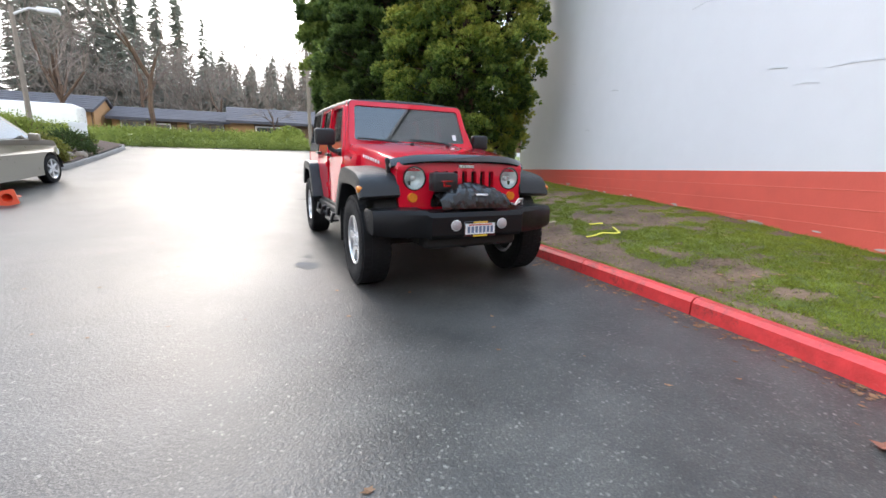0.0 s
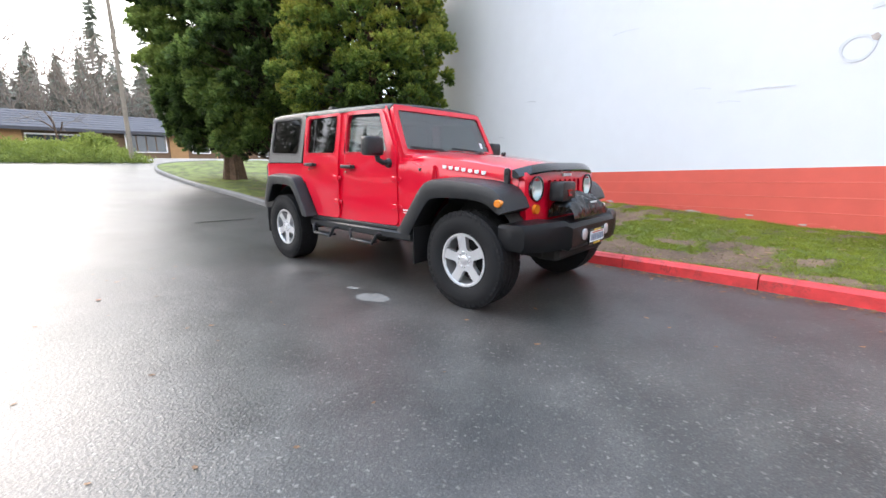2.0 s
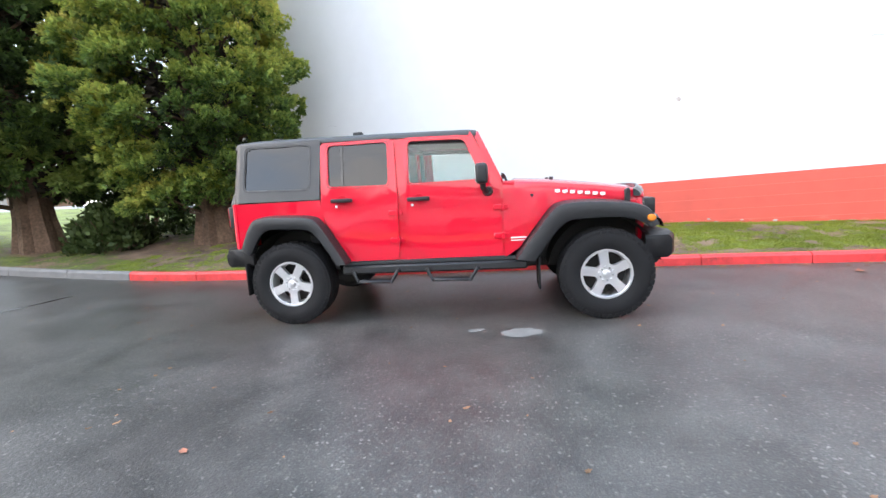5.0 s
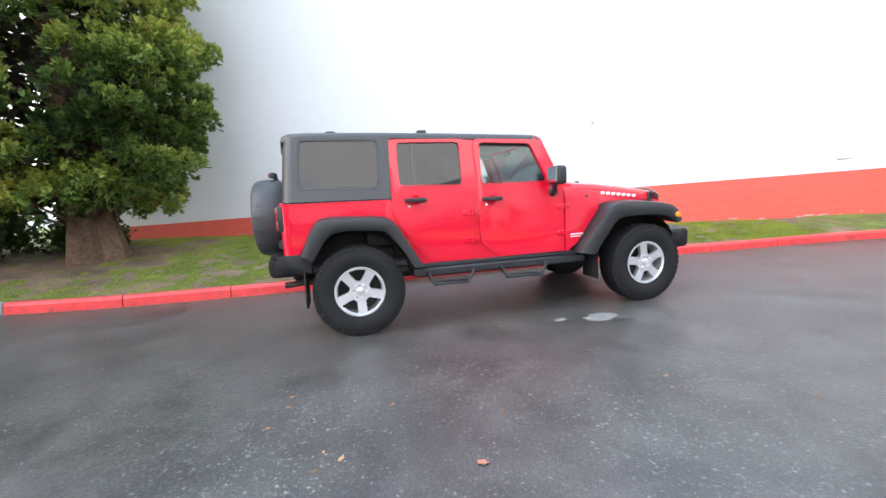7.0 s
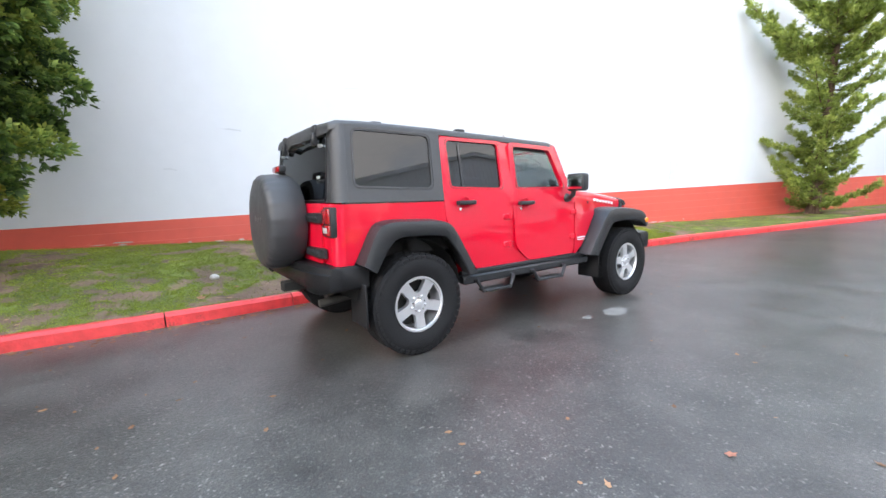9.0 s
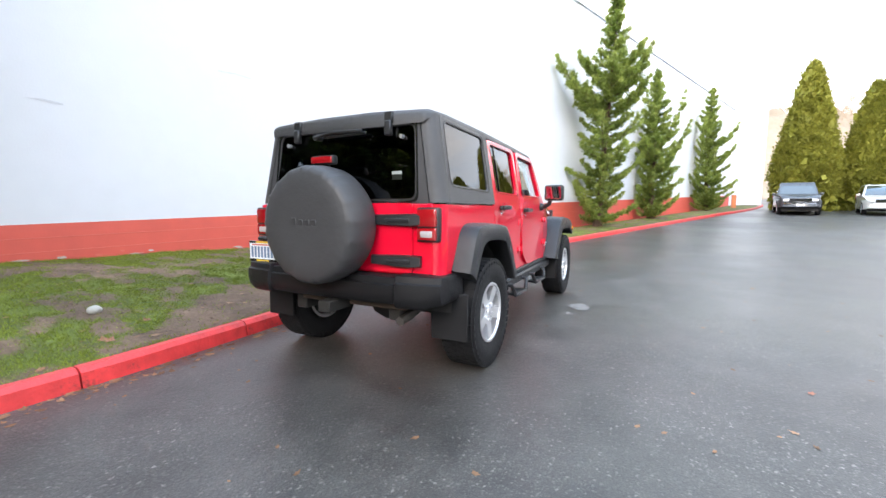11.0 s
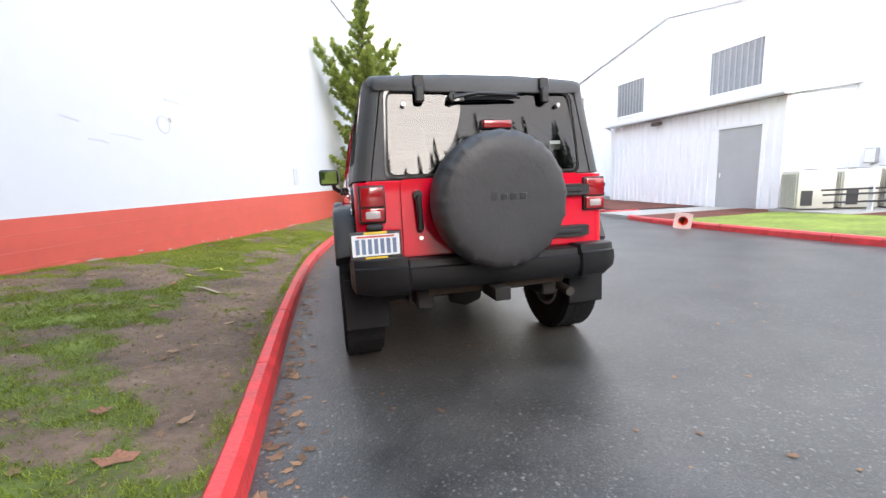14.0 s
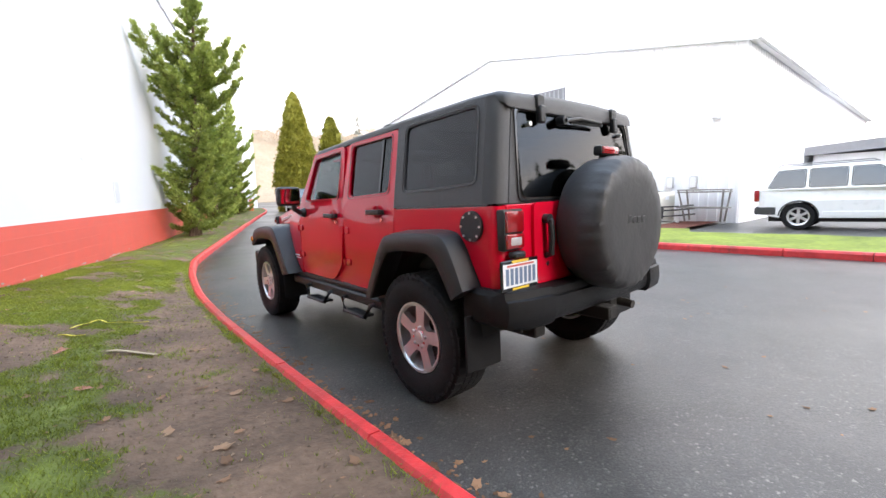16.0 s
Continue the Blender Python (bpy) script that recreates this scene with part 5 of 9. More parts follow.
def build_jeep():
    jeep = thing("off_road_car", "red four-door off-road car with black hardtop parked on wet asphalt", "car", pose(0, 0, 0, 1.684))
    P = lambda name, bm, m, parent=jeep, label="": part(name, bm, m, parent, label)
    FW, RW = -1.4735, 1.4735
    # chassis
    bm = B()
    for s in (-1, 1):
        box(bm, s * 0.42 - 0.05, s * 0.42 + 0.05, -1.95, 2.05, 0.42, 0.54, 0.01)
    box(bm, -0.70, 0.70, -0.75, 1.15, 0.50, 0.575, 0.01)
    box(bm, -0.55, 0.55, 1.10, 2.02, 0.56, 0.74, 0.02)
    box(bm, -0.50, 0.50, -1.80, -0.70, 0.50, 0.66, 0.02)
    P("chassis", bm, M_UNDER)
    for y, off in ((FW, 0.22), (RW, 0.0)):
        bm = B()
        cyl(bm, (-0.70, y, 0.385), (0.70, y, 0.385), 0.045, seg=12)
        lathe(bm, [(-0.13, 0.03), (-0.11, 0.10), (0, 0.135), (0.11, 0.10), (0.13, 0.03)], (off, y, 0.385), 1, 16)
        P("axle", bm, M_UNDER)
    bm = B()
    cyl(bm, (-0.30, 1.62, 0.52), (0.35, 1.62, 0.52), 0.11, seg=18)
    tube(bm, [(-0.30, 1.62, 0.50), (-0.48, 1.75, 0.48), (-0.52, 2.02, 0.46), (-0.52, 2.14, 0.45)], 0.03, 10)
    P("exhaust", bm, mat("exhaust_steel", (0.06, 0.055, 0.05), 0.6, metal=0.4, var=0.3, scale=12))
    bm = B()
    box(bm, -0.05, 0.05, 2.05, 2.27, 0.48, 0.56, 0.006)
    box(bm, -0.032, 0.032, 2.20, 2.272, 0.495, 0.545)
    P("hitch_receiver", bm, M_UNDER)
    bm = B()
    box(bm, -0.52, 0.40, 2.02, 2.06, 0.50, 0.555, 0.008)
    P("rear_crossmember", bm, mat("rusty_steel", (0.07, 0.048, 0.034), 0.8, var=0.4, scale=15))
    # engine box, cowl and hood
    bm = B()
    secs = []
    for y, w, zt in ((-0.60, 0.735, 1.235), (-0.90, 0.715, 1.205), (-0.96, 0.712, 1.20), (-1.40, 0.665, 1.145), (-1.80, 0.615, 1.085)):
        zl = float(np.interp(-y, [0.60, 0.74, 0.90, 0.96], [0.60, 0.66, 0.90, 0.95]))
        secs.append([(-w, y, zl), (-w, y, zt - 0.02), (-w + 0.01, y, zt), (w - 0.01, y, zt), (w, y, zt - 0.02), (w, y, zl)])
    loft(bm, secs)
    P("engine_bay", bm, M_PAINT)
    bm = B()
    secs = []
    for y, w, zt in ((-0.70, 0.722, 1.245), (-0.72, 0.726, 1.268), (-1.0, 0.705, 1.245), (-1.40, 0.672, 1.195), (-1.70, 0.642, 1.150), (-1.80, 0.632, 1.128), (-1.855, 0.622, 1.112), (-1.87, 0.61, 1.095)):
        c = zt + 0.028
        sk = 0.105 if y > -1.75 else 0.06
        secs.append([(-w, y, zt - sk), (-w - 0.001, y, zt - 0.05), (-w + 0.014, y, zt - 0.012), (-w + 0.05, y, zt + 0.004), (-w * 0.62, y, zt + 0.012), (-w * 0.50, y, c), (0, y, c + 0.006),
                     (w * 0.50, y, c), (w * 0.62, y, zt + 0.012), (w - 0.05, y, zt + 0.004), (w - 0.014, y, zt - 0.012), (w + 0.001, y, zt - 0.05), (w, y, zt - sk)])
    loft(bm, secs)
    hood = P("hood", bm, M_PAINT)
    bm = B()
    box(bm, -0.72, 0.72, -0.72, -0.56, 1.20, 1.268, 0.012)
    cowl = P("cowl", bm, M_PAINT)
    bm = B()
    box(bm, -0.42, 0.42, -0.70, -0.60, 1.266, 1.274, 0.003)
    P("cowl_grille", bm, M_TRIM, cowl)
    bm = B()
    secs = []
    for k in range(25):
        u = -1 + 2 * k / 24
        x = 0.655 * u
        back = 0.11 * abs(u) ** 4
        y = -1.905 + back
        dz = -0.052 * abs(u) ** 4
        secs.append([(x, y + 0.03, 1.118 + dz), (x, y - 0.022, 1.110 + dz), (x, y - 0.034, 1.124 + dz), (x, y - 0.02, 1.150 + dz), (x, y + 0.02, 1.180 + dz), (x, y + 0.035, 1.176 + dz)])
    loft(bm, secs)
    P("hood_deflector", bm, M_BLACK, hood, "smoked black bug deflector")
    for s in (-1, 1):
        bm = B()
        box(bm, s * 0.648 - 0.016, s * 0.648 + 0.016, -1.74, -1.69, 1.00, 1.13, 0.006)
        box(bm, s * 0.655 - 0.02, s * 0.655 + 0.02, -1.735, -1.70, 1.09, 1.14, 0.008)
        P("hood_latch", bm, M_TRIM, hood)
        bm = B()
        for k in range(7):
            y0 = -1.52 + k * 0.067
            z = 1.115 + 0.008 * k
            x = s * (0.668 + 0.0052 * k)
            box(bm, x - 0.003, x + 0.003, y0, y0 + 0.044, z - 0.026, z + 0.000, 0.0015)
            box(bm, x - 0.0032, x + 0.0032, y0 + 0.012, y0 + 0.032, z - 0.030, z - 0.0262, 0.001)
        P("hood_decal", bm, M_DECAL, hood, "silver lettering drawn as bars")
        bm = B()
        box(bm, s * 0.792 - 0.004, s * 0.792 + 0.004, -0.80, -0.635, 0.745, 0.757)
        box(bm, s * 0.792 - 0.004, s * 0.792 + 0.004, -0.78, -0.655, 0.722, 0.730)
        P("fender_badge", bm, M_DECAL)
        bm = B()
        box(bm, s * 0.20 - 0.02, s * 0.20 + 0.02, -1.12, -1.08, 1.262, 1.29, 0.006)
        P("hood_bumper", bm, M_TRIM, hood)
        bm = B()
        secs = []
        for y, x0, x1 in ((-0.60, 0.73, 0.80), (-0.74, 0.72, 0.79), (-0.86, 0.70, 0.785), (-1.0, 0.68, 0.76)):
            top = 1.10 if y > -0.75 else 1.06
            foot = float(np.interp(-y, [0.60, 0.68, 0.86, 1.0], [0.57, 0.58, 0.82, 0.99]))
            secs.append([(s * 0.60, y, foot), (s * x1, y, foot), (s * x1, y, top), (s * (x1 - 0.02), y, top + 0.10), (s * 0.60, y, top + 0.10)])
        loft(bm, secs)
        P("front_quarter", bm, M_PAINT)
        bm = B()
        tube(bm, [(s * 0.755, -0.86, 1.10), (s * 0.765, -0.86, 1.14)], 0.018, 8)
        if s < 0:
            P("antenna_base", bm, M_TRIM)
        else:
            bm.free()
    # grille, lamps
    bm = B()
    top = [(0.612, 1.03), (0.60, 1.058), (0.55, 1.082), (0.4, 1.102), (0.2, 1.114), (0.0, 1.118), (-0.2, 1.114), (-0.4, 1.102), (-0.55, 1.082), (-0.60, 1.058), (-0.612, 1.03)]
    outline = [(0.57, 0.66), (0.60, 0.74), (0.615, 0.86)] + top + [(-0.615, 0.86), (-0.60, 0.74), (-0.57, 0.66)]
    slots = []
    for k in range(7):
        cx = -0.273 + 0.091 * k
        slots.append(rounded([(cx - 0.025, 0.765), (cx + 0.025, 0.765), (cx + 0.025, 1.042), (cx - 0.025, 1.042)], 0.022, 3))
    lamps = [[(s * 0.468 + 0.102 * math.cos(a), 0.975 + 0.102 * math.sin(a)) for a in np.linspace(0, 2 * math.pi, 25)[:-1]] for s in (-1, 1)]
    panel(bm, outline, slots + lamps, lambda u, v, d: (u, -1.905 + 0.05 * (v - 0.66) + 0.14 * abs(u) ** 3 + d, v), 0.05)
    grille = P("grille", bm, M_PAINT)
    bm = B()
    box(bm, -0.40, 0.40, -1.82, -1.80, 0.74, 1.04)
    P("radiator", bm, M_UNDER)
    bm = B()
    for k in range(5):
        box(bm, -0.036 + 0.03 * k - 0.024, -0.036 + 0.03 * k - 0.002, -1.905, -1.884, 1.066, 1.092, 0.003)
    P("grille_badge", bm, M_DECAL, grille, "silver maker's badge drawn as bars")
    for s in (-1, 1):
        bm = B()
        c = Vector((s * 0.468, -1.875, 0.975))
        rings = []
        for r, dy in ((0.092, -0.004), (0.085, 0.012), (0.068, 0.034), (0.045, 0.050), (0.024, 0.056), (0.022, 0.030), (0.014, 0.022), (0.001, 0.020)):
            rings.append([(c.x + r * math.cos(a), c.y + dy, c.z + r * math.sin(a)) for a in np.linspace(0, 2 * math.pi, 29)[:-1]])
        loft(bm, rings, caps=False)
        lamp = P("headlight", bm, M_REFLECT, jeep, "round clear headlight")
        bm = B()
        loft(bm, [[(c.x + r * math.cos(a), c.y + dy, c.z + r * math.sin(a)) for a in np.linspace(0, 2 * math.pi, 29)[:-1]] for r, dy in ((0.093, -0.004), (0.080, -0.014), (0.05, -0.021), (0.001, -0.024))], caps=False)
        P("lens", bm, G_CLEAR, lamp).visible_shadow = False
        bm = B()
        rings = []
        for r, dy in ((0.102, 0.0), (0.101, -0.014), (0.094, -0.016), (0.092, -0.002)):
            rings.append([(c.x + r * math.cos(a), c.y + dy, c.z + r * math.sin(a)) for a in np.linspace(0, 2 * math.pi, 29)[:-1]])
        loft(bm, rings, caps=False)
        P("bezel", bm, M_BLACK, lamp)
        bm = B()
        cyl(bm, (s * 0.488, -1.86, 0.815), (s * 0.488, -1.905, 0.815), 0.043, 0.038, 20)
        P("turn_signal", bm, M_AMBER, jeep, "round amber turn signal")
        bm = B()
        c = Vector((s * 0.905, -1.83, 0.885))
        rings = [[(c.x + s * dx, c.y + r * math.cos(a), c.z + r * 0.85 * math.sin(a)) for a in np.linspace(0, 2 * math.pi, 17)[:-1]] for r, dx in ((0.037, 0.0), (0.037, 0.03), (0.030, 0.042), (0.002, 0.046))]
        loft(bm, rings, caps=False)
        P("side_marker", bm, M_AMBER, jeep, "oval amber side marker")
    # body sides
    win_f = [(0.262, 1.69), (-0.262, 1.672), (-0.425, 1.30), (0.262, 1.30)]
    win_r = [(1.05, 1.705), (0.46, 1.70), (0.46, 1.30), (1.05, 1.315)]
    win_q = [(1.885, 1.735), (1.225, 1.725), (1.245, 1.31), (1.915, 1.33)]
    for s in (-1, 1):
        bm = B()
        shell = [(-0.60, 0.56), (0.95, 0.56), (1.0, 0.74), (1.16, 0.98), (1.155, 1.75), (-0.33, 1.735), (-0.60, 1.25)]
        panel(bm, shell, [rounded(grown(win_f, 0.035), 0.06, 3), rounded(grown(win_r, 0.03), 0.05, 3)], side(s, -0.018), 0.05)
        P("body_side", bm, M_PAINT)
        # doors
        fd = rounded([(0.322, 1.728), (-0.300, 1.708), (-0.575, 1.26), (-0.585, 0.62), (-0.54, 0.592), (0.12, 0.59), (0.30, 0.74)], 0.07, 4)
        rd = rounded([(1.125, 1.735), (0.395, 1.728), (0.375, 1.2), (0.395, 0.63), (0.43, 0.592), (0.80, 0.59), (0.97, 0.80), (1.13, 1.05)], 0.06, 4)
        for name, outl, win, gl, hy, hz, hy2 in (("front_door", fd, win_f, G_CLEAR, 0.19, 1.155, -0.595), ("rear_door", rd, win_r, G_DARK, 0.93, 1.18, 0.385)):
            bm = B()
            panel(bm, outl, [rounded(win, 0.045, 4)], side(s, 0.004), 0.05)
            door = P(name, bm, M_PAINT, jeep)
            bm = B()
            panel(bm, rounded(grown(win, 0.012), 0.05, 4), [rounded(grown(win, -0.014), 0.04, 4)], side(s, 0.0065), 0.03)
            P("window_seal", bm, M_BLACK, door)
            bm = B()
            w2 = grown(win, -0.006)
            if name == "front_door":
                w2 = [(0.262, 1.66), (-0.272, 1.64), (-0.425, 1.30), (0.262, 1.30)]
            panel(bm, rounded(w2, 0.04, 4), [], side(s, -0.016), 0.004)
            pane = P("window_pane", bm, gl, door)
            pane.visible_shadow = False
            if name == "rear_door":
                bm = B()
                panel(bm, [(0.90, 1.31), (0.922, 1.31), (0.922, 1.70), (0.90, 1.70)], [], side(s, -0.008), 0.02)
                P("window_divider", bm, M_BLACK, door)
            bm = B()
            x = s * 0.812
            box(bm, x - 0.012, x + 0.012, hy - 0.12, hy + 0.085, hz - 0.020, hz + 0.016, 0.008, 2)
            cyl(bm, (s * 0.80, hy - 0.02, hz - 0.002), (s * 0.838, hy - 0.02, hz - 0.002), 0.012, seg=10)
            box(bm, s * 0.838 - 0.013, s * 0.838 + 0.013, hy - 0.105, hy + 0.085, hz - 0.018, hz + 0.018, 0.009, 2)
            P("door_handle", bm, M_TRIM, door, "black pull door handle")
            bm = B()
            lathe(bm, [(0.0085, 0.050), (0.0095, 0.046), (0.0055, 0.040), (0.005, 0.001)], (s * 0.795, hy - 0.02, hz), s, 20)
            P("handle_recess", bm, M_PAINT, door)
            bm = B()
            cyl(bm, (s * 0.80, hy + 0.045, hz - 0.055), (s * 0.809, hy + 0.045, hz - 0.055), 0.013, seg=12)
            P("door_lock", bm, M_CHROME, door)
            for z in (0.775, 1.035):
                bm = B()
                cyl(bm, (s * 0.812, hy2, z - 0.03), (s * 0.812, hy2, z + 0.03), 0.013, seg=10)
                box(bm, s * 0.806 - 0.008, s * 0.806 + 0.008, hy2 + 0.005, hy2 + 0.085, z - 0.026, z + 0.026, 0.006)
                box(bm, s * 0.803 - 0.006, s * 0.803 + 0.006, hy2 - 0.05, hy2 - 0.005, z - 0.022, z + 0.022, 0.005)
                P("door_hinge", bm, M_PAINT, door)
        # rear quarter
        bm = B()
        qp = [(1.138, 1.195), (2.02, 1.20), (2.03, 0.76), (1.96, 0.76), (1.86, 0.95), (1.72, 1.02), (1.22, 0.99), (1.10, 0.90), (1.115, 1.0)]
        panel(bm, qp, [], side(s, 0.0), 0.06)
        P("rear_quarter", bm, M_PAINT)
        # wheel well
        for y in (FW, RW):
            bm = B()
            secs = [[(s * x, y + 0.50 * math.cos(a) * 0.98, 0.42 + 0.50 * math.sin(a)) for a in np.linspace(0.15, math.pi - 0.15, 15)] for x in (0.50, 0.80)]
            loft(bm, secs, closed=False)
            box(bm, s * 0.50 - 0.01, s * 0.50 + 0.01, max(y - 0.5, -1.84), y + 0.5, 0.45, 0.95)
            P("wheel_well", bm, M_UNDER)
        bm = B()
        flare(bm, [(-0.69, 0.57), (-0.85, 0.78), (-1.0, 0.972), (-1.12, 1.045), (-1.40, 1.050), (-1.70, 1.015), (-1.83, 0.955), (-1.90, 0.83)],
              [(-0.86, 0.545), (-0.97, 0.70), (-1.09, 0.850), (-1.18, 0.895), (-1.40, 0.905), (-1.62, 0.895), (-1.74, 0.86), (-1.83, 0.80)], s, 0.60, 0.935)
        P("front_fender_flare", bm, M_TRIM)
        bm = B()
        flare(bm, [(0.885, 0.58), (0.99, 0.76), (1.13, 0.985), (1.24, 1.045), (1.48, 1.062), (1.72, 1.062), (1.83, 1.00), (1.945, 0.765)],
              [(0.985, 0.58), (1.07, 0.73), (1.19, 0.890), (1.27, 0.930), (1.48, 0.945), (1.64, 0.940), (1.73, 0.88), (1.845, 0.70)], s, 0.74, 0.935)
        P("rear_fender_flare", bm, M_TRIM)
        # rocker, rail and steps
        bm = B()
        box(bm, s * 0.775 - 0.03, s * 0.775 + 0.03, -0.80, 0.96, 0.545, 0.585, 0.008)
        box(bm, s * 0.79 - 0.045, s * 0.79 + 0.045, -0.80, 0.97, 0.465, 0.545, 0.015)
        rail = P("rock_rail", bm, M_TRIM)
        for y0, y1 in ((0.40, 0.855), (-0.35, 0.135)):
            bm = B()
            tube(bm, [(s * 0.78, y1, 0.50), (s * 0.865, y1 - 0.01, 0.49), (s * 0.885, y1 - 0.06, 0.40), (s * 0.89, y0 + 0.07, 0.395), (s * 0.875, y0 + 0.01, 0.49), (s * 0.78, y0, 0.50)], 0.019, 8)
            box(bm, s * 0.855 - 0.055, s * 0.855 + 0.055, y0 + 0.08, y1 - 0.07, 0.388, 0.41, 0.006)
            P("side_step", bm, M_TRIM, rail)
        for y, zb in ((-0.90, 0.285), (1.925, 0.30)):
            bm = B()
            box(bm, s * 0.77 - 0.135, s * 0.77 + 0.135, y - 0.008, y + 0.008, zb, 0.62, 0.005)
            P("mud_flap", bm, M_RUBBER, jeep)
        # mirror
        bm = B()
        box(bm, s * 0.955 - 0.105, s * 0.955 + 0.105, -0.48, -0.375, 1.255, 1.43, 0.03, 3)
        mirror = P("door_mirror", bm, M_TRIM, jeep, "black door mirror")
        bm = B()
        tube(bm, [(s * 0.79, -0.47, 1.19), (s * 0.85, -0.45, 1.19), (s * 0.90, -0.43, 1.22), (s * 0.91, -0.43, 1.27)], 0.026, 10)
        cyl(bm, (s * 0.785, -0.47, 1.185), (s * 0.83, -0.47, 1.185), 0.05, 0.035, 14)
        P("mirror_arm", bm, M_TRIM, mirror)
        bm = B()
        box(bm, s * 0.955 - 0.085, s * 0.955 + 0.085, -0.377, -0.373, 1.275, 1.41)
        P("mirror_glass", bm, M_MIRROR, mirror)
        # hardtop side
        bm = B()
        hq = [(1.142, 1.205), (1.98, 1.212), (1.945, 1.77), (1.115, 1.768)]
        panel(bm, hq, [rounded(win_q, 0.05, 4)], side(s, 0.006), 0.05)
        hs = P("hardtop_side", bm, M_TOP)
        bm = B()
        panel(bm, rounded(grown(win_q, 0.016), 0.06, 4), [rounded(grown(win_q, -0.012), 0.05, 4)], side(s, 0.010), 0.02)
        P("window_seal", bm, M_BLACK, hs)
        bm = B()
        panel(bm, rounded(win_q, 0.05, 4), [], side(s, -0.004), 0.004)
        P("window_pane", bm, G_DARK, hs).visible_shadow = False
        bm = B()
        box(bm, s * 0.772 - 0.012, s * 0.772 + 0.012, 1.13, 2.0, 1.17, 1.225, 0.004)
        P("belt_seal", bm, M_BLACK, hs)
        # rounded rear corner posts of the hardtop and of the tub
        for z0, z1, y_lo, y_hi, r, m, nm in ((1.212, 1.775, 2.075, 2.025, 0.095, M_TOP, "hardtop_corner"), (0.76, 1.20, 2.095, 2.085, 0.07, M_PAINT, "body_corner")):
            bm = B()
            secs = []
            for k in range(7):
                t = k / 6
                z, yr = z0 + (z1 - z0) * t, y_lo + (y_hi - y_lo) * t
                x = side_x(z) + 0.005
                ring = [(s * (x - r + r * math.sin(a)), yr - r + r * math.cos(a), z) for a in np.linspace(0, math.pi / 2, 7)]
                ring += [(s * (x - 0.05), yr - r - 0.01, z), (s * (x - r - 0.01), yr - 0.05, z)]
                secs.append(ring)
            loft(bm, secs)
            P(nm, bm, m)
    # roof
    bm = B()
    secs = []
    for y, z, w in ((-0.388, 1.742, 0.655), (-0.375, 1.756, 0.672), (-0.30, 1.764, 0.69), (0.4, 1.785, 0.70), (1.10, 1.802, 0.70), (1.115, 1.804, 0.70), (1.8, 1.812, 0.695), (1.98, 1.806, 0.685), (2.03, 1.790, 0.66), (2.045, 1.768, 0.64)):
        half = [(w + 0.006, z - 0.058), (w + 0.004, z - 0.03), (w - 0.012, z - 0.012), (w - 0.04, z - 0.002), (w * 0.6, z + 0.010), (0.22, z + 0.018)]
        secs.append([(x, y, zz) for x, zz in half] + [(-x, y, zz) for x, zz in reversed(half)])
    loft(bm, secs)
    roof = P("hardtop_roof", bm, M_TOP, jeep, "black hardtop roof panel")
    for y in (0.78, 1.62):
        for s in (-1, 1):
            bm = B()
            box(bm, s * 0.56 - 0.035, s * 0.56 + 0.035, y - 0.045, y + 0.045, 1.79, 1.832, 0.012, 2)
            P("rack_foot", bm, M_TRIM, roof)
    # rear of the hardtop, with its glass
    yr = lambda z: 2.075 - 0.09 * (z - 1.2)
    bm = B()
    ro = [(-0.70, 1.212), (0.70, 1.212), (0.60, 1.785), (-0.60, 1.785)]
    gl = [(-0.605, 1.238), (0.605, 1.238), (0.575, 1.705), (-0.575, 1.705)]
    panel(bm, ro, [rounded(gl, 0.05, 4)], lambda u, v, d: (u, yr(v) - d, v), 0.05)
    back = P("hardtop_rear", bm, M_TOP)
    bm = B()
    panel(bm, rounded(gl, 0.05, 4), [], lambda u, v, d: (u, yr(v) + 0.004 + 0.060 * (1.47 - v) - d, v), 0.006)
    glass = P("rear_window", bm, G_REAR, jeep, "dark tinted rear window")
    glass.visible_shadow = False
    bm = B()
    panel(bm, rounded(grown(gl, 0.012), 0.06, 4), [rounded(grown(gl, -0.022), 0.045, 4)], lambda u, v, d: (u, yr(v) + 0.009 - d, v), 0.012)
    P("window_seal", bm, M_BLACK, glass)
    bm = B()
    box(bm, -0.50, -0.425, 2.058, 2.066, 1.36, 1.415, 0.001)
    P("window_sticker", bm, mat("faded_sticker", (0.30, 0.33, 0.31), 0.5, var=0.2, scale=30), glass, "small faded sticker")
    for s in (-1, 1):
        bm = B()
        box(bm, s * 0.395 - 0.034, s * 0.395 + 0.034, 2.03, 2.06, 1.725, 1.80, 0.008)
        box(bm, s * 0.395 - 0.026, s * 0.395 + 0.026, 2.035, 2.075, 1.645, 1.74, 0.008)
        P("glass_hinge", bm, M_TRIM, glass)
        bm = B()
        cyl(bm, (s * 0.49, 2.03, 1.635), (s * 0.49, 2.06, 1.635), 0.013, seg=12)
        P("strut_mount", bm, M_ALLOY, glass)
    bm = B()
    cyl(bm, (0.20, 2.03, 1.675), (0.20, 2.085, 1.675), 0.026, seg=12)
    tube(bm, [(0.20, 2.085, 1.672), (0.05, 2.085, 1.692), (-0.20, 2.075, 1.688)], 0.012, 8)
    tube(bm, [(0.13, 2.072, 1.668), (-0.22, 2.065, 1.676)], 0.010, 6)
    P("rear_wiper", bm, M_TRIM, glass)
    # tub rear and tailgate
    bm = B()
    box(bm, -0.735, 0.735, 2.03, 2.094, 0.75, 1.205, 0.004)
    P("rear_panel", bm, M_PAINT)
    bm = B()
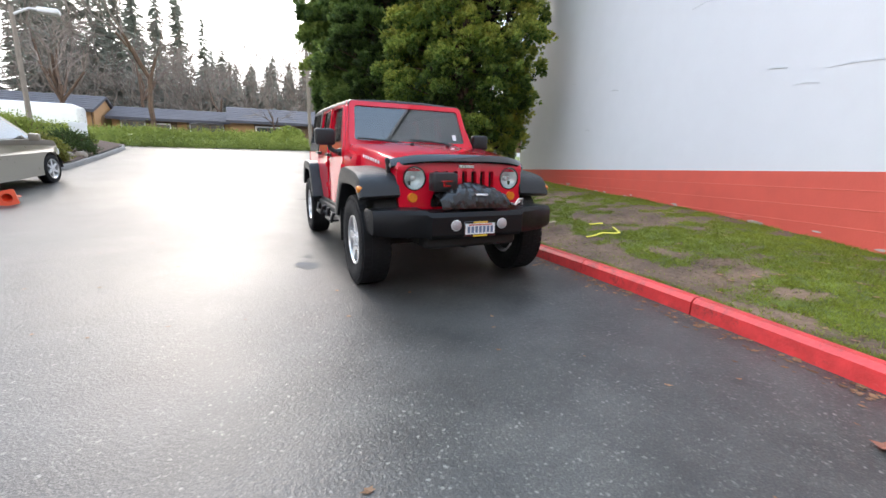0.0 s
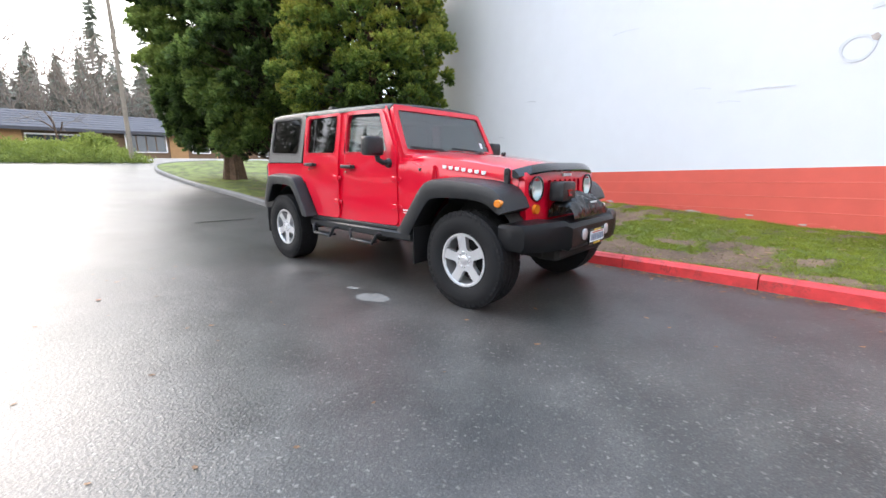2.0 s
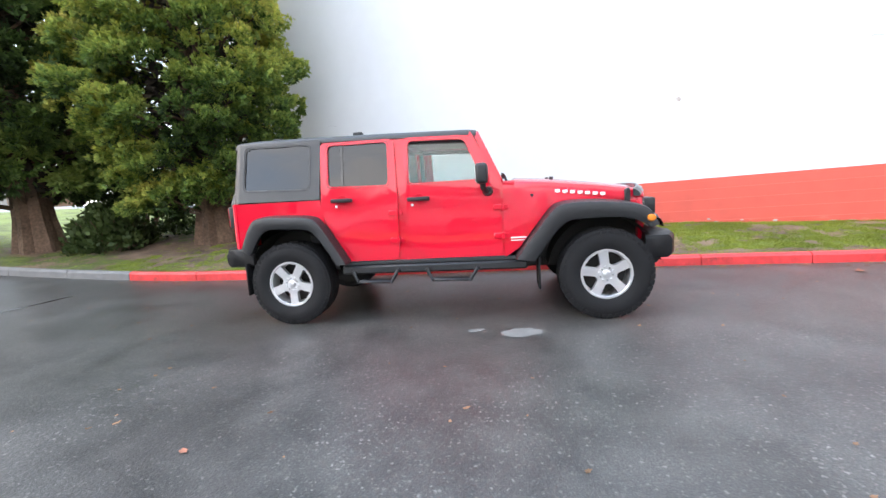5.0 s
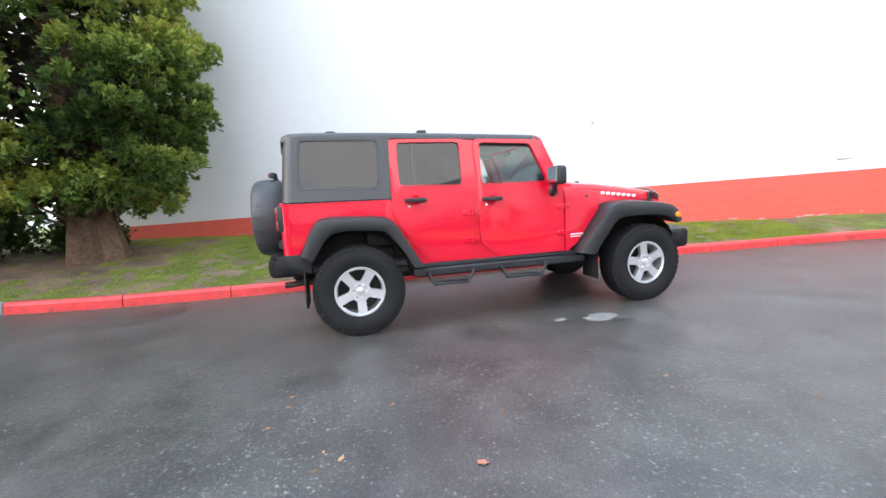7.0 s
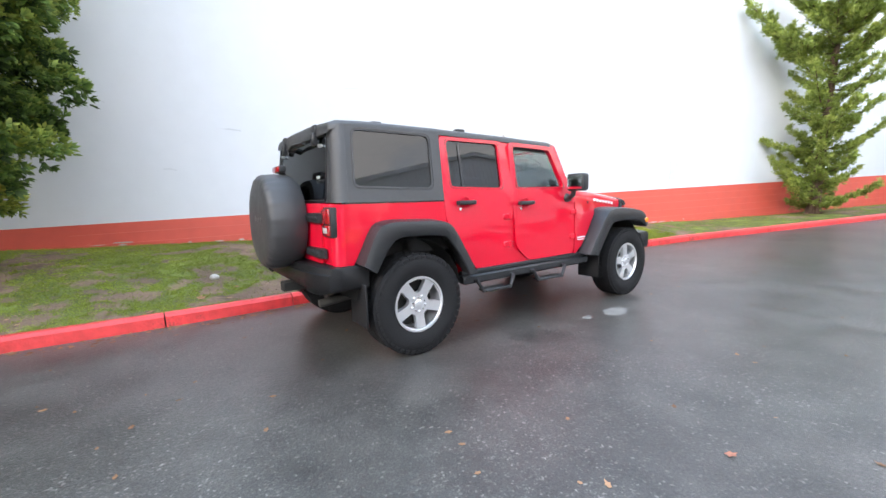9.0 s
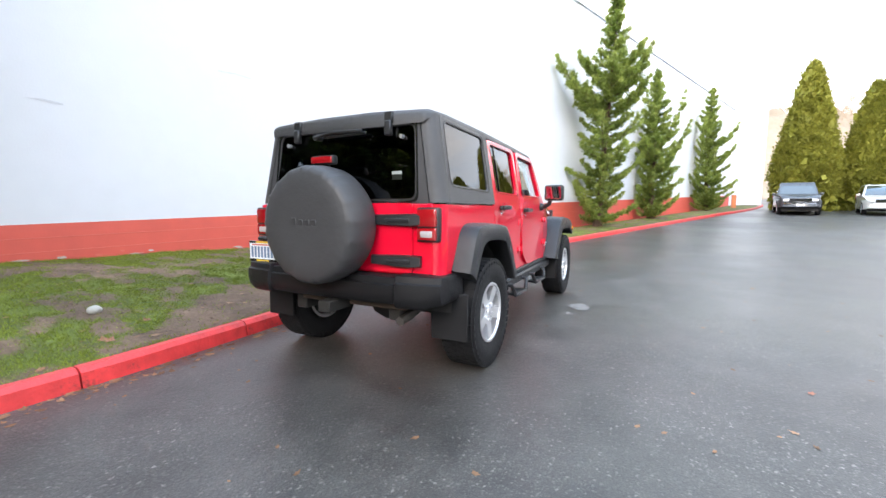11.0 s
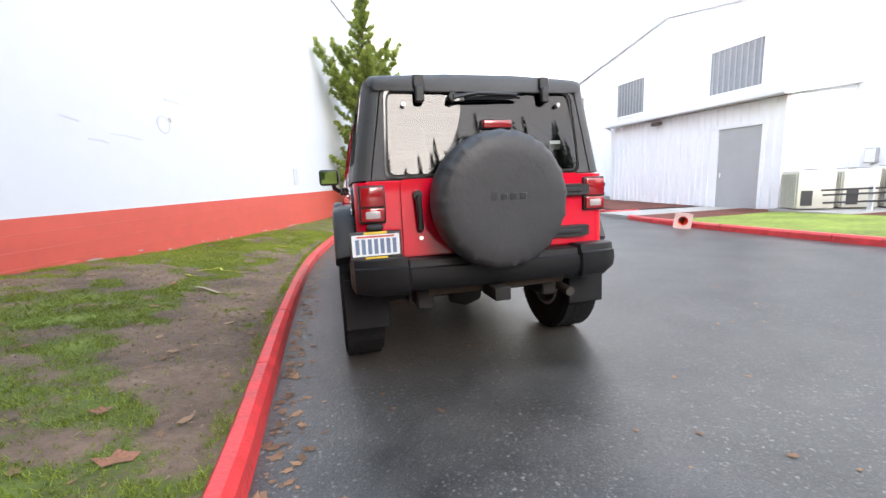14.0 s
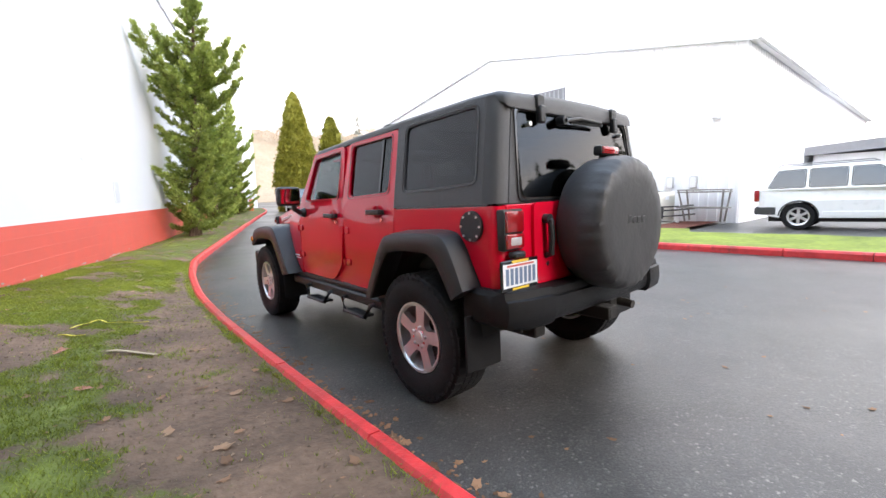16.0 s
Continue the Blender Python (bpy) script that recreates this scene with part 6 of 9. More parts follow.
    panel(bm, rounded([(-0.60, 0.765), (0.545, 0.765), (0.545, 1.21), (-0.60, 1.21)], 0.03, 3), [], lambda u, v, d: (u, 2.114 - d, v), 0.03)
    gate = P("tailgate", bm, M_PAINT)
    for z in (1.103, 0.842):
        bm = B()
        secs = []
        for x, h, d in ((-0.665, 0.036, 0.02), (-0.60, 0.042, 0.034), (-0.52, 0.042, 0.034), (-0.30, 0.034, 0.03)):
            secs.append([(x, 2.105, z - h), (x, 2.11 + d, z - h + 0.008), (x, 2.11 + d, z + h - 0.008), (x, 2.105, z + h)])
        loft(bm, secs)
        box(bm, -0.60, -0.42, 2.14, 2.152, z - 0.012, z + 0.012, 0.004)
        P("gate_hinge", bm, M_TRIM, gate)
    bm = B()
    tube(bm, [(0.452, 2.115, 1.115), (0.452, 2.155, 1.105), (0.450, 2.158, 1.02), (0.445, 2.15, 0.925), (0.445, 2.115, 0.915)], 0.018, 10)
    cyl(bm, (0.452, 2.11, 1.118), (0.452, 2.15, 1.118), 0.027, seg=14)
    P("gate_handle", bm, M_TRIM, gate)
    bm = B()
    cyl(bm, (0.44, 2.112, 0.868), (0.44, 2.122, 0.868), 0.013, seg=12)
    P("gate_lock", bm, M_CHROME, gate)
    # spare wheel in its soft cover
    bm = B()
    prof = [(-0.15, 0.30), (-0.14, 0.352), (-0.09, 0.378), (0.0, 0.386), (0.09, 0.378), (0.128, 0.358), (0.142, 0.33), (0.147, 0.25), (0.145, 0.12), (0.144, 0.001)]
    seg = 132
    rings = []
    for k in range(seg):
        a = 2 * math.pi * k / seg
        ring = []
        for o, r in prof:
            pk = (0.0048 * math.sin(a * 23 + 2 * math.sin(3 * a)) + 0.003 * math.sin(a * 37 + 1)) * max(0, (r - 0.29) / 0.07) * math.exp(-((o - 0.118) / 0.03) ** 2)
            dent = 0.0025 * noise.noise((3 * math.cos(a) * r * 3, 3 * math.sin(a) * r * 3, o * 9))
            ring.append(bm.verts.new((0.015 + (r + pk) * math.cos(a), 2.268 + o + dent, 1.068 + (r + pk) * math.sin(a))))
        rings.append(ring)
    for k in range(seg):
        p, q = rings[k], rings[(k + 1) % seg]
        for i in range(len(prof) - 1):
            bm.faces.new((p[i], p[i + 1], q[i + 1], q[i]))
    bmesh.ops.recalc_face_normals(bm, faces=bm.faces)
    spare = P("spare_wheel_cover", bm, M_VINYL, jeep, "black vinyl spare wheel cover")
    bm = B()
    for k in range(4):
        box(bm, 0.095 - 0.055 * k - 0.022, 0.095 - 0.055 * k + 0.018, 2.406, 2.4145, 1.070 - (0.0 if k else 0.0), 1.118 if k == 0 else 1.106, 0.003)
    P("cover_emblem", bm, mat("dull_black_print", (0.028, 0.028, 0.030), 0.30), spare, "dull black emblem drawn as bars")
    bm = B()
    box(bm, -0.08, 0.08, 2.09, 2.20, 0.95, 1.20, 0.01)
    P("spare_carrier", bm, M_UNDER, spare)
    bm = B()
    tube(bm, [(0.0, 2.13, 1.22), (0.0, 2.17, 1.40), (0.0, 2.21, 1.475)], 0.022, 8)
    stalk = P("brake_lamp_stalk", bm, M_TRIM)
    bm = B()
    box(bm, -0.092, 0.092, 2.19, 2.247, 1.462, 1.518, 0.012, 2)
    P("lamp_housing", bm, M_TRIM, stalk)
    bm = B()
    box(bm, -0.085, 0.085, 2.235, 2.257, 1.468, 1.512, 0.008, 2)
    P("brake_lamp", bm, M_TAIL, stalk, "red high brake lamp")
    # tail lamps, fuel cap, plates, bumpers
    for s in (-1, 1):
        bm = B()
        box(bm, s * 0.710 - 0.075, s * 0.710 + 0.075, 2.05, 2.115, 0.968, 1.182, 0.01, 2)
        lamp = P("tail_lamp", bm, M_TRIM)
        for z0, z1, hw, d, m, nm in ((1.062, 1.172, 0.066, 0.0, M_TAIL, "red_lens"), (0.978, 1.056, 0.066, 0.0, M_TAIL, "lower_lens"), (0.994, 1.040, 0.044, 0.004, M_REVERSE, "reverse_lens")):
            bm = B()
            box(bm, s * 0.710 - hw, s * 0.710 + hw, 2.10, 2.130 + d, z0, z1, 0.010, 2)
            P(nm, bm, m, lamp)
    bm = B()
    cyl(bm, (0.795, 1.90, 1.095), (0.818, 1.90, 1.095), 0.085, 0.082, 32)
    cap = P("fuel_door", bm, M_TRIM, jeep, "round black bolted fuel door")
    for k in range(8):
        a = 2 * math.pi * k / 8
        bm = B()
        cyl(bm, (0.817, 1.90 + 0.071 * math.cos(a), 1.095 + 0.071 * math.sin(a)), (0.823, 1.90 + 0.071 * math.cos(a), 1.095 + 0.071 * math.sin(a)), 0.007, seg=8)
        P("bolt", bm, M_ALLOY, cap)
    number_plate(jeep, 0.562, 0.852, 2.142, 0.768, 0.928, 1)
    bm = B()
    box(bm, 0.66, 0.75, 2.10, 2.155, 0.93, 0.965, 0.01)
    P("plate_lamp", bm, M_TRIM)
    number_plate(jeep, -0.152, 0.152, -2.196, 0.512, 0.642, -1)
    bm = B()
    secs = []
    for x, y1, y0, z0, z1 in ((-0.842, 2.10, 1.87, 0.60, 0.74), (-0.825, 2.17, 1.86, 0.585, 0.757), (-0.72, 2.235, 1.95, 0.56, 0.765), (-0.545, 2.25, 2.02, 0.555, 0.765), (-0.53, 2.235, 2.03, 0.575, 0.748), (-0.3, 2.24, 2.05, 0.572, 0.75),
                              (0.3, 2.24, 2.05, 0.572, 0.755), (0.53, 2.235, 2.03, 0.578, 0.757), (0.545, 2.25, 2.02, 0.565, 0.772), (0.72, 2.235, 1.95, 0.565, 0.775), (0.835, 2.18, 1.86, 0.58, 0.77), (0.855, 2.11, 1.87, 0.60, 0.745)):
        secs.append([(x, y0, z0), (x, y1 - 0.035, z0), (x, y1 - 0.012, z0 + 0.02), (x, y1, z0 + 0.075), (x, y1 - 0.006, z1 - 0.05), (x, y1 - 0.022, z1 - 0.042), (x, y1 - 0.03, z1 - 0.006), (x, y1 - 0.045, z1), (x, y0, z1)])
    loft(bm, secs)
    P("rear_bumper", bm, M_STEELB, jeep, "black moulded rear bumper")
    bm = B()
    secs = []
    for x, yf, yb, z0, z1 in ((-0.885, -1.93, -1.80, 0.56, 0.70), (-0.865, -2.02, -1.80, 0.53, 0.725), (-0.70, -2.10, -1.84, 0.515, 0.735), (-0.46, -2.155, -1.88, 0.51, 0.735), (-0.43, -2.185, -1.90, 0.50, 0.715), (0.43, -2.185, -1.90, 0.50, 0.715),
                              (0.46, -2.155, -1.88, 0.51, 0.735), (0.70, -2.10, -1.84, 0.515, 0.735), (0.865, -2.02, -1.80, 0.53, 0.725), (0.885, -1.93, -1.80, 0.56, 0.70)):
        secs.append([(x, yb, z0), (x, yf + 0.03, z0), (x, yf, z0 + 0.035), (x, yf, z1 - 0.035), (x, yf + 0.03, z1), (x, yb, z1)])
    loft(bm, secs)
    fb = P("front_bumper", bm, M_STEELB, jeep, "black steel front bumper")
    bm = B()
    box(bm, -0.45, 0.45, -2.08, -1.86, 0.40, 0.51, 0.03)
    P("skid_plate", bm, M_UNDER, fb)
    for s in (-1, 1):
        bm = B()
        rings = []
        for r, dy in ((0.046, 0.02), (0.046, -0.010), (0.040, -0.012), (0.034, 0.008), (0.016, 0.018), (0.012, 0.004), (0.001, 0.002)):
            rings.append([(s * 0.218 + r * math.cos(a), -2.185 + dy, 0.612 + r * math.sin(a)) for a in np.linspace(0, 2 * math.pi, 21)[:-1]])
        loft(bm, rings, caps=False)
        fog = P("fog_lamp", bm, M_REFLECT, fb, "small round fog lamp")
        bm = B()
        loft(bm, [[(s * 0.218 + r * math.cos(a), -2.185 + dy, 0.612 + r * math.sin(a)) for a in np.linspace(0, 2 * math.pi, 21)[:-1]] for r, dy in ((0.040, -0.010), (0.030, -0.016), (0.001, -0.019))], caps=False)
        # pale opaque colour paints the sky's reflection onto the fog lens
        P("lens", bm, M_REVERSE, fog)
    # winch under its cover, with the control box
    bm = B()
    rows, nx = [], 44
    fold = smooth_curve([(-1.915, 0.735, 0), (-1.92, 0.86, 0), (-1.96, 0.915, 0), (-2.02, 0.915, 0), (-2.09, 0.88, 0), (-2.13, 0.82, 0), (-2.145, 0.74, 0)], 4)
    for j, (y, zt, _) in enumerate(fold):
        row = []
        for i in range(nx + 1):
            u = -1 + 2 * i / nx
            live = 1 if 0 < j < len(fold) - 1 else 0
            crease = 0.026 * abs(noise.noise((u * 6 + 3 * y, y * 14 - u * 2, 2))) + 0.018 * noise.noise((u * 13, y * 22, 5))
            z = 0.735 + (zt - 0.735) * (1 - 0.45 * abs(u) ** 3) + live * crease + live * 0.03 * math.exp(-(u / 0.3) ** 2) * math.exp(-((y + 1.97) / 0.03) ** 2)
            row.append((0.33 * u + 0.012 * noise.noise((u * 3, j * 0.2, 4)), y - live * (0.022 * abs(noise.noise((u * 7, zt * 12, 8))) + 0.010 * noise.noise((u * 15, zt * 25, 3))), z))
        rows.append(row)
    loft(bm, rows, closed=False)
    winch = P("winch_cover", bm, mat("shiny_black_vinyl", (0.012, 0.012, 0.013), 0.26, var=0.2, scale=12, spec=0.6), jeep, "wrinkled black winch cover")
    bm = B()
    box(bm, -0.012, 0.10, -2.142, -2.128, 0.845, 0.862, 0.004)
    ob = P("cover_label", bm, M_DECAL, winch, "small pale label drawn as a bar")
    bm = B()
    box(bm, -0.365, -0.145, -2.06, -1.93, 0.875, 1.03, 0.018, 2)
    cb = P("winch_control_box", bm, M_TRIM, jeep, "black winch control box")
    bm = B()
    box(bm, -0.30, -0.20, -2.066, -2.058, 0.955, 0.968, 0.002)
    box(bm, -0.285, -0.265, -2.066, -2.058, 0.915, 0.955, 0.002)
    box(bm, -0.265, -0.215, -2.066, -2.058, 0.915, 0.93, 0.002)
    P("box_emblem", bm, M_TAIL, cb, "red emblem drawn as bars")
    bm = B()
    tube(bm, [(0.30, -2.08, 0.75), (0.40, -2.06, 0.765), (0.46, -2.02, 0.75), (0.52, -2.0, 0.77), (0.57, -1.98, 0.745)], 0.010, 8)
    tube(bm, [(0.44, -2.05, 0.75), (0.47, -2.06, 0.80), (0.52, -2.04, 0.80), (0.53, -2.02, 0.75)], 0.012, 8)
    P("winch_hook", bm, M_ALLOY)
    # windscreen
    fw = lambda u, v, d: (u, -0.615 + 0.43 * (v - 1.26) / 0.95 + d * 0.9, v - d * 0.4)
    bm = B()
    wo = rounded([(-0.735, 1.25), (0.735, 1.25), (0.675, 1.745), (-0.675, 1.745)], 0.05, 4)
    wi = rounded([(-0.665, 1.315), (0.665, 1.315), (0.625, 1.695), (-0.625, 1.695)], 0.04, 4)
    panel(bm, wo, [wi], fw, 0.05)
    frame_ob = P("windscreen_frame", bm, M_PAINT)
    bm = B()
    panel(bm, wi, [], lambda u, v, d: fw(u, v, 0.012 + d), 0.005)
    ws = P("windscreen", bm, G_SCREEN, jeep, "clear windscreen")
    ws.visible_shadow = False
    bm = B()
    panel(bm, rounded(grown(wi, 0.0), 0.01, 1), [rounded(grown(wi, -0.018), 0.01, 1)], lambda u, v, d: fw(u, v, 0.006 + d), 0.004)
    P("windscreen_seal", bm, M_BLACK, ws)
    bm = B()
    panel(bm, [(0.52, 1.355), (0.565, 1.355), (0.565, 1.42), (0.52, 1.42)], [], lambda u, v, d: fw(u, v, 0.009 + d), 0.002)
    P("windscreen_sticker", bm, M_PLATEW, ws, "small pale windscreen sticker")
    for x0, x1 in ((-0.62, -0.08), (-0.02, 0.52)):
        bm = B()
        tube(bm, [(x1, -0.66, 1.27), (x1 - 0.05, -0.645, 1.30), ((x0 + x1) / 2, -0.635, 1.318), (x0, -0.615, 1.335)], 0.009, 6)
        tube(bm, [(x1 - 0.10, -0.622, 1.313), (x0 - 0.02, -0.604, 1.338)], 0.010, 6)
        P("wiper", bm, M_TRIM, ws)
    bm = B()
    box(bm, -0.10, 0.10, -0.335, -0.32, 1.60, 1.665, 0.01)
    P("rear_view_mirror", bm, M_BLACK)
    # cabin
    bm = B()
    box(bm, -0.71, 0.71, -0.55, 2.02, 0.575, 0.62)
    P("cabin_floor", bm, M_SEAT)
    bm = B()
    secs = [[(x, -0.56, 0.65), (x, -0.56, 1.26), (x, -0.40, 1.275), (x, -0.20, 1.22), (x, -0.16, 1.10), (x, -0.25, 0.95), (x, -0.30, 0.65)] for x in (-0.72, 0.72)]
    loft(bm, secs)
    P("dashboard", bm, M_SEAT)
    bm = B()
    pts = [(0.36 + 0.185 * math.cos(a), 0.03 - 0.07 * math.sin(a), 1.14 + 0.17 * math.sin(a)) for a in np.linspace(0, 2 * math.pi, 25)]
    tube(bm, pts, 0.016, 8)
    tube(bm, [(0.36, -0.2, 1.08), (0.36, 0.03, 1.14)], 0.035, 8)
    box(bm, 0.19, 0.53, 0.015, 0.045, 1.12, 1.16, 0.01)
    P("steering_wheel", bm, M_TRIM)
    def seat(x0, x1, y0, heads):
        bm = B()
        box(bm, x0, x1, y0 - 0.42, y0 + 0.10, 0.76, 0.92, 0.05, 3)
        P("seat_cushion", bm, M_SEAT)
        bm = B()
        vs = box(bm, x0, x1, y0 - 0.02, y0 + 0.13, 0.86, 1.42, 0.05, 3)
        bmesh.ops.rotate(bm, cent=((x0 + x1) / 2, y0, 0.9), matrix=Matrix.Rotation(radians(-10), 3, "X"), verts=bm.verts)
        sb = P("seat_back", bm, M_SEAT)
        for hx in heads:
            bm = B()
            box(bm, hx - 0.12, hx + 0.12, y0 + 0.10, y0 + 0.20, 1.44, 1.60, 0.035, 3)
            cyl(bm, (hx - 0.05, y0 + 0.13, 1.36), (hx - 0.05, y0 + 0.15, 1.48), 0.008, seg=6)
            cyl(bm, (hx + 0.05, y0 + 0.13, 1.36), (hx + 0.05, y0 + 0.15, 1.48), 0.008, seg=6)
            P("headrest", bm, M_SEAT, sb)
    seat(-0.62, -0.12, 0.46, (-0.37,))
    seat(0.12, 0.62, 0.46, (0.37,))
    seat(-0.62, 0.62, 1.28, (-0.36, 0.36))
    bm = B()
    for s in (-1, 1):
        tube(bm, [(s * 0.64, -0.38, 1.66), (s * 0.64, 0.35, 1.70), (s * 0.64, 1.25, 1.71), (s * 0.64, 1.75, 1.45), (s * 0.66, 1.95, 1.15)], 0.028, 8)
        tube(bm, [(s * 0.68, 0.38, 0.65), (s * 0.68, 0.38, 1.3), (s * 0.64, 0.38, 1.69)], 0.028, 8)
    tube(bm, [(-0.64, 0.38, 1.69), (0.64, 0.38, 1.69)], 0.028, 8)
    tube(bm, [(-0.64, 1.25, 1.70), (0.64, 1.25, 1.70)], 0.028, 8)
    P("roll_bar", bm, M_SEAT)
    # wheels
    tyre, rim, backing, nuts = wheel_meshes()
    for s, y, turn in ((-1, FW, 8), (-1, RW, 40), (1, FW, 25), (1, RW, 62)):
        e = thing("wheel", "", "", pose(s * 0.79, y, 0.403) @ pose(0, 0, 0, 0, 0, 180 if s < 0 else 0) @ pose(0, 0, 0, turn))
        e.parent = jeep
        for src in [tyre, rim, backing] + nuts:
            o = part(src.name.split(".")[0], src.data, None, e)
    for src in [tyre, rim, backing] + nuts:
        bpy.data.objects.remove(src)
    return jeep


jeep = build_jeep()


# ---- far side of the drive: kerb, lawn, white metal building ----
FAR = [Vector(p) for p in ((-6.9, 6.2), (-6.93, 3.0), (-6.96, 0), (-7.1, -2.0), (-7.25, -4.0), (-7.5, -5.8), (-7.62, -6.3))]
FARS = [Vector((p.x, p.y)) for p in smooth_curve([(*p, 0) for p in FAR], 6)]
kerb_run(FARS, "kerb_west", "red painted concrete kerb along the lawn", lambda p: M_KERB, None, side=-1)
BEDK = [Vector(p) for p in ((-11.6, -13.6), (-10.9, -13.6), (-10.0, -12.4), (-9.1, -10.3), (-8.55, -8.9), (-8.35, -8.2), (-8.5, -7.85), (-9.2, -7.75))]
BEDKS = [Vector((p.x, p.y)) for p in smooth_curve([(*p, 0) for p in BEDK], 6)]
kerb_run(BEDKS, "kerb_mulch_bed", "kerb round a mulch bed, partly painted red", lambda p: M_KERB if p.y > -9.0 else M_CONC, None, side=-1)
far_z = lambda x, y: H(y) + 0.125 + 0.02 * noise.noise((x, y, 2))
LX = lambda y: float(np.interp(y, [-6.3, -5.8, -4, -2, 0, 3, 6.2], [-7.75, -7.65, -7.4, -7.25, -7.1, -7.08, -7.05]))


def strip(name, ys, x0f, x1f, zf, material, nx=8, **tags):
    vs, fs = [], []
    for y in ys:
        a, b = x0f(y), x1f(y)
        for i in range(nx + 1):
            x = a + (b - a) * i / nx
            vs.append((x, y, zf(x, y)))
    for j in range(len(ys) - 1):
        for i in range(nx):
            k = j * (nx + 1) + i
            fs.append((k, k + 1, k + nx + 2, k + nx + 1))
    me = bpy.data.meshes.new(name)
    me.from_pydata(vs, [], fs)
    me.shade_smooth()
    me.materials.append(material)
    return tagged(new(name, me), **tags)


strip("lawn_west", [-4.4 + 0.35 * k for k in range(31)], lambda y: LX(y) + 0.01, lambda y: -10.0 if y > -1.2 else -11.0, far_z, M_LAWN, label="bright green lawn strip behind the kerb", category="lawn", kind="structure")
strip("pad_west", [-1.3 + 0.5 * k for k in range(24)], lambda y: -10.0, lambda y: -26.0, lambda x, y: H(y) + 0.06, M_ASPHALT, label="wet asphalt pad beside the white building", category="pavement", kind="structure")
strip("gravel_edge", [-6.0 + 0.5 * k for k in range(10)], lambda y: -10.9, lambda y: -14.6, lambda x, y: H(y) + 0.115, M_MULCH, label="strip of dark mulch below the metal siding", category="planting bed", kind="structure")
strip("mulch_strip", [-6.2 + 0.3 * k for k in range(7)], lambda y: LX(y), lambda y: -11.9, lambda x, y: H(y) + 0.10, M_MULCH, label="strip of red bark mulch beside the path", category="planting bed", kind="structure")
strip("mulch_bed", [-13.5 + 0.3 * k for k in range(20)], lambda y: float(np.interp(y, [-13.6, -12.4, -10.3, -8.9, -8.2, -7.8], [-11.2, -10.2, -9.25, -8.72, -8.55, -9.0])), lambda y: -11.85, lambda x, y: H(y) + 0.12 + 0.02 * noise.noise((x * 3, y * 3, 0)), M_MULCH,
      label="bed of red-brown bark mulch beside the white building", category="planting bed", kind="structure")
bm = B()
prism(bm, [(-7.65, -7.75), (-7.65, -6.35), (-11.9, -5.35), (-11.9, -7.45)], "z", -0.3, -0.045)
tagged(part("path", bm, M_CONC, smooth=False), "pale concrete path up to the grey door", "path", kind="structure")

# ribbed metal building
def ribbed(bm, axis, a0, a1, c, z0, ztop, out, step=0.30, rib=0.028):
    """Ribbed sheet along x or y at the other coordinate c, with ribs towards out; ztop may be a function."""
    zt = ztop if callable(ztop) else (lambda u: ztop)
    us = []
    n = int((a1 - a0) / step)
    for k in range(n):
        u = a0 + (a1 - a0) * k / n
        s = (a1 - a0) / n
        us += [(u, 0), (u + s * 0.70, 0), (u + s * 0.77, rib), (u + s * 0.93, rib)]
    us.append((a1, 0))
    lo, hi = [], []
    for u, d in us:
        p = (c + out * d, u) if axis == "y" else (u, c + out * d)
        lo.append(bm.verts.new((*p, z0)))
        hi.append(bm.verts.new((*p, zt(u))))
    for i in range(len(us) - 1):
        bm.faces.new((lo[i], lo[i + 1], hi[i + 1], hi[i]))


GX, GY0, GY1, RIDGE_Y, EAVE, RIDGE = -14.4, -23.9, -1.0, -12.5, 5.95, 8.05
gable = lambda u: EAVE + (RIDGE - EAVE) * (1 - abs(u - RIDGE_Y) / (RIDGE_Y - GY0))
shed = thing("metal_building", "white ribbed metal building with a low gable roof", "building", kind="structure")
bm = B()
prism(bm, [(GY0, -0.3), (GY1, -0.3), (GY1, gable(GY1)), (RIDGE_Y, RIDGE), (GY0, gable(GY0))], "x", GX - 0.05, GX - 30)
part("wall", bm, M_SIDING, shed, smooth=False)
bm = B()
ribbed(bm, "y", GY0, GY1, GX, -0.3, gable, 1)
part("gable_siding", bm, M_SIDING, shed, smooth=False)
bm = B()
ribbed(bm, "x", GX - 30, GX, GY1 + 0.01, -0.3, gable(GY1), 1)
part("side_siding", bm, M_SIDING, shed, smooth=False)
bm = B()
prism(bm, [(GY0 - 0.25, gable(GY0) - 0.05), (RIDGE_Y, RIDGE + 0.02), (GY1 + 0.25, gable(GY1) - 0.05), (GY1 + 0.25, gable(GY1) + 0.15), (RIDGE_Y, RIDGE + 0.24), (GY0 - 0.25, gable(GY0) + 0.15)], "x", GX + 0.14, GX - 30.1)
part("roof", bm, mat("pale_metal_roof", (0.82, 0.82, 0.82), 0.5, var=0.05), shed, smooth=False)
M_FASCIA = mat("grey_white_trim", (0.80, 0.80, 0.80), 0.5, var=0.05)
bm = B()
box(bm, GX - 30, GX + 0.1, GY1 + 0.20, GY1 + 0.34, gable(GY1) - 0.02, gable(GY1) + 0.14, 0.01)
part("gutter", bm, M_FASCIA, shed)
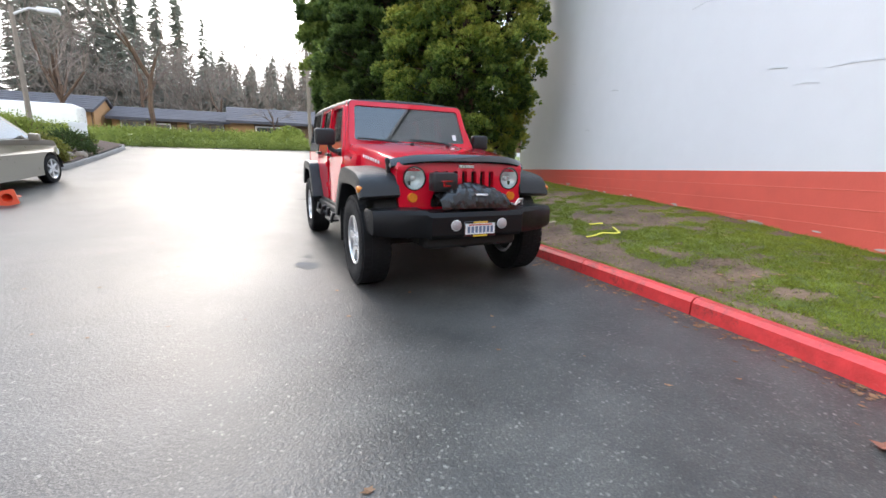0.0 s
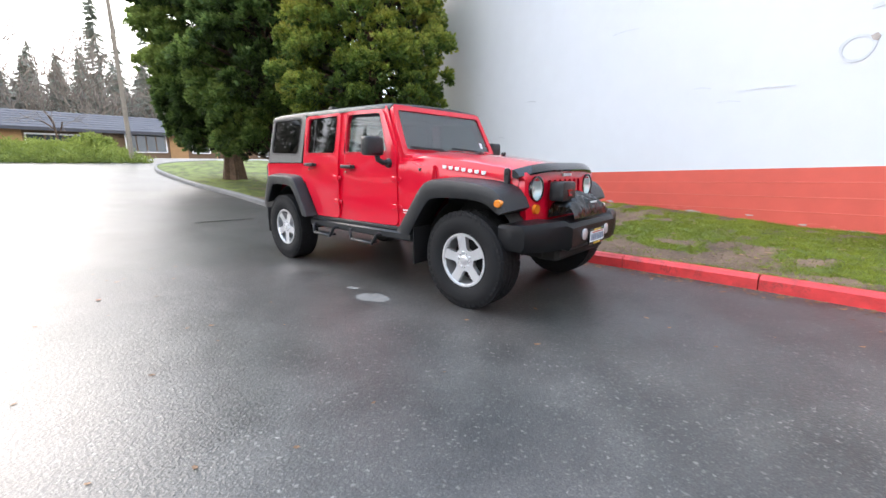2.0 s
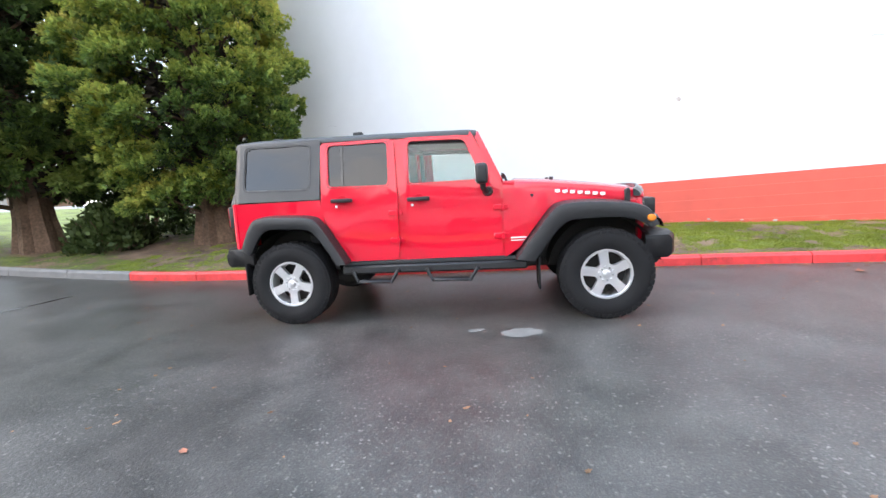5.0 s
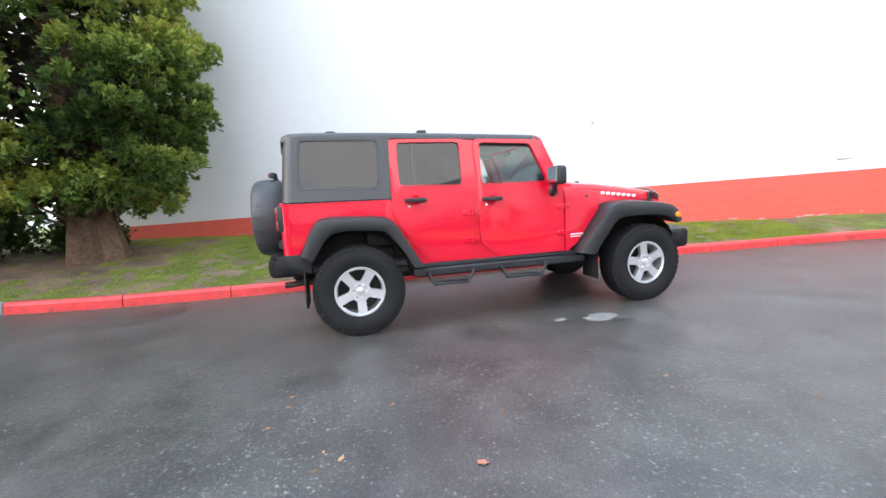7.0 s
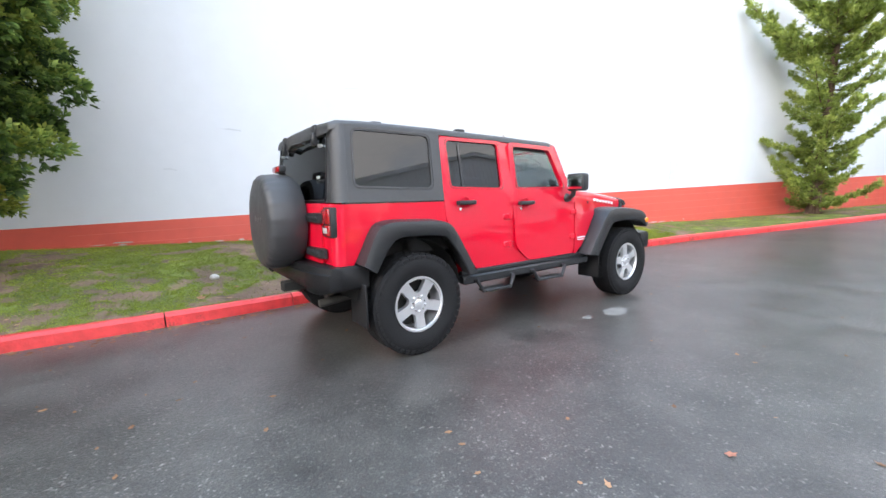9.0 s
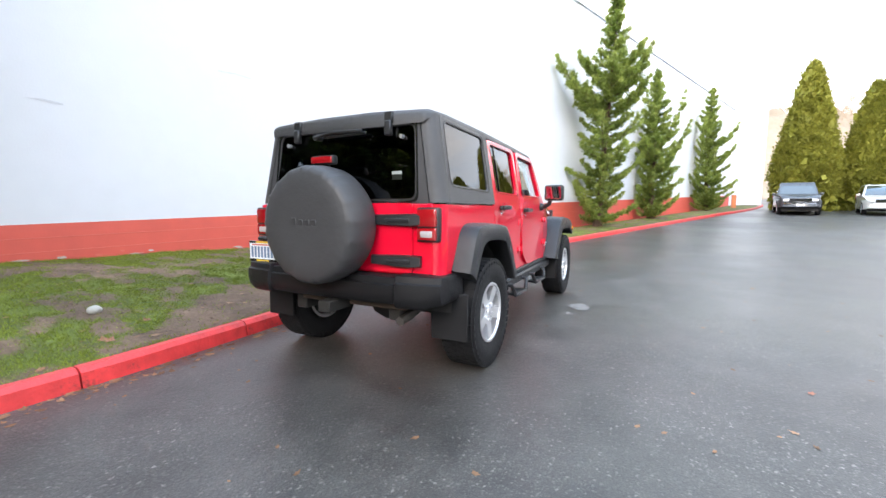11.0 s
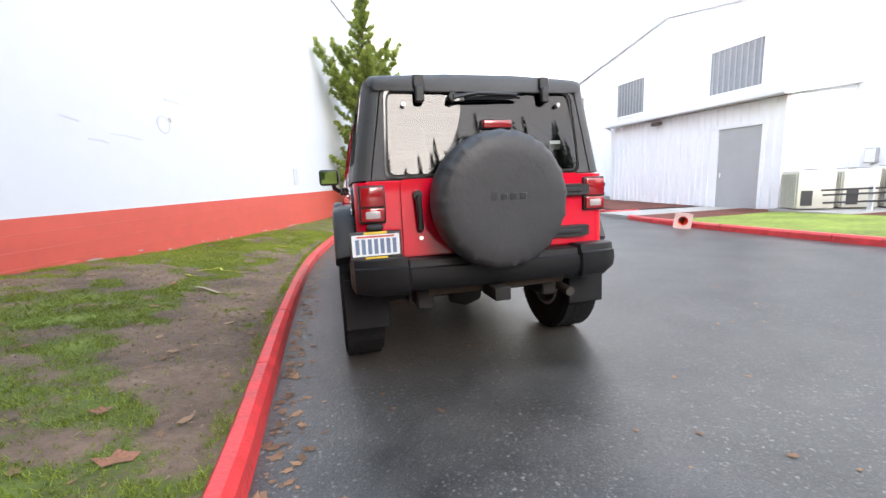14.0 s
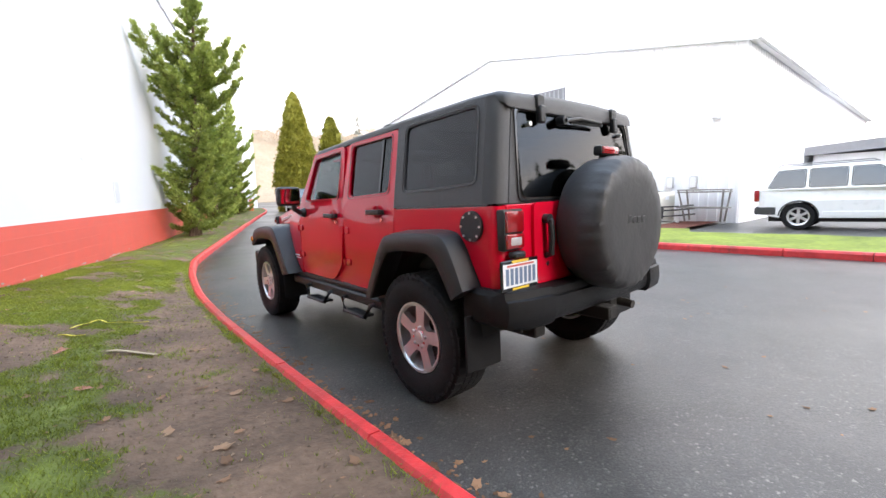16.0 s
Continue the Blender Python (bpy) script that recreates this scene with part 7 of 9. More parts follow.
for y0, y1 in ((-10.05, -7.85), (-15.85, -13.85), (-21.0, -19.0)):
    bm = B()
    panel(bm, [(y0 - 0.1, 4.1), (y1 + 0.1, 4.1), (y1 + 0.1, 5.95), (y0 - 0.1, 5.95)], [[(y0, 4.2), (y1, 4.2), (y1, 5.85), (y0, 5.85)]], lambda u, v, d: (GX + 0.06 - d, u, v), 0.08)
    w = part("window", bm, M_SIDING, shed, "window behind upright bars, greyed by glare")
    bm = B()
    box(bm, GX + 0.005, GX + 0.03, y0, y1, 4.2, 5.85)
    part("pane", bm, M_GLAREWIN, w)
    for k in range(9):
        yy = y0 + (y1 - y0) * (k + 0.5) / 9
        bm = B()
        box(bm, GX + 0.03, GX + 0.05, yy - 0.035, yy + 0.035, 4.2, 5.85)
        part("bar", bm, mat("grey_bar", (0.30, 0.30, 0.31), 0.5) if k == 0 else bpy.data.materials["grey_bar"], w)
bm = B()
box(bm, GX + 0.02, GX + 0.18, -18.4, -18.1, 3.1, 3.25, 0.02)
box(bm, GX + 0.02, GX + 0.18, -1.9, -1.7, 3.6, 3.8, 0.02)
part("flood_lamp", bm, M_FASCIA, shed)
# low building past the estate car
annex = thing("low_building", "low white building with a grey roof edge", "building", kind="structure")
bm = B()
box(bm, -33, -24.0, -0.7, 12, -0.2, 2.62)
part("wall", bm, M_SIDING, annex, smooth=False)
bm = B()
loft(bm, [[(x, -1.0, 2.60), (x, -1.0, 2.98), (x, 5.5, 3.50), (x, 12.3, 2.98), (x, 12.3, 2.60), (x, 5.5, 2.95)] for x in (-33.2, -23.6)])
part("roof", bm, mat("grey_roof_edge", (0.30, 0.30, 0.31), 0.6, var=0.1), annex, smooth=False)
# lean-to
lean = thing("lean_to", "white ribbed lean-to with a grey door", "annex", kind="structure")
LXF, LY0, LY1 = -11.8, -12.7, -4.95
DY0, DY1, DZ = -7.1, -5.62, 2.53
bm = B()
prism(bm, [(LXF - 0.09, -0.3), (GX, -0.3), (GX, 3.62), (LXF - 0.09, 3.26)], "y", LY0 + 0.02, LY1 - 0.02)
bm.normal_update()
part("wall", bm, M_SIDING, lean, smooth=False)
bm = B()
for a, b, z0 in ((LY0, DY0 - 0.1, -0.3), (DY1 + 0.1, LY1, -0.3), (DY0 - 0.1, DY1 + 0.1, DZ + 0.1)):
    ribbed(bm, "y", a, b, LXF, z0, 3.25, 1, 0.25, 0.045)
part("front_siding", bm, M_SIDING, lean, smooth=False)
bm = B()
ribbed(bm, "x", GX, LXF, LY1, -0.3, 3.3, 1, 0.25, 0.03)
part("side_siding", bm, M_SIDING, lean, smooth=False)
bm = B()
secs = [[(LXF + 0.30, y, 3.24), (LXF + 0.30, y, 3.40), (GX, y, 3.74), (GX, y, 3.60)] for y in (LY0 - 0.15, LY1 + 0.12)]
loft(bm, secs)
part("roof", bm, M_FASCIA, lean, smooth=False)
bm = B()
box(bm, LXF + 0.26, LXF + 0.40, LY0 - 0.15, LY1 + 0.12, 3.27, 3.42, 0.015)
part("gutter", bm, M_FASCIA, lean)
bm = B()
panel(bm, [(DY0 - 0.11, -0.2), (DY1 + 0.11, -0.2), (DY1 + 0.11, DZ + 0.11), (DY0 - 0.11, DZ + 0.11)], [[(DY0, -0.12), (DY1, -0.12), (DY1, DZ), (DY0, DZ)]], lambda u, v, d: (LXF + 0.06 - d, u, v), 0.12)
door = part("door_frame", bm, M_SIDING, lean)
bm = B()
box(bm, LXF - 0.02, LXF + 0.02, DY0, DY1, -0.2, DZ)
leaf = part("door", bm, M_GREYDOOR, lean, "plain grey door")
bm = B()
box(bm, LXF + 0.02, LXF + 0.05, DY0 + 0.10, DY0 + 0.14, 0.95, 1.10, 0.008)
part("door_handle", bm, M_FASCIA, leaf)
bm = B()
box(bm, LXF + 0.03, LXF + 0.22, -10.1, -9.65, 3.02, 3.14, 0.03)
part("wall_lamp", bm, mat("bronze_lamp", (0.10, 0.08, 0.06), 0.5), lean)
bm = B()
tube(bm, [(LXF + 0.33, LY0 + 0.05, 3.28), (LXF + 0.1, LY0 + 0.05, 3.1), (LXF + 0.06, LY0 + 0.05, 0.0)], 0.045, 8)
part("downpipe", bm, M_FASCIA, lean)

# air conditioning units on a slab
M_ACU = mat("beige_ac_casing", (0.66, 0.63, 0.55), 0.5, var=0.07, scale=4)
M_COIL = mat("dark_coil", (0.05, 0.05, 0.05), 0.6, var=0.3, scale=30)


def ac_unit(m, w, d, h, label):
    ob = thing("air_conditioner", label, "air conditioner", m, "air conditioners by the wall")
    bm = B()
    box(bm, -w / 2, w / 2, -d / 2, d / 2, 0.04, h, 0.02, 2)
    part("casing", bm, M_ACU, ob)
    bm = B()
    box(bm, -w / 2 + 0.05, w / 2 - 0.05, -d / 2 - 0.006, -d / 2 + 0.01, 0.08, h - 0.08)
    part("coil", bm, M_COIL, ob)
    for k in range(9):
        x = -w / 2 + 0.07 + (w - 0.14) * k / 8
        bm = B()
        box(bm, x - 0.016, x + 0.016, -d / 2 - 0.03, -d / 2 - 0.004, 0.07, h - 0.07)
        part("louvre", bm, M_ACU, ob)
    bm = B()
    for r in (0.12, 0.20, 0.28, 0.34):
        tube(bm, [(r * math.cos(a), r * math.sin(a), h + 0.02) for a in np.linspace(0, 2 * math.pi, 19)], 0.006, 4)
    cyl(bm, (0, 0, h - 0.01), (0, 0, h + 0.03), 0.09, seg=14)
    part("fan_guard", bm, M_COIL, ob)
    bm = B()
    box(bm, w / 2 - 0.005, w / 2 + 0.012, -d / 2 + 0.08, -d / 2 + 0.34, 0.12, 0.52)
    part("service_panel", bm, M_COIL, ob)
    bm = B()
    box(bm, w / 2 - 0.004, w / 2 + 0.004, 0.0, 0.16, h - 0.28, h - 0.1)
    part("rating_label", bm, M_PLATEW, ob)
    return ob


bm = B()
box(bm, -14.2, -11.1, -4.75, -2.75, -0.05, 0.06, 0.015)
tagged(part("equipment_slab", bm, M_CONC), "concrete slab under the air conditioners", "slab", kind="structure")
ac_unit(pose(-11.65, -4.15, 0.06, 0, 0, 62), 0.85, 0.85, 1.05, "beige air conditioner with dark coil louvres")
ac_unit(pose(-12.65, -3.75, 0.06, 0, 0, 62), 0.80, 0.80, 1.05, "beige air conditioner, the middle of three")
ac_unit(pose(-13.55, -3.3, 0.06, 0, 0, 62), 0.80, 0.80, 1.08, "beige air conditioner close to the siding")
for x, y, w in ((-14.33, -4.35, 0.30), (-14.33, -3.2, 0.24), (-14.33, -2.4, 0.24)):
    sw = thing("switch_box", "grey electrical switch box on the metal siding", "switch box", pose(x, y, 1.25), "switch boxes above the air conditioners")
    bm = B()
    box(bm, -0.06, 0.07, -w / 2, w / 2, 0.0, 0.42, 0.012)
    part("case", bm, M_GREYDOOR, sw)
    bm = B()
    box(bm, 0.07, 0.085, -w / 2 + 0.02, w / 2 - 0.02, 0.02, 0.40, 0.006)
    part("cover", bm, M_FASCIA, sw)
    bm = B()
    tube(bm, [(0.0, 0.0, 0.0), (0.0, 0.0, -0.7), (0.08, 0.02, -0.95)], 0.018, 7)
    part("conduit", bm, M_FASCIA, sw)
M_PIPE = mat("black_pipe", (0.03, 0.03, 0.03), 0.6)
pipes = thing("pipe_run", "black insulated pipes along the air conditioners", "pipes")
for z, y in ((0.62, -2.95), (0.50, -2.90), (0.30, -2.88)):
    bm = B()
    tube(bm, [(-11.2, y - 0.55, z - 0.02), (-12.2, y - 0.05, z), (-13.4, y + 0.45, z + 0.01), (-14.3, y + 0.6, z + 0.02)], 0.025, 7)
    part("pipe", bm, M_PIPE, pipes)
for x, y in ((-12.2, -3.02), (-13.4, -2.52)):
    bm = B()
    box(bm, x - 0.025, x + 0.025, y - 0.05, y + 0.05, 0.06, 0.68)
    part("pipe_stand", bm, M_FASCIA, pipes)
M_BENCH = mat("grey_weathered_wood", (0.24, 0.22, 0.20), 0.8, var=0.2, scale=8)
rack = thing("steel_rack", "grey steel rack with slanted legs by the wall", "rack", pose(-13.6, -1.75, 0.12))
for k, (x0, x1, z) in enumerate(((-0.35, 0.45, 1.05), (-0.35, 0.45, 0.98), (-0.3, 0.4, 0.45))):
    bm = B()
    box(bm, x0, x1, -0.75, 0.7, z, z + 0.035, 0.006)
    part("rail", bm, M_BENCH, rack)
for y in (-0.7, 0.65):
    for x, dx in ((-0.3, 0.0), (0.42, -0.3)):
        bm = B()
        tube(bm, [(x + dx, y * 0.8, 0.0), (x, y, 1.05)], 0.03, 6)
        part("leg", bm, M_BENCH, rack)
# stacked tyres at the lean-to's corner
def loose_tyre(m):
    ob = thing("tyre", "worn black tyre in a stack on the asphalt", "tyre", m, "stacked tyres")
    bm = B()
    lathe(bm, [(-0.09, 0.19), (-0.11, 0.22), (-0.115, 0.28), (-0.09, 0.325), (0, 0.335), (0.09, 0.325), (0.115, 0.28), (0.11, 0.22), (0.09, 0.19), (-0.09, 0.19)], (0, 0, 0), 1, 28)
    bmesh.ops.rotate(bm, cent=(0, 0, 0), matrix=Matrix.Rotation(radians(90), 3, "Y"), verts=bm.verts)
    part("carcass", bm, M_RUBBER, ob)
    bm = B()
    for k in range(28):
        a = 2 * math.pi * k / 28
        vs = box(bm, 0.325, 0.342, -0.022, 0.022, -0.08, 0.08)
        bmesh.ops.rotate(bm, cent=(0, 0, 0), matrix=Matrix.Rotation(a, 3, "Z"), verts=vs)
    part("tread", bm, M_RUBBER, ob)
    return ob


t0 = loose_tyre(pose(-11.9, -14.0, H(-14) + 0.115))
for k in (1, 2, 3):
    copy_thing(t0, pose(-11.9 + 0.02 * (-1) ** k, -14.0 + 0.015 * k, H(-14) + 0.115 + 0.228 * k, 0, 0, 40 * k))
# low far shed and the end block of the long wall
bm = B()
prism(bm, [(-16.5, 0), (-27.0, 0), (-27.0, 2.6), (-20.5, 3.9), (-16.5, 4.3)], "y", -41, -52)
tagged(part("far_shed", bm, M_SIDING, smooth=False), "low white metal shed at the end of the drive", "shed", kind="structure")
bm = B()
box(bm, -11.6, 0.0, -58, -46, -0.3, 9.2)
box(bm, -11.7, 0.0, -58, -45.9, 9.2, 9.35)
tagged(part("wall_end_block", bm, M_WHITE, smooth=False), "white painted end block of the long building", "wall", kind="structure")
bm = B()
box(bm, -7.6, -7.3, -33.2, -33.0, -0.1, 1.1, 0.03)
tagged(part("sign_post", bm, mat("orange_sign", (0.55, 0.18, 0.07), 0.6)), "short orange-brown post by the far kerb", "post")

# ---- houses beyond the car park ----
def house(x0, x1, y0, y1, zb, ze, zr, label, tan_from, windows):
    ob = thing("row_house", label, "house")
    bm = B()
    box(bm, x0, x1, y0, y1, zb - 0.5, ze)
    part("wall", bm, M_BROWN, ob, smooth=False)
    bm = B()
    ym = (y0 + y1) / 2
    prism(bm, [(y0 - 0.8, ze - 0.25), (ym, zr), (y1 + 0.8, ze - 0.25), (y1 + 0.8, ze - 0.05), (ym, zr + 0.2), (y0 - 0.8, ze - 0.05)], "x", x0 - 0.3, x1 + 0.3)
    rf = part("roof", bm, M_ROOF, ob, "dark grey shingle roof", smooth=False)
    n = 7
    for k in range(n):
        bm = B()
        t0, t1 = k / n, (k + 1) / n
        ya, yb = y0 - 0.82 + (ym - y0 + 0.82) * t0, y0 - 0.82 + (ym - y0 + 0.82) * t1
        za, zb2 = ze - 0.05 + (zr + 0.25 - ze) * t0, ze - 0.05 + (zr + 0.25 - ze) * t1
        loft(bm, [[(x, ya, za + 0.01), (x, ya, za + 0.05), (x, yb, zb2 + 0.025), (x, yb, zb2 - 0.01)] for x in (x0 - 0.32, x1 + 0.32)])
        part("shingle_course", bm, M_ROOF, rf, smooth=False)
    bm = B()
    prism(bm, [(y0, zb - 0.5), (y1, zb - 0.5), (y1, ze - 0.12), (ym, zr - 0.02), (y0, ze - 0.12)], "x", x1 - 0.02, x1 + 0.10)
    part("gable_end", bm, M_TAN, ob, "tan boarded gable end", smooth=False)
    for a, b in tan_from:
        bm = B()
        box(bm, a, b, y0 - 0.06, y0 + 0.1, zb - 0.5, ze - 0.1)
        part("tan_panel", bm, M_TAN, ob, smooth=False)
    for a, b, z0, z1, nb in windows:
        bm = B()
        panel(bm, [(a - 0.08, z0 - 0.08), (b + 0.08, z0 - 0.08), (b + 0.08, z1 + 0.12), (a - 0.08, z1 + 0.12)], [[(a, z0), (b, z0), (b, z1), (a, z1)]], lambda u, v, d: (u, y0 - 0.12 + d, v), 0.14)
        w = part("window", bm, M_SIDING, ob, "white-framed window")
        for k in range(nb):
            aa, bb = a + (b - a) * k / nb, a + (b - a) * (k + 1) / nb
            bm = B()
            box(bm, aa + 0.05, bb - 0.05, y0 - 0.03, y0 - 0.01, z0, z1)
            part("pane", bm, M_CARGLASS, w)
    return ob


house(-24, -13.3, 40, 47, 3.0, 5.55, 6.9, "low brown row house with a grey roof", ((-16.0, -13.4),), ((-22, -19, 3.9, 5.0, 3),))
house(-12.6, -3.1, 42.5, 48.5, 3.0, 5.3, 6.35, "low brown row house with white-framed windows", ((-12.6, -12.1), (-7.6, -6.8), (-3.6, -3.1)), ((-11.9, -10.2, 3.7, 5.0, 3), (-9.4, -8.2, 3.8, 4.8, 2), (-6.5, -3.75, 3.5, 5.0, 5)))
house(-3.0, 12.0, 39.5, 46, 3.0, 5.2, 6.6, "low tan and brown row house behind the bank", ((-3.0, -1.0), (8.2, 9.6)), ((-0.8, 2.2, 3.5, 4.7, 3), (5.1, 7.9, 3.6, 5.0, 4), (10.0, 11.4, 3.6, 4.7, 2)))
house(14.0, 34.0, 44, 50, 3.0, 5.4, 6.9, "low row house seen past the conifers", ((15.0, 17.0),), ((18, 22, 3.6, 4.9, 4), (25, 29, 3.6, 4.9, 4)))

# poles
def pole(name, x, y, z, h, r, label, arm=None):
    ob = thing(name, label, "pole")
    bm = B()
    cyl(bm, (x, y, z - 0.3), (x, y, z + h), r, r * 0.75, 12)
    part("shaft", bm, mat(name + "_wood", (0.26, 0.22, 0.18), 0.85, var=0.2, scale=6), ob)
    if arm:
        bm = B()
        tube(bm, [(x, y, z + h - 0.3), (x + arm * 0.6, y, z + h), (x + arm, y, z + h)], 0.05, 8)
        part("arm", bm, M_FASCIA, ob)
        bm = B()
        box(bm, x + arm - 0.1, x + arm + 0.6, y - 0.16, y + 0.16, z + h - 0.12, z + h + 0.08, 0.04)
        part("lamp_head", bm, M_FASCIA, ob)
    else:
        bm = B()
        box(bm, x - 0.9, x + 0.9, y - 0.06, y + 0.06, z + h - 0.7, z + h - 0.55)
        part("crossarm", bm, M_BARK, ob)
    return ob


pole("street_lamp", -9.75, 18.0, bed_z(-9.75, 18), 5.1, 0.10, "grey street lamp by the planting bed", 0.9)
pole("utility_pole", 1.95, 22.9, H(22.9), 9.5, 0.11, "weathered wooden utility pole at the car park's edge")
sg = thing("parking_sign", "small white sign on a post in the bed", "sign", pose(-8.5, 19.0, bed_z(-8.5, 19.0)))
bm = B()
cyl(bm, (0, 0, -0.2), (0, 0, 0.75), 0.03, seg=8)
part("post", bm, M_FASCIA, sg)
bm = B()
box(bm, -0.32, 0.32, -0.03, -0.01, 0.35, 0.95, 0.01)
part("board", bm, M_PLATEW, sg)


# ---- parked vehicles ----
M_BEIGE = mat("beige_metallic_paint", (0.33, 0.285, 0.22), 0.32, metal=0.35, var=0.04, coat=0.6)
M_WHITECAR = mat("white_car_paint", (0.86, 0.86, 0.85), 0.3, var=0.03, coat=0.6)
M_DARKCAR = mat("dark_grey_paint", (0.05, 0.052, 0.056), 0.3, var=0.04, coat=0.6)
M_CHAMPAGNE = mat("champagne_paint", (0.55, 0.52, 0.47), 0.3, metal=0.2, var=0.03, coat=0.6)
M_BUMPER = mat("dark_bumper_plastic", (0.05, 0.05, 0.052), 0.5, var=0.06)
M_GREYTRIM = mat("grey_bumper_plastic", (0.20, 0.20, 0.20), 0.55, var=0.06)


def road_wheel_meshes(r, w):
    bm = B()
    lathe(bm, [(-w / 2 + 0.01, r * 0.66), (-w / 2, r * 0.8), (-w / 2 + 0.015, r * 0.95), (-w / 2 + 0.04, r), (w / 2 - 0.04, r), (w / 2 - 0.015, r * 0.95), (w / 2, r * 0.8), (w / 2 - 0.01, r * 0.66)], (0, 0, 0), 1, 32)
    tyre = part("tyre", bm, M_RUBBER)
    bm = B()
    lathe(bm, [(-w / 2 + 0.02, r * 0.62), (w / 2 - 0.02, r * 0.66), (w / 2 - 0.004, r * 0.66), (w / 2 - 0.02, r * 0.56), (-w / 2 + 0.05, r * 0.54)], (0, 0, 0), 1, 32)
    for k in range(6):
        vs = box(bm, w / 2 - 0.05, w / 2 - 0.018, -0.032, 0.032, 0.05, r * 0.62, 0.006)
        bmesh.ops.rotate(bm, cent=(0, 0, 0), matrix=Matrix.Rotation(k * math.pi / 3, 3, "X"), verts=vs)
    lathe(bm, [(0.0, 0.001), (0.0, 0.075), (w / 2 - 0.015, 0.07), (w / 2 - 0.008, 0.001)], (0, 0, 0), 1, 18)
    rim = part("rim", bm, M_ALLOY)
    bm = B()
    lathe(bm, [(-0.02, 0.001), (-0.02, r * 0.6), (0.0, r * 0.6), (0.0, 0.001)], (0, 0, 0), 1, 24)
    disc = part("brake_disc", bm, M_UNDER)
    return tyre, rim, disc


def parked_car(name, label, category, m, paint, W, r, axles, lower, cabin, windows, front_glass, rear_glass, bumper, tail=True, pillar=None, rack=False, trim_z=None):
    """A road car, front towards +y. lower: the side outline in (y, z); cabin: outline of the glazed part; windows: side panes."""
    car = thing(name, label, category, m)
    hw = W / 2
    bm = B()
    out = []
    for y, z in lower:
        out.append((y, z))
    secs = []
    for x, s, dz in ((-hw, 0.985, 0.0), (-hw * 0.97, 1.0, 0.0), (hw * 0.97, 1.0, 0.0), (hw, 0.985, 0.0)):
        yc = sum(p[0] for p in out) / len(out)
        zc = 0.7
        secs.append([(x, yc + (y - yc) * s, zc + (z - zc) * (s if z > 0.5 else 1)) for y, z in out])
    rows = [[bm.verts.new(p) for p in sec] for sec in secs]
    n = len(out)
    for a, b in zip(rows, rows[1:]):
        for i in range(n):
            bm.faces.new((a[i], a[(i + 1) % n], b[(i + 1) % n], b[i]))
    for tri in tessellate_polygon([[Vector((0, y, z)) for y, z in out]]):
        bm.faces.new([rows[0][i] for i in tri])
        bm.faces.new([rows[-1][i] for i in reversed(tri)])
    y_end, y_tail = max(p[0] for p in lower), min(p[0] for p in lower)
    es = [e for e in bm.edges if abs(e.verts[0].co.x - e.verts[1].co.x) > hw]
    bmesh.ops.subdivide_edges(bm, edges=es, cuts=6)
    for v in bm.verts:
        nose, tail_u = max(0, (v.co.y - y_end + 0.75) / 0.75), max(0, (y_tail + 0.45 - v.co.y) / 0.45)
        v.co.x *= 1 - 0.20 * nose ** 2 - 0.06 * tail_u ** 2
        v.co.y -= 0.16 * nose * (v.co.x / hw) ** 2 - 0.05 * tail_u * (v.co.x / hw) ** 2
    bmesh.ops.recalc_face_normals(bm, faces=bm.faces)
    part("body", bm, paint, car)
    zt = max(p[1] for p in cabin)
    zb = min(p[1] for p in cabin)
    cx = lambda z, off=0.0: hw * 0.965 - 0.20 * (z - zb) / (zt - zb) * 0.9 + off
    bm = B()
    lo = rounded(cabin, 0.10, 3)
    secs = [[(s * cx(z), y, z) for y, z in lo] for s in (-1, 1)]
    r2 = [[bm.verts.new(p) for p in sec] for sec in secs]
    n = len(lo)
    for i in range(n):
        bm.faces.new((r2[0][i], r2[0][(i + 1) % n], r2[1][(i + 1) % n], r2[1][i]))
    f1, f2 = bm.faces.new(r2[0]), bm.faces.new(list(reversed(r2[1])))
    bmesh.ops.triangulate(bm, faces=[f1, f2])
    bmesh.ops.recalc_face_normals(bm, faces=bm.faces)
    part("cabin", bm, paint, car)
    for s in (-1, 1):
        for w in windows:
            bm = B()
            panel(bm, rounded(w, 0.04, 3), [], lambda u, v, d: (s * (cx(v, 0.006) - d), u, v), 0.012)
            p = part("side_window", bm, M_CARGLASS, car)
            bm = B()
            panel(bm, rounded(grown(w, 0.02), 0.05, 3), [rounded(grown(w, -0.004), 0.04, 3)], lambda u, v, d: (s * (cx(v, 0.004) - d), u, v), 0.012)
            part("window_trim", bm, M_BLACK, p)
        for y, z in ((windows[0][0][0] - 0.3, zb - 0.12),):
            bm = B()
            box(bm, s * hw * 0.985 - 0.012, s * hw * 0.985 + 0.014, y, y + 0.2, z - 0.02, z + 0.02, 0.008)
            part("door_handle", bm, paint, car)
        ym = max(p[0] for w in windows for p in w) - 0.12
        bm = B()
        box(bm, s * (hw + 0.10) - 0.10, s * (hw + 0.10) + 0.09, ym - 0.05, ym + 0.07, zb + 0.0, zb + 0.16, 0.03, 2)
        part("door_mirror", bm, paint, car)
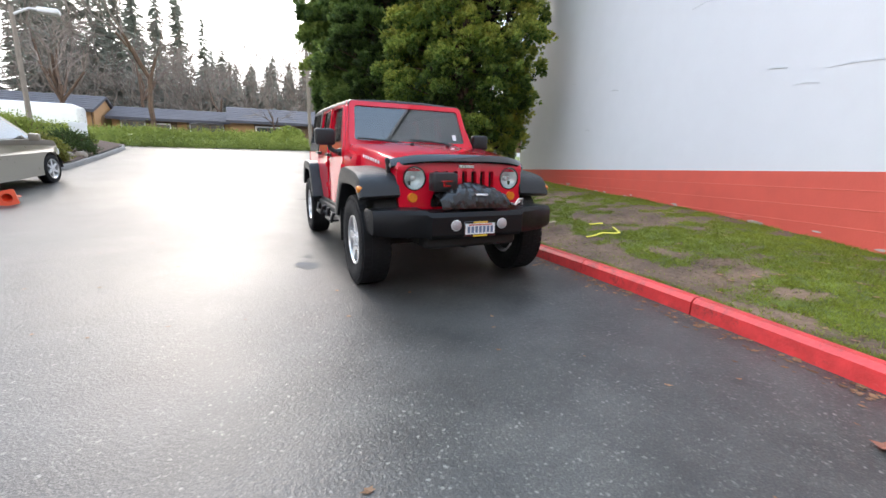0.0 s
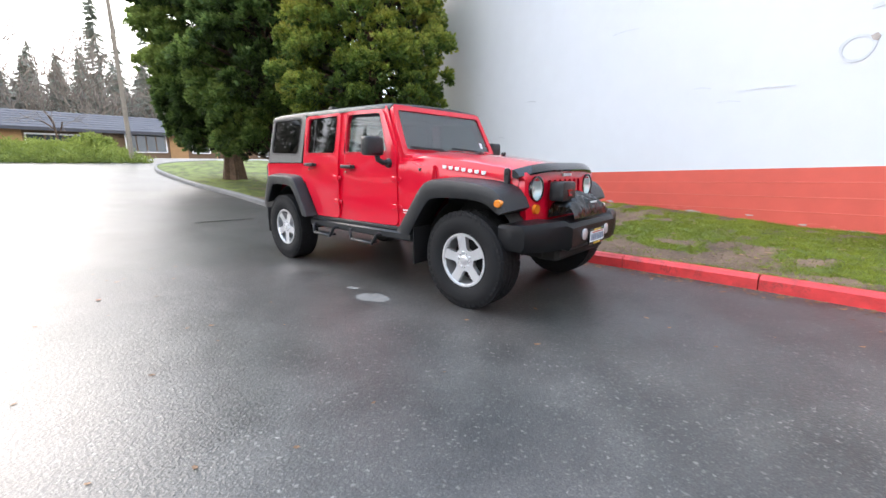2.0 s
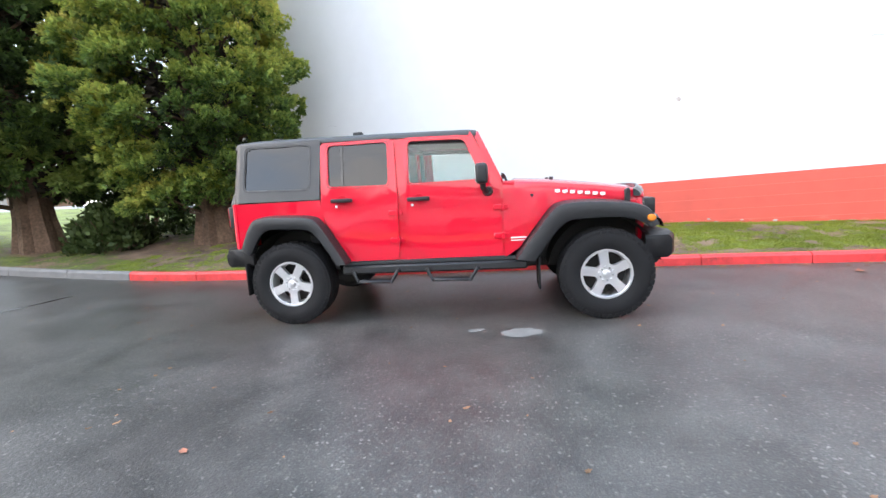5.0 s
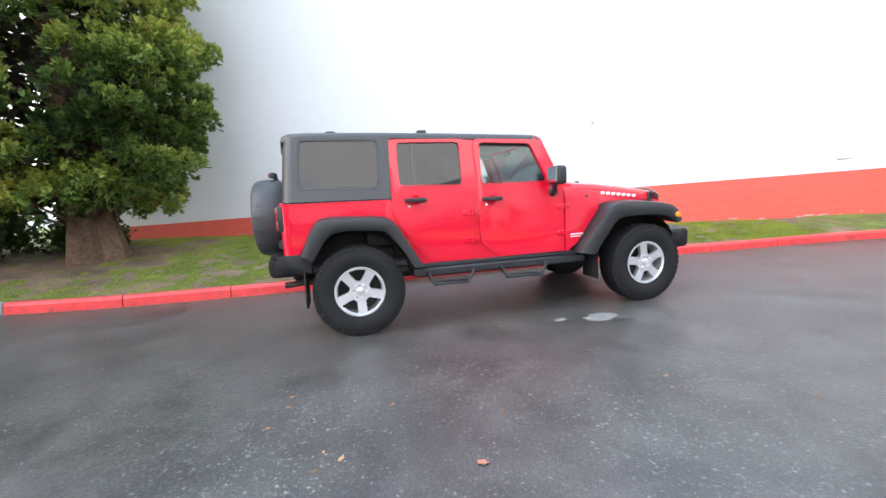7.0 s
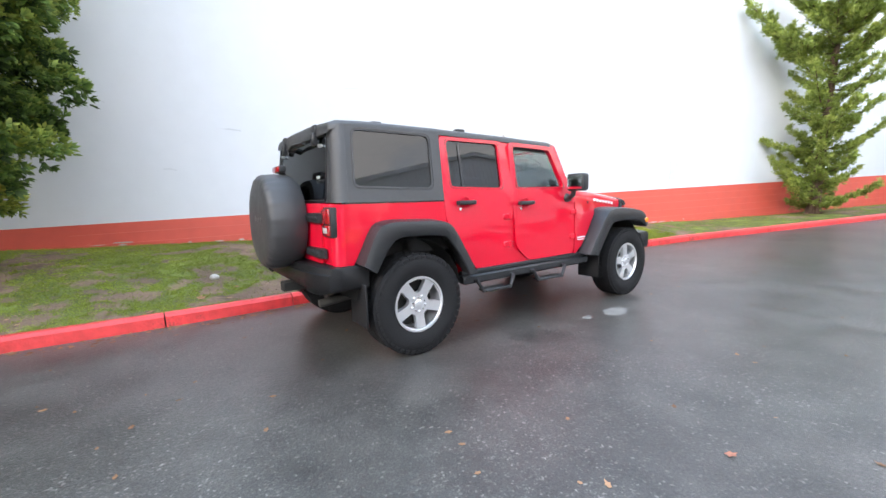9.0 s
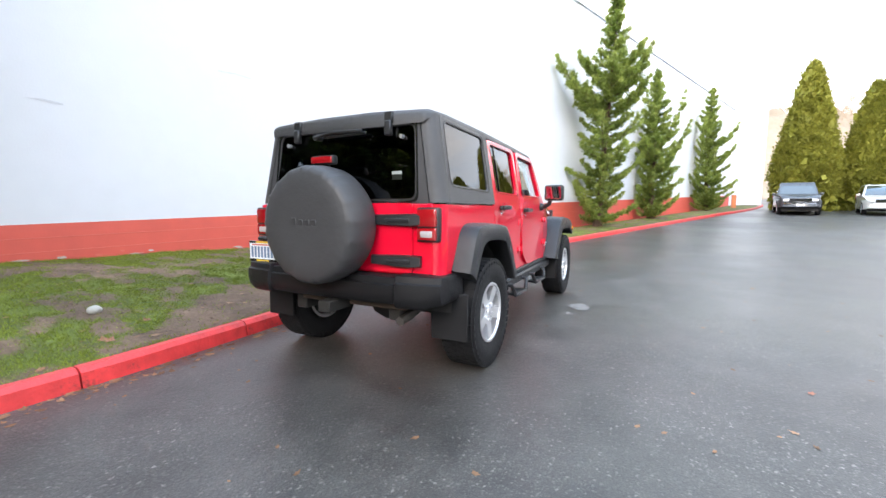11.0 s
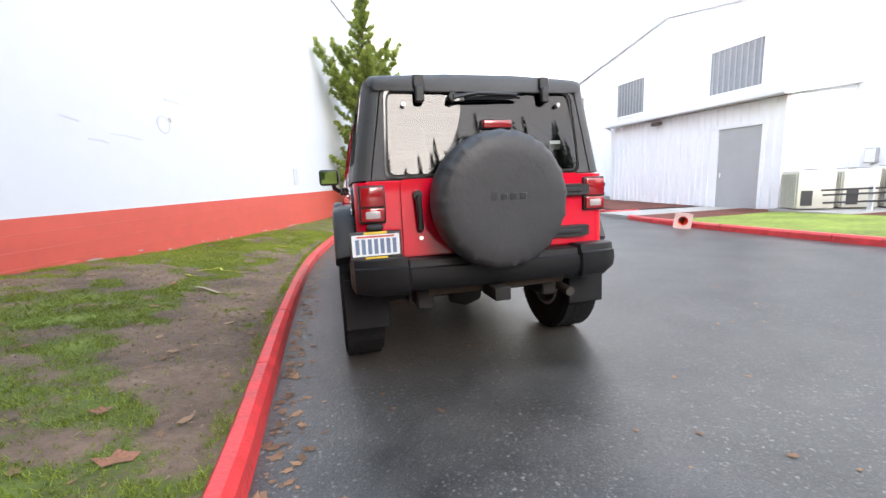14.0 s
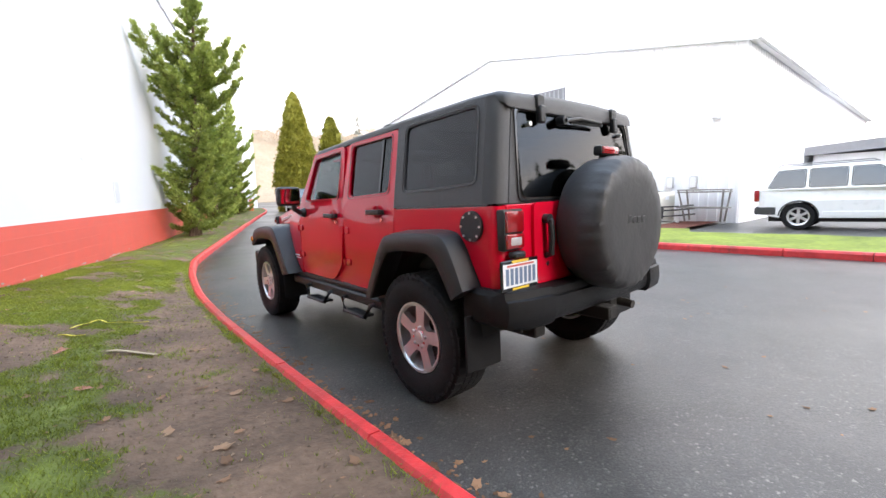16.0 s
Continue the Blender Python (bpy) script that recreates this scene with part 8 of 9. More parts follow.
    for g, nm in ((front_glass, "windscreen"), (rear_glass, "rear_window")):
        if g:
            (y0, z0), (y1, z1) = g
            sgn = 1 if nm == "windscreen" else -1
            bm = B()
            w0, w1 = cx(z0) - 0.09, cx(z1) - 0.07
            loft(bm, [[(-w0, y0 + sgn * 0.014, z0), (w0, y0 + sgn * 0.014, z0), (w1, y1 + sgn * 0.014, z1), (-w1, y1 + sgn * 0.014, z1)], [(-w0, y0 - sgn * 0.03, z0), (w0, y0 - sgn * 0.03, z0), (w1, y1 - sgn * 0.03, z1), (-w1, y1 - sgn * 0.03, z1)]])
            part(nm, bm, M_CARGLASS, car)
    yf, yb = max(p[0] for p in lower), min(p[0] for p in lower)
    for y, sgn, nm in ((yf, 1, "front_bumper"), (yb, -1, "rear_bumper")):
        bm = B()
        secs = []
        for q in np.linspace(-1, 1, 11):
            w = hw * (0.80 if sgn > 0 else 0.95)
            yy = y - sgn * (0.18 if sgn > 0 else 0.06) * q * q
            secs.append([(q * w, yy - sgn * 0.14, bumper[0]), (q * w, yy + sgn * 0.04, bumper[0]), (q * w, yy + sgn * 0.07, bumper[0] + 0.05), (q * w, yy + sgn * 0.06, bumper[1] - 0.03), (q * w, yy + sgn * 0.02, bumper[1]), (q * w, yy - sgn * 0.14, bumper[1])])
        loft(bm, secs)
        if rack:
            ya, yb2 = (y - 0.16, y - 0.42) if sgn > 0 else (y + 0.05, y + 0.48)
            for q in (-1, 1):
                box(bm, q * hw * 0.985 - 0.02, q * hw * 0.985 + 0.02, min(ya, yb2), max(ya, yb2), bumper[0], bumper[1] - 0.02, 0.012)
        part(nm, bm, bumper[2], car)
    if rack:
        for q in (-1, 1):
            for y in axles:
                bm = B()
                a0, a1, n = 0.05, math.pi - 0.05, 14
                secs = []
                for k in range(n + 1):
                    a = a0 + (a1 - a0) * k / n
                    ca, sa = math.cos(a), math.sin(a)
                    secs.append([(q * (hw + dx), y + (r + dr) * ca, r + (r + dr) * sa) for dx, dr in ((-0.02, 0.035), (0.012, 0.035), (0.012, 0.065), (-0.02, 0.065))])
                loft(bm, secs)
                part("arch_lip", bm, bumper[2], car)
    for s in (-1, 1):
        bm = B()
        box(bm, s * hw * 0.62 - 0.15, s * hw * 0.62 + 0.15, yf - 0.16, yf + 0.0, bumper[1] + 0.05, bumper[1] + 0.20, 0.03, 2)
        part("headlight", bm, M_LAMPW, car)
        bm = B()
        box(bm, s * hw * 0.91 - 0.07, s * hw * 0.91 + 0.085, yb - 0.015, yb + 0.10, bumper[1] + 0.14, bumper[1] + 0.46, 0.02, 2)
        part("tail_lamp", bm, M_TAIL, car)
    bm = B()
    box(bm, -hw * 0.5, hw * 0.5, yf - 0.05, yf + 0.015, bumper[1] + 0.04, bumper[1] + 0.22, 0.02)
    part("grille", bm, M_BLACK, car)
    bm = B()
    box(bm, -0.16, 0.16, yf + 0.072, yf + 0.08, bumper[0] + 0.04, bumper[0] + 0.14)
    part("number_plate", bm, M_PLATEW, car)
    if rack:
        for s in (-1, 1):
            bm = B()
            y0, y1 = cabin[0][0] + 0.35, cabin[0][0] + 2.3
            tube(bm, [(s * (hw - 0.32), y0, zt), (s * (hw - 0.32), y0 + 0.1, zt + 0.06), (s * (hw - 0.32), y1 - 0.1, zt + 0.06), (s * (hw - 0.32), y1, zt)], 0.016, 6)
            part("roof_rail", bm, M_GREYTRIM, car)
    if trim_z:
        for s in (-1, 1):
            bm = B()
            box(bm, s * hw - 0.012, s * hw + 0.012, axles[0] + 0.48, axles[1] - 0.48, trim_z[0], trim_z[1], 0.008)
            part("body_moulding", bm, trim_z[2], car)
    tyre, rim, disc = road_wheel_meshes(r, 0.22)
    for s in (-1, 1):
        for y in axles:
            e = thing("wheel", "", "", pose(s * (hw - 0.125), y, r) @ pose(0, 0, 0, 0, 0, 180 if s < 0 else 0))
            e.parent = car
            for src in (tyre, rim, disc):
                part(src.name.split(".")[0], src.data, None, e)
            bm = B()
            secs = [[(s * x, y + (r + 0.055) * math.cos(a), r + (r + 0.055) * math.sin(a)) for a in np.linspace(0, math.pi, 13)] for x in (hw - 0.30, hw - 0.005)]
            loft(bm, secs, closed=False)
            part("wheel_well", bm, M_UNDER, car)
    for src in (tyre, rim, disc):
        bpy.data.objects.remove(src)
    bm = B()
    box(bm, -hw * 0.8, hw * 0.8, yb + 0.3, yf - 0.3, 0.22, 0.5)
    part("underbody", bm, M_UNDER, car)
    return car


def arched(pts_top, axles, r, z0, yb, yf):
    """A side outline: the upper line from the back to the front, then along the sill with both wheel arches."""
    q = r + 0.05
    low = []
    for y in sorted(axles, reverse=True):
        low += [(y + q, z0)] + [(y + q * math.cos(a), r + q * math.sin(a)) for a in np.linspace(0.12, math.pi - 0.12, 9)] + [(y - q, z0)]
    return pts_top + [(yf, z0 + 0.08)] + low + [(yb, z0 + 0.10)]


# the beige car across the car park
ax = (-1.32, 1.38)
low = arched([(-2.15, 0.62), (-2.12, 1.02), (-1.3, 1.05), (0.9, 1.04), (1.70, 0.98), (2.02, 0.86), (2.14, 0.62)], ax, 0.345, 0.24, -2.2, 2.14)
parked_car("beige_car", "beige metallic car with alloy wheels parked in the lot", "car", pose(-7.60, 7.9, H(7.9) - 0.03, 5.2, 0, -8) @ Matrix.Scale(1.12, 4), M_BEIGE, 1.80, 0.345, ax, low,
           [(-1.95, 1.0), (-1.55, 1.60), (0.05, 1.63), (1.05, 1.0)], [[(0.80, 1.07), (0.04, 1.55), (-0.25, 1.55), (-0.25, 1.07)], [(-0.33, 1.07), (-0.33, 1.55), (-1.10, 1.54), (-1.30, 1.07)]],
           ((0.96, 1.05), (0.14, 1.57)), ((-1.86, 1.08), (-1.62, 1.54)), (0.30, 0.58, M_BEIGE))
# the white estate beside the metal building
ax = (-1.42, 1.42)
low = arched([(-2.35, 0.60), (-2.33, 1.08), (-2.0, 1.10), (1.0, 1.08), (2.05, 1.02), (2.25, 0.92), (2.32, 0.62)], ax, 0.365, 0.33, -2.38, 2.32)
parked_car("white_estate_car", "white estate car with silver lower trim beside the metal building", "car", pose(-12.95, 2.40, H(2.4) + 0.06, 1.7, 0, 2), M_WHITECAR, 1.80, 0.365, ax, low,
           [(-2.28, 1.06), (-2.02, 1.68), (0.05, 1.70), (0.85, 1.06)], [[(0.62, 1.14), (0.02, 1.60), (-0.42, 1.60), (-0.42, 1.14)], [(-0.52, 1.14), (-0.52, 1.60), (-1.22, 1.60), (-1.22, 1.14)], [(-1.32, 1.14), (-1.32, 1.60), (-1.88, 1.58), (-2.10, 1.14)]],
           ((0.76, 1.13), (0.12, 1.63)), ((-2.22, 1.14), (-2.06, 1.60)), (0.42, 0.64, M_BUMPER), rack=True, trim_z=(0.36, 0.50, M_WHITECAR))
# three vehicles at the far end, nose towards the drive
ax = (-1.75, 1.75)
low = arched([(-2.8, 0.75), (-2.78, 1.12), (0.3, 1.12), (1.0, 1.14), (2.4, 1.10), (2.62, 0.95), (2.68, 0.7)], ax, 0.39, 0.42, -2.8, 2.68)
parked_car("pickup_truck", "dark blue-grey pickup truck parked nose-on at the far end", "truck", pose(-9.75, -27.75, H(-26), 0, 0, -9), M_DARKCAR, 1.95, 0.39, ax, low,
           [(-1.05, 1.1), (-0.85, 1.84), (0.30, 1.86), (1.05, 1.1)], [[(0.80, 1.18), (0.28, 1.74), (-0.05, 1.74), (-0.05, 1.18)], [(-0.15, 1.18), (-0.15, 1.74), (-0.68, 1.74), (-0.82, 1.18)]],
           ((0.98, 1.18), (0.38, 1.76)), None, (0.48, 0.72, M_CHROME))
ax = (-1.38, 1.38)
low = arched([(-2.2, 0.62), (-2.18, 1.05), (1.0, 1.02), (2.0, 0.96), (2.22, 0.80), (2.28, 0.6)], ax, 0.36, 0.30, -2.25, 2.28)
wc = [(-2.1, 1.0), (-1.85, 1.62), (0.1, 1.65), (0.95, 1.0)]
ww = [[(0.7, 1.08), (0.08, 1.54), (-0.35, 1.54), (-0.35, 1.08)], [(-0.45, 1.08), (-0.45, 1.54), (-1.5, 1.53), (-1.7, 1.08)]]
parked_car("white_suv", "pale champagne SUV parked nose-on at the far end", "car", pose(-13.45, -27.4, H(-26), 0, 0, -14), M_CHAMPAGNE, 1.82, 0.36, ax, low, wc, ww, ((0.88, 1.06), (0.2, 1.58)), None, (0.38, 0.64, M_WHITECAR))
parked_car("dark_suv", "dark grey SUV parked side-on behind the metal building", "car", pose(-17.6, -33.0, 0, 0, 0, 80), M_DARKCAR, 1.85, 0.36, ax, low, wc, ww, ((0.88, 1.06), (0.2, 1.58)), None, (0.38, 0.64, M_DARKCAR))
# white box trailer behind the bed
tr = thing("box_trailer", "white box trailer parked beyond the bed", "trailer", pose(-14.6, 31.5, H(31) + 0.2))
bm = B()
box(bm, -2.9, 2.9, -1.1, 1.1, 0.45, 2.05, 0.25, 4)
part("box", bm, M_WHITECAR, tr)
for x in (-0.4, 0.4):
    for y in (-1.0, 1.0):
        bm = B()
        lathe(bm, [(-0.1, 0.2), (-0.1, 0.30), (0.1, 0.30), (0.1, 0.2), (-0.1, 0.2)], (0, 0, 0), 1, 18)
        bmesh.ops.rotate(bm, cent=(0, 0, 0), matrix=Matrix.Rotation(radians(90), 3, "Z"), verts=bm.verts)
        bmesh.ops.translate(bm, vec=(x, y, 0.3), verts=bm.verts)
        part("wheel", bm, M_RUBBER, tr)

# ---- traffic cones lying on their sides ----
M_CONE = mat("orange_cone_plastic", (0.80, 0.10, 0.04), 0.45, var=0.1, scale=8)
M_CONEBASE = mat("pale_cone_edge", (0.62, 0.40, 0.36), 0.5, var=0.15, scale=10)


def cone(m, base_mat, label):
    ob = thing("traffic_cone", label, "traffic cone", m, "fallen traffic cones")
    bm = B()
    rings = [[(r * math.cos(a), r * math.sin(a), z) for a in np.linspace(0, 2 * math.pi, 25)[:-1]] for r, z in ((0.125, 0.0), (0.125, 0.03), (0.10, 0.06), (0.028, 0.66), (0.018, 0.68), (0.012, 0.66), (0.085, 0.05), (0.10, 0.0))]
    loft(bm, rings, caps=False)
    part("cone_body", bm, M_CONE, ob)
    bm = B()
    hole = [(0.105 * math.cos(a), 0.105 * math.sin(a)) for a in np.linspace(0, 2 * math.pi, 25)[:-1]]
    panel(bm, rounded([(-0.185, -0.185), (0.185, -0.185), (0.185, 0.185), (-0.185, 0.185)], 0.04, 3), [hole], lambda u, v, d: (u, v, d), 0.03)
    part("base", bm, base_mat, ob)
    return ob


cone(pose(-6.0, 5.6, H(5.6) + 0.148, 90, 0, 0) @ Matrix.Scale(0.8, 4) @ pose(0, 0, 0, 0, 0, 0) @ pose(0, 0, 0, 0, 180, 12), M_CONE, "orange traffic cone lying on the asphalt")
c2 = cone(pose(-6.88, -3.45, H(-3.45) + 0.185) @ pose(0, 0, 0, 90, 0, -40) @ pose(0, 0, 0, 0, 0, 8), M_CONEBASE, "orange traffic cone lying against the red kerb")


# ---- marks on the long wall ----
def wall_pt(y, z, out=0.0):
    """A point on the wall's face, out towards the drive."""
    nrm = Vector((-WDIR.y, WDIR.x, 0))
    p = Vector((wall_x(y), y, z)) + nrm * out
    return p


def wall_patch(name, pts, material, label, out=0.006, kind="", parent=None):
    """A thin patch of paint or filler on the wall, its outline in metres along the wall and up."""
    bm = B()
    panel(bm, pts, [], lambda u, v, d: tuple(wall_pt(u, v, out - d)), out + 0.004)
    ob = part(name, bm, material, parent, label if parent else "")
    return ob if parent else tagged(ob, label, "wall mark", kind=kind)


for k in range(4):
    bm = B()
    z = 0.833 - 0.1905 * k
    y1 = float(np.interp(z, [0.02, 0.12, 0.25, 0.42, 0.60], [-12, -7, -3.5, -1.2, 3.7])) + 0.5
    loft(bm, [[tuple(wall_pt(y, z - 0.005, 0.0)), tuple(wall_pt(y, z - 0.003, 0.004)), tuple(wall_pt(y, z + 0.003, 0.004)), tuple(wall_pt(y, z + 0.005, 0.0))] for y in (-39, min(7.5, y1))])
    bm.transform(WPOSE.inverted())
    part("block_joint", bm, M_JOINT, wall_east)
M_FILL = mat("grey_wall_filler", (0.585, 0.61, 0.645), 0.8, var=0.12, scale=15)
M_CHIP = mat("bare_block", (0.46, 0.41, 0.385), 0.9, var=0.3, scale=20)
ring = [(-3.72 + 0.155 * math.cos(a) * (1 + 0.08 * math.sin(3 * a)), 2.36 + 0.15 * math.sin(a)) for a in np.linspace(0, 2 * math.pi, 25)[:-1]]
inner = [(-3.72 + 0.125 * math.cos(a), 2.36 + 0.12 * math.sin(a)) for a in np.linspace(0, 2 * math.pi, 25)[:-1]]
bm = B()
panel(bm, ring, [inner], lambda u, v, d: tuple(wall_pt(u, v, 0.003 - d)), 0.01)
tagged(part("round_repair", bm, M_FILL), "round filled repair on the white wall", "wall mark")
wall_patch("dark_scuff", [(-3.88, 2.40), (-3.84, 2.42), (-3.82, 2.47), (-3.87, 2.49), (-3.90, 2.45)], M_CHIP, "small dark scuff beside the round repair")
wall_patch("vent_plate", [(-8.86, 1.27), (-8.58, 1.27), (-8.58, 1.74), (-8.86, 1.74)], M_FILL, "grey rectangular plate on the white wall", 0.02)
rng = random.Random(17)
for y, z, ln in ((-3.2, 2.05, 0.55), (-2.6, 1.95, 0.3), (-4.2, 2.75, 0.4), (-4.5, 2.95, 0.25), (-2.2, 2.2, 0.25), (1.4, 2.6, 0.35), (3.4, 3.1, 0.3), (-1.0, 3.4, 0.5), (2.5, 1.9, 0.2), (-6.4, 2.9, 0.2), (-7.2, 2.1, 0.15)):
    t = 0.012 + 0.01 * rng.random()
    wall_patch("paint_scar", [(y, z), (y + ln * 0.5, z + 0.02 + 0.02 * rng.random()), (y + ln, z + 0.05 * rng.random()), (y + ln, z + t + 0.03), (y + ln * 0.5, z + t + 0.035), (y, z + t)], M_FILL, "thin scar in the white paint", 0.0025)
for k in range(64):
    y = -9.5 + 13.5 * rng.random()
    zb = float(np.interp(y, VBY, VBZ))
    w, h = 0.03 + 0.12 * rng.random() ** 2, 0.006 + 0.016 * rng.random()
    z = zb + 0.012 + 0.06 * rng.random() ** 2
    pts = []
    for i in range(9):
        a = 2 * math.pi * i / 9
        q = 0.65 + 0.5 * rng.random()
        pts.append((y + w * q * math.cos(a), z + h * q * math.sin(a)))
    wall_patch("paint_chip", pts, M_CHIP if rng.random() < 0.6 else M_JOINT, "flaked paint at the foot of the red band", 0.004)

# ---- grass blades, leaves and litter on the verge ----
rng = np.random.default_rng(77)
M_BLADE = leaf_mat("grass_blades", (0.13, 0.165, 0.018), (0.31, 0.36, 0.050), 0.4)
vs, fs = [], []
spots = 0
while spots < 80000:
    y = rng.uniform(-7, 6.5) if rng.uniform() < 0.9 else rng.uniform(-20, 14)
    x0 = kerb_x(y) + KERB_W + 0.01
    x1 = wall_x(y) - 0.02 if y < 7.4 else x0 + 4
    x = rng.uniform(x0, x1)
    g = grassy(x, y)
    edge = min(x - x0, x1 - x)
    if g < -0.12 + 0.30 * rng.uniform() and rng.uniform() > 0.05:
        continue
    z = verge_z(x, y)
    spots += 1
    for j in range(4):
        px, py = x + rng.normal() * 0.012, y + rng.normal() * 0.012
        h = rng.uniform(0.008, 0.026) * (1.5 if edge < 0.06 else 1)
        a, w = rng.uniform(0, 2 * math.pi), 0.0026
        k = len(vs)
        vs += [(px - w * math.cos(a), py - w * math.sin(a), z - 0.004), (px + w * math.cos(a), py + w * math.sin(a), z - 0.004), (px + rng.normal() * 0.8 * h, py + rng.normal() * 0.8 * h, z + h)]
        fs.append((k, k + 1, k + 2))
me = bpy.data.meshes.new("grass")
me.from_pydata(vs, [], fs)
me.materials.append(M_BLADE)
tagged(new("grass", me), "short green grass growing in patches on the verge", "grass", kind="stuff")


def leaf_shape(rng, x, y, z, s, flat=0.25):
    """One dry leaf: a curled, lobed blade with a raised rim."""
    a0 = rng.uniform(0, 2 * math.pi)
    pts = []
    n = 10
    for i in range(n):
        a = 2 * math.pi * i / n
        r = s * (0.72 + 0.28 * abs(math.cos(a * 2.5))) * rng.uniform(0.8, 1.15) * (1.2 if i == 0 else 1.0)
        px, py = r * math.cos(a) * 1.25, r * math.sin(a) * 0.8
        curl = 0.10 * (px * px + py * py) / s + flat * s * 0.16 * rng.uniform(-1, 1)
        pts.append((x + px * math.cos(a0) - py * math.sin(a0), y + px * math.sin(a0) + py * math.cos(a0), z + 0.006 + max(0, curl)))
    return [(x, y, z + 0.006)] + pts, [(0, i + 1, (i + 1) % n + 1) for i in range(n)]


M_CRUMB = mat("soil_crumbs", (0.20, 0.14, 0.098), 0.95, var=0.3, scale=40, island=0.45)
vs, fs = [], []
while len(fs) < 4 * 5200:
    y = rng.uniform(-5, 5.2)
    d = rng.uniform(0.0, 1.0)
    x = kerb_x(y) + KERB_W + 0.02 + d * (wall_x(y) - kerb_x(y) - 0.25)
    if grassy(x, y) > 0.03:
        continue
    z, q = verge_z(x, y), 0.003 + 0.009 * rng.uniform() ** 3
    a, st = rng.uniform(0, 6.3), rng.uniform(1.0, 3.2)
    b = len(vs)
    for dx, dy, dz in ((st, 0, 0), (-0.6, 0.8, 0), (-0.6, -0.8, 0), (0.1, 0, 0.9)):
        vs.append((x + q * (dx * math.cos(a) - dy * math.sin(a)), y + q * (dx * math.sin(a) + dy * math.cos(a)), z + q * dz + 0.002))
    fs += [(b, b + 1, b + 3), (b + 1, b + 2, b + 3), (b + 2, b, b + 3), (b, b + 2, b + 1)]
me = bpy.data.meshes.new("soil_crumbs")
me.from_pydata(vs, [], fs)
me.materials.append(M_CRUMB)
tagged(new("soil_crumbs", me), "crumbs of soil and broken twigs on the bare ground", "soil crumbs", kind="stuff")
M_LEAF = leaf_mat("dry_leaves", (0.17, 0.085, 0.045), (0.40, 0.24, 0.14), 0.45)
vs, fs = [], []
for k in range(2300):
    u = rng.uniform()
    if u < 0.42:
        y = rng.uniform(-8, 5.6)
        x = kerb_x(y) - abs(rng.normal()) * 0.10 - 0.02
        z, s = H(y) - 0.003, 0.008 + 0.026 * rng.uniform() ** 2
    elif u < 0.93:
        y = rng.uniform(-6, 5.5)
        x = rng.uniform(kerb_x(y) + 0.2, wall_x(y) - 0.2)
        z, s = verge_z(x, y), 0.006 + 0.028 * rng.uniform() ** 3
    else:
        x, y = rng.uniform(-5, 1.2), rng.uniform(-6, 6)
        z, s = H(y) - 0.003, rng.uniform(0.008, 0.022)
    v, f = leaf_shape(rng, x, y, z, s)
    b = len(vs)
    vs += v
    fs += [tuple(i + b for i in q) for q in f]
me = bpy.data.meshes.new("fallen_leaves")
me.from_pydata(vs, [], fs)
me.materials.append(M_LEAF)
tagged(new("fallen_leaves", me), "small dry brown leaves scattered along the kerb", "leaves", kind="stuff")


def big_leaf(x, y, s, color, label):
    r = np.random.default_rng(int(abs(x * 1000)))
    v, f = leaf_shape(r, x, y, verge_z(x, y) if x > kerb_x(y) + 0.1 else H(y), s, 0.6)
    me = bpy.data.meshes.new("leaf")
    me.from_pydata(v, [], f)
    me.materials.append(color)
    tagged(new("leaf", me), label, "leaf", group="large fallen leaves")


M_TANLEAF = mat("tan_leaf", (0.27, 0.155, 0.085), 0.7, var=0.3, scale=30)
M_REDLEAF = mat("reddish_leaf", (0.33, 0.13, 0.08), 0.7, var=0.3, scale=30)
for x, y, s, m, lb in ((2.00, -4.25, 0.10, M_TANLEAF, "large tan leaf lying on the grass"), (2.2, 1.22, 0.065, M_TANLEAF, "curled tan leaf on bare soil"), (2.66, -0.45, 0.08, M_REDLEAF, "reddish-brown leaf on the grass"),
                       (1.82, 0.88, 0.06, M_TANLEAF, "curled pale leaf on bare soil"), (2.52, 0.39, 0.07, M_REDLEAF, "reddish leaf among the grass"), (1.81, 2.70, 0.10, M_REDLEAF, "large reddish-brown leaf on the grass"), (2.06, 2.28, 0.06, M_REDLEAF, "reddish leaf near the kerb"),
                       (2.02, 1.49, 0.055, M_TANLEAF, "tan leaf on bare soil"), (1.66, 2.43, 0.05, M_TANLEAF, "tan leaf near the kerb"), (1.56, 3.19, 0.05, M_REDLEAF, "red leaf beside the kerb"), (3.44, 0.77, 0.06, M_REDLEAF, "dark red leaf on the grass"),
                       (0.62, -4.6, 0.09, M_REDLEAF, "wet reddish leaf on the asphalt"), (-3.3, -2.9, 0.06, M_TANLEAF, "pale wet leaf on the asphalt"), (-2.9, 1.05, 0.04, M_REDLEAF, "small red leaf on the asphalt")):
    big_leaf(x, y, s * 0.68, m, lb)
# the pale stone
bm = B()
bmesh.ops.create_icosphere(bm, subdivisions=3, radius=0.058)
for v in bm.verts:
    v.co *= 1 + 0.25 * noise.noise(v.co * 12)
    v.co.z *= 0.75
bmesh.ops.translate(bm, vec=(2.52, 2.46, verge_z(2.52, 2.46) + 0.03), verts=bm.verts)
tagged(part("stone", bm, mat("pale_stone", (0.46, 0.44, 0.40), 0.85, var=0.2, scale=20, bump=0.5, bscale=60)), "smooth pale grey stone lying on the grass", "stone")
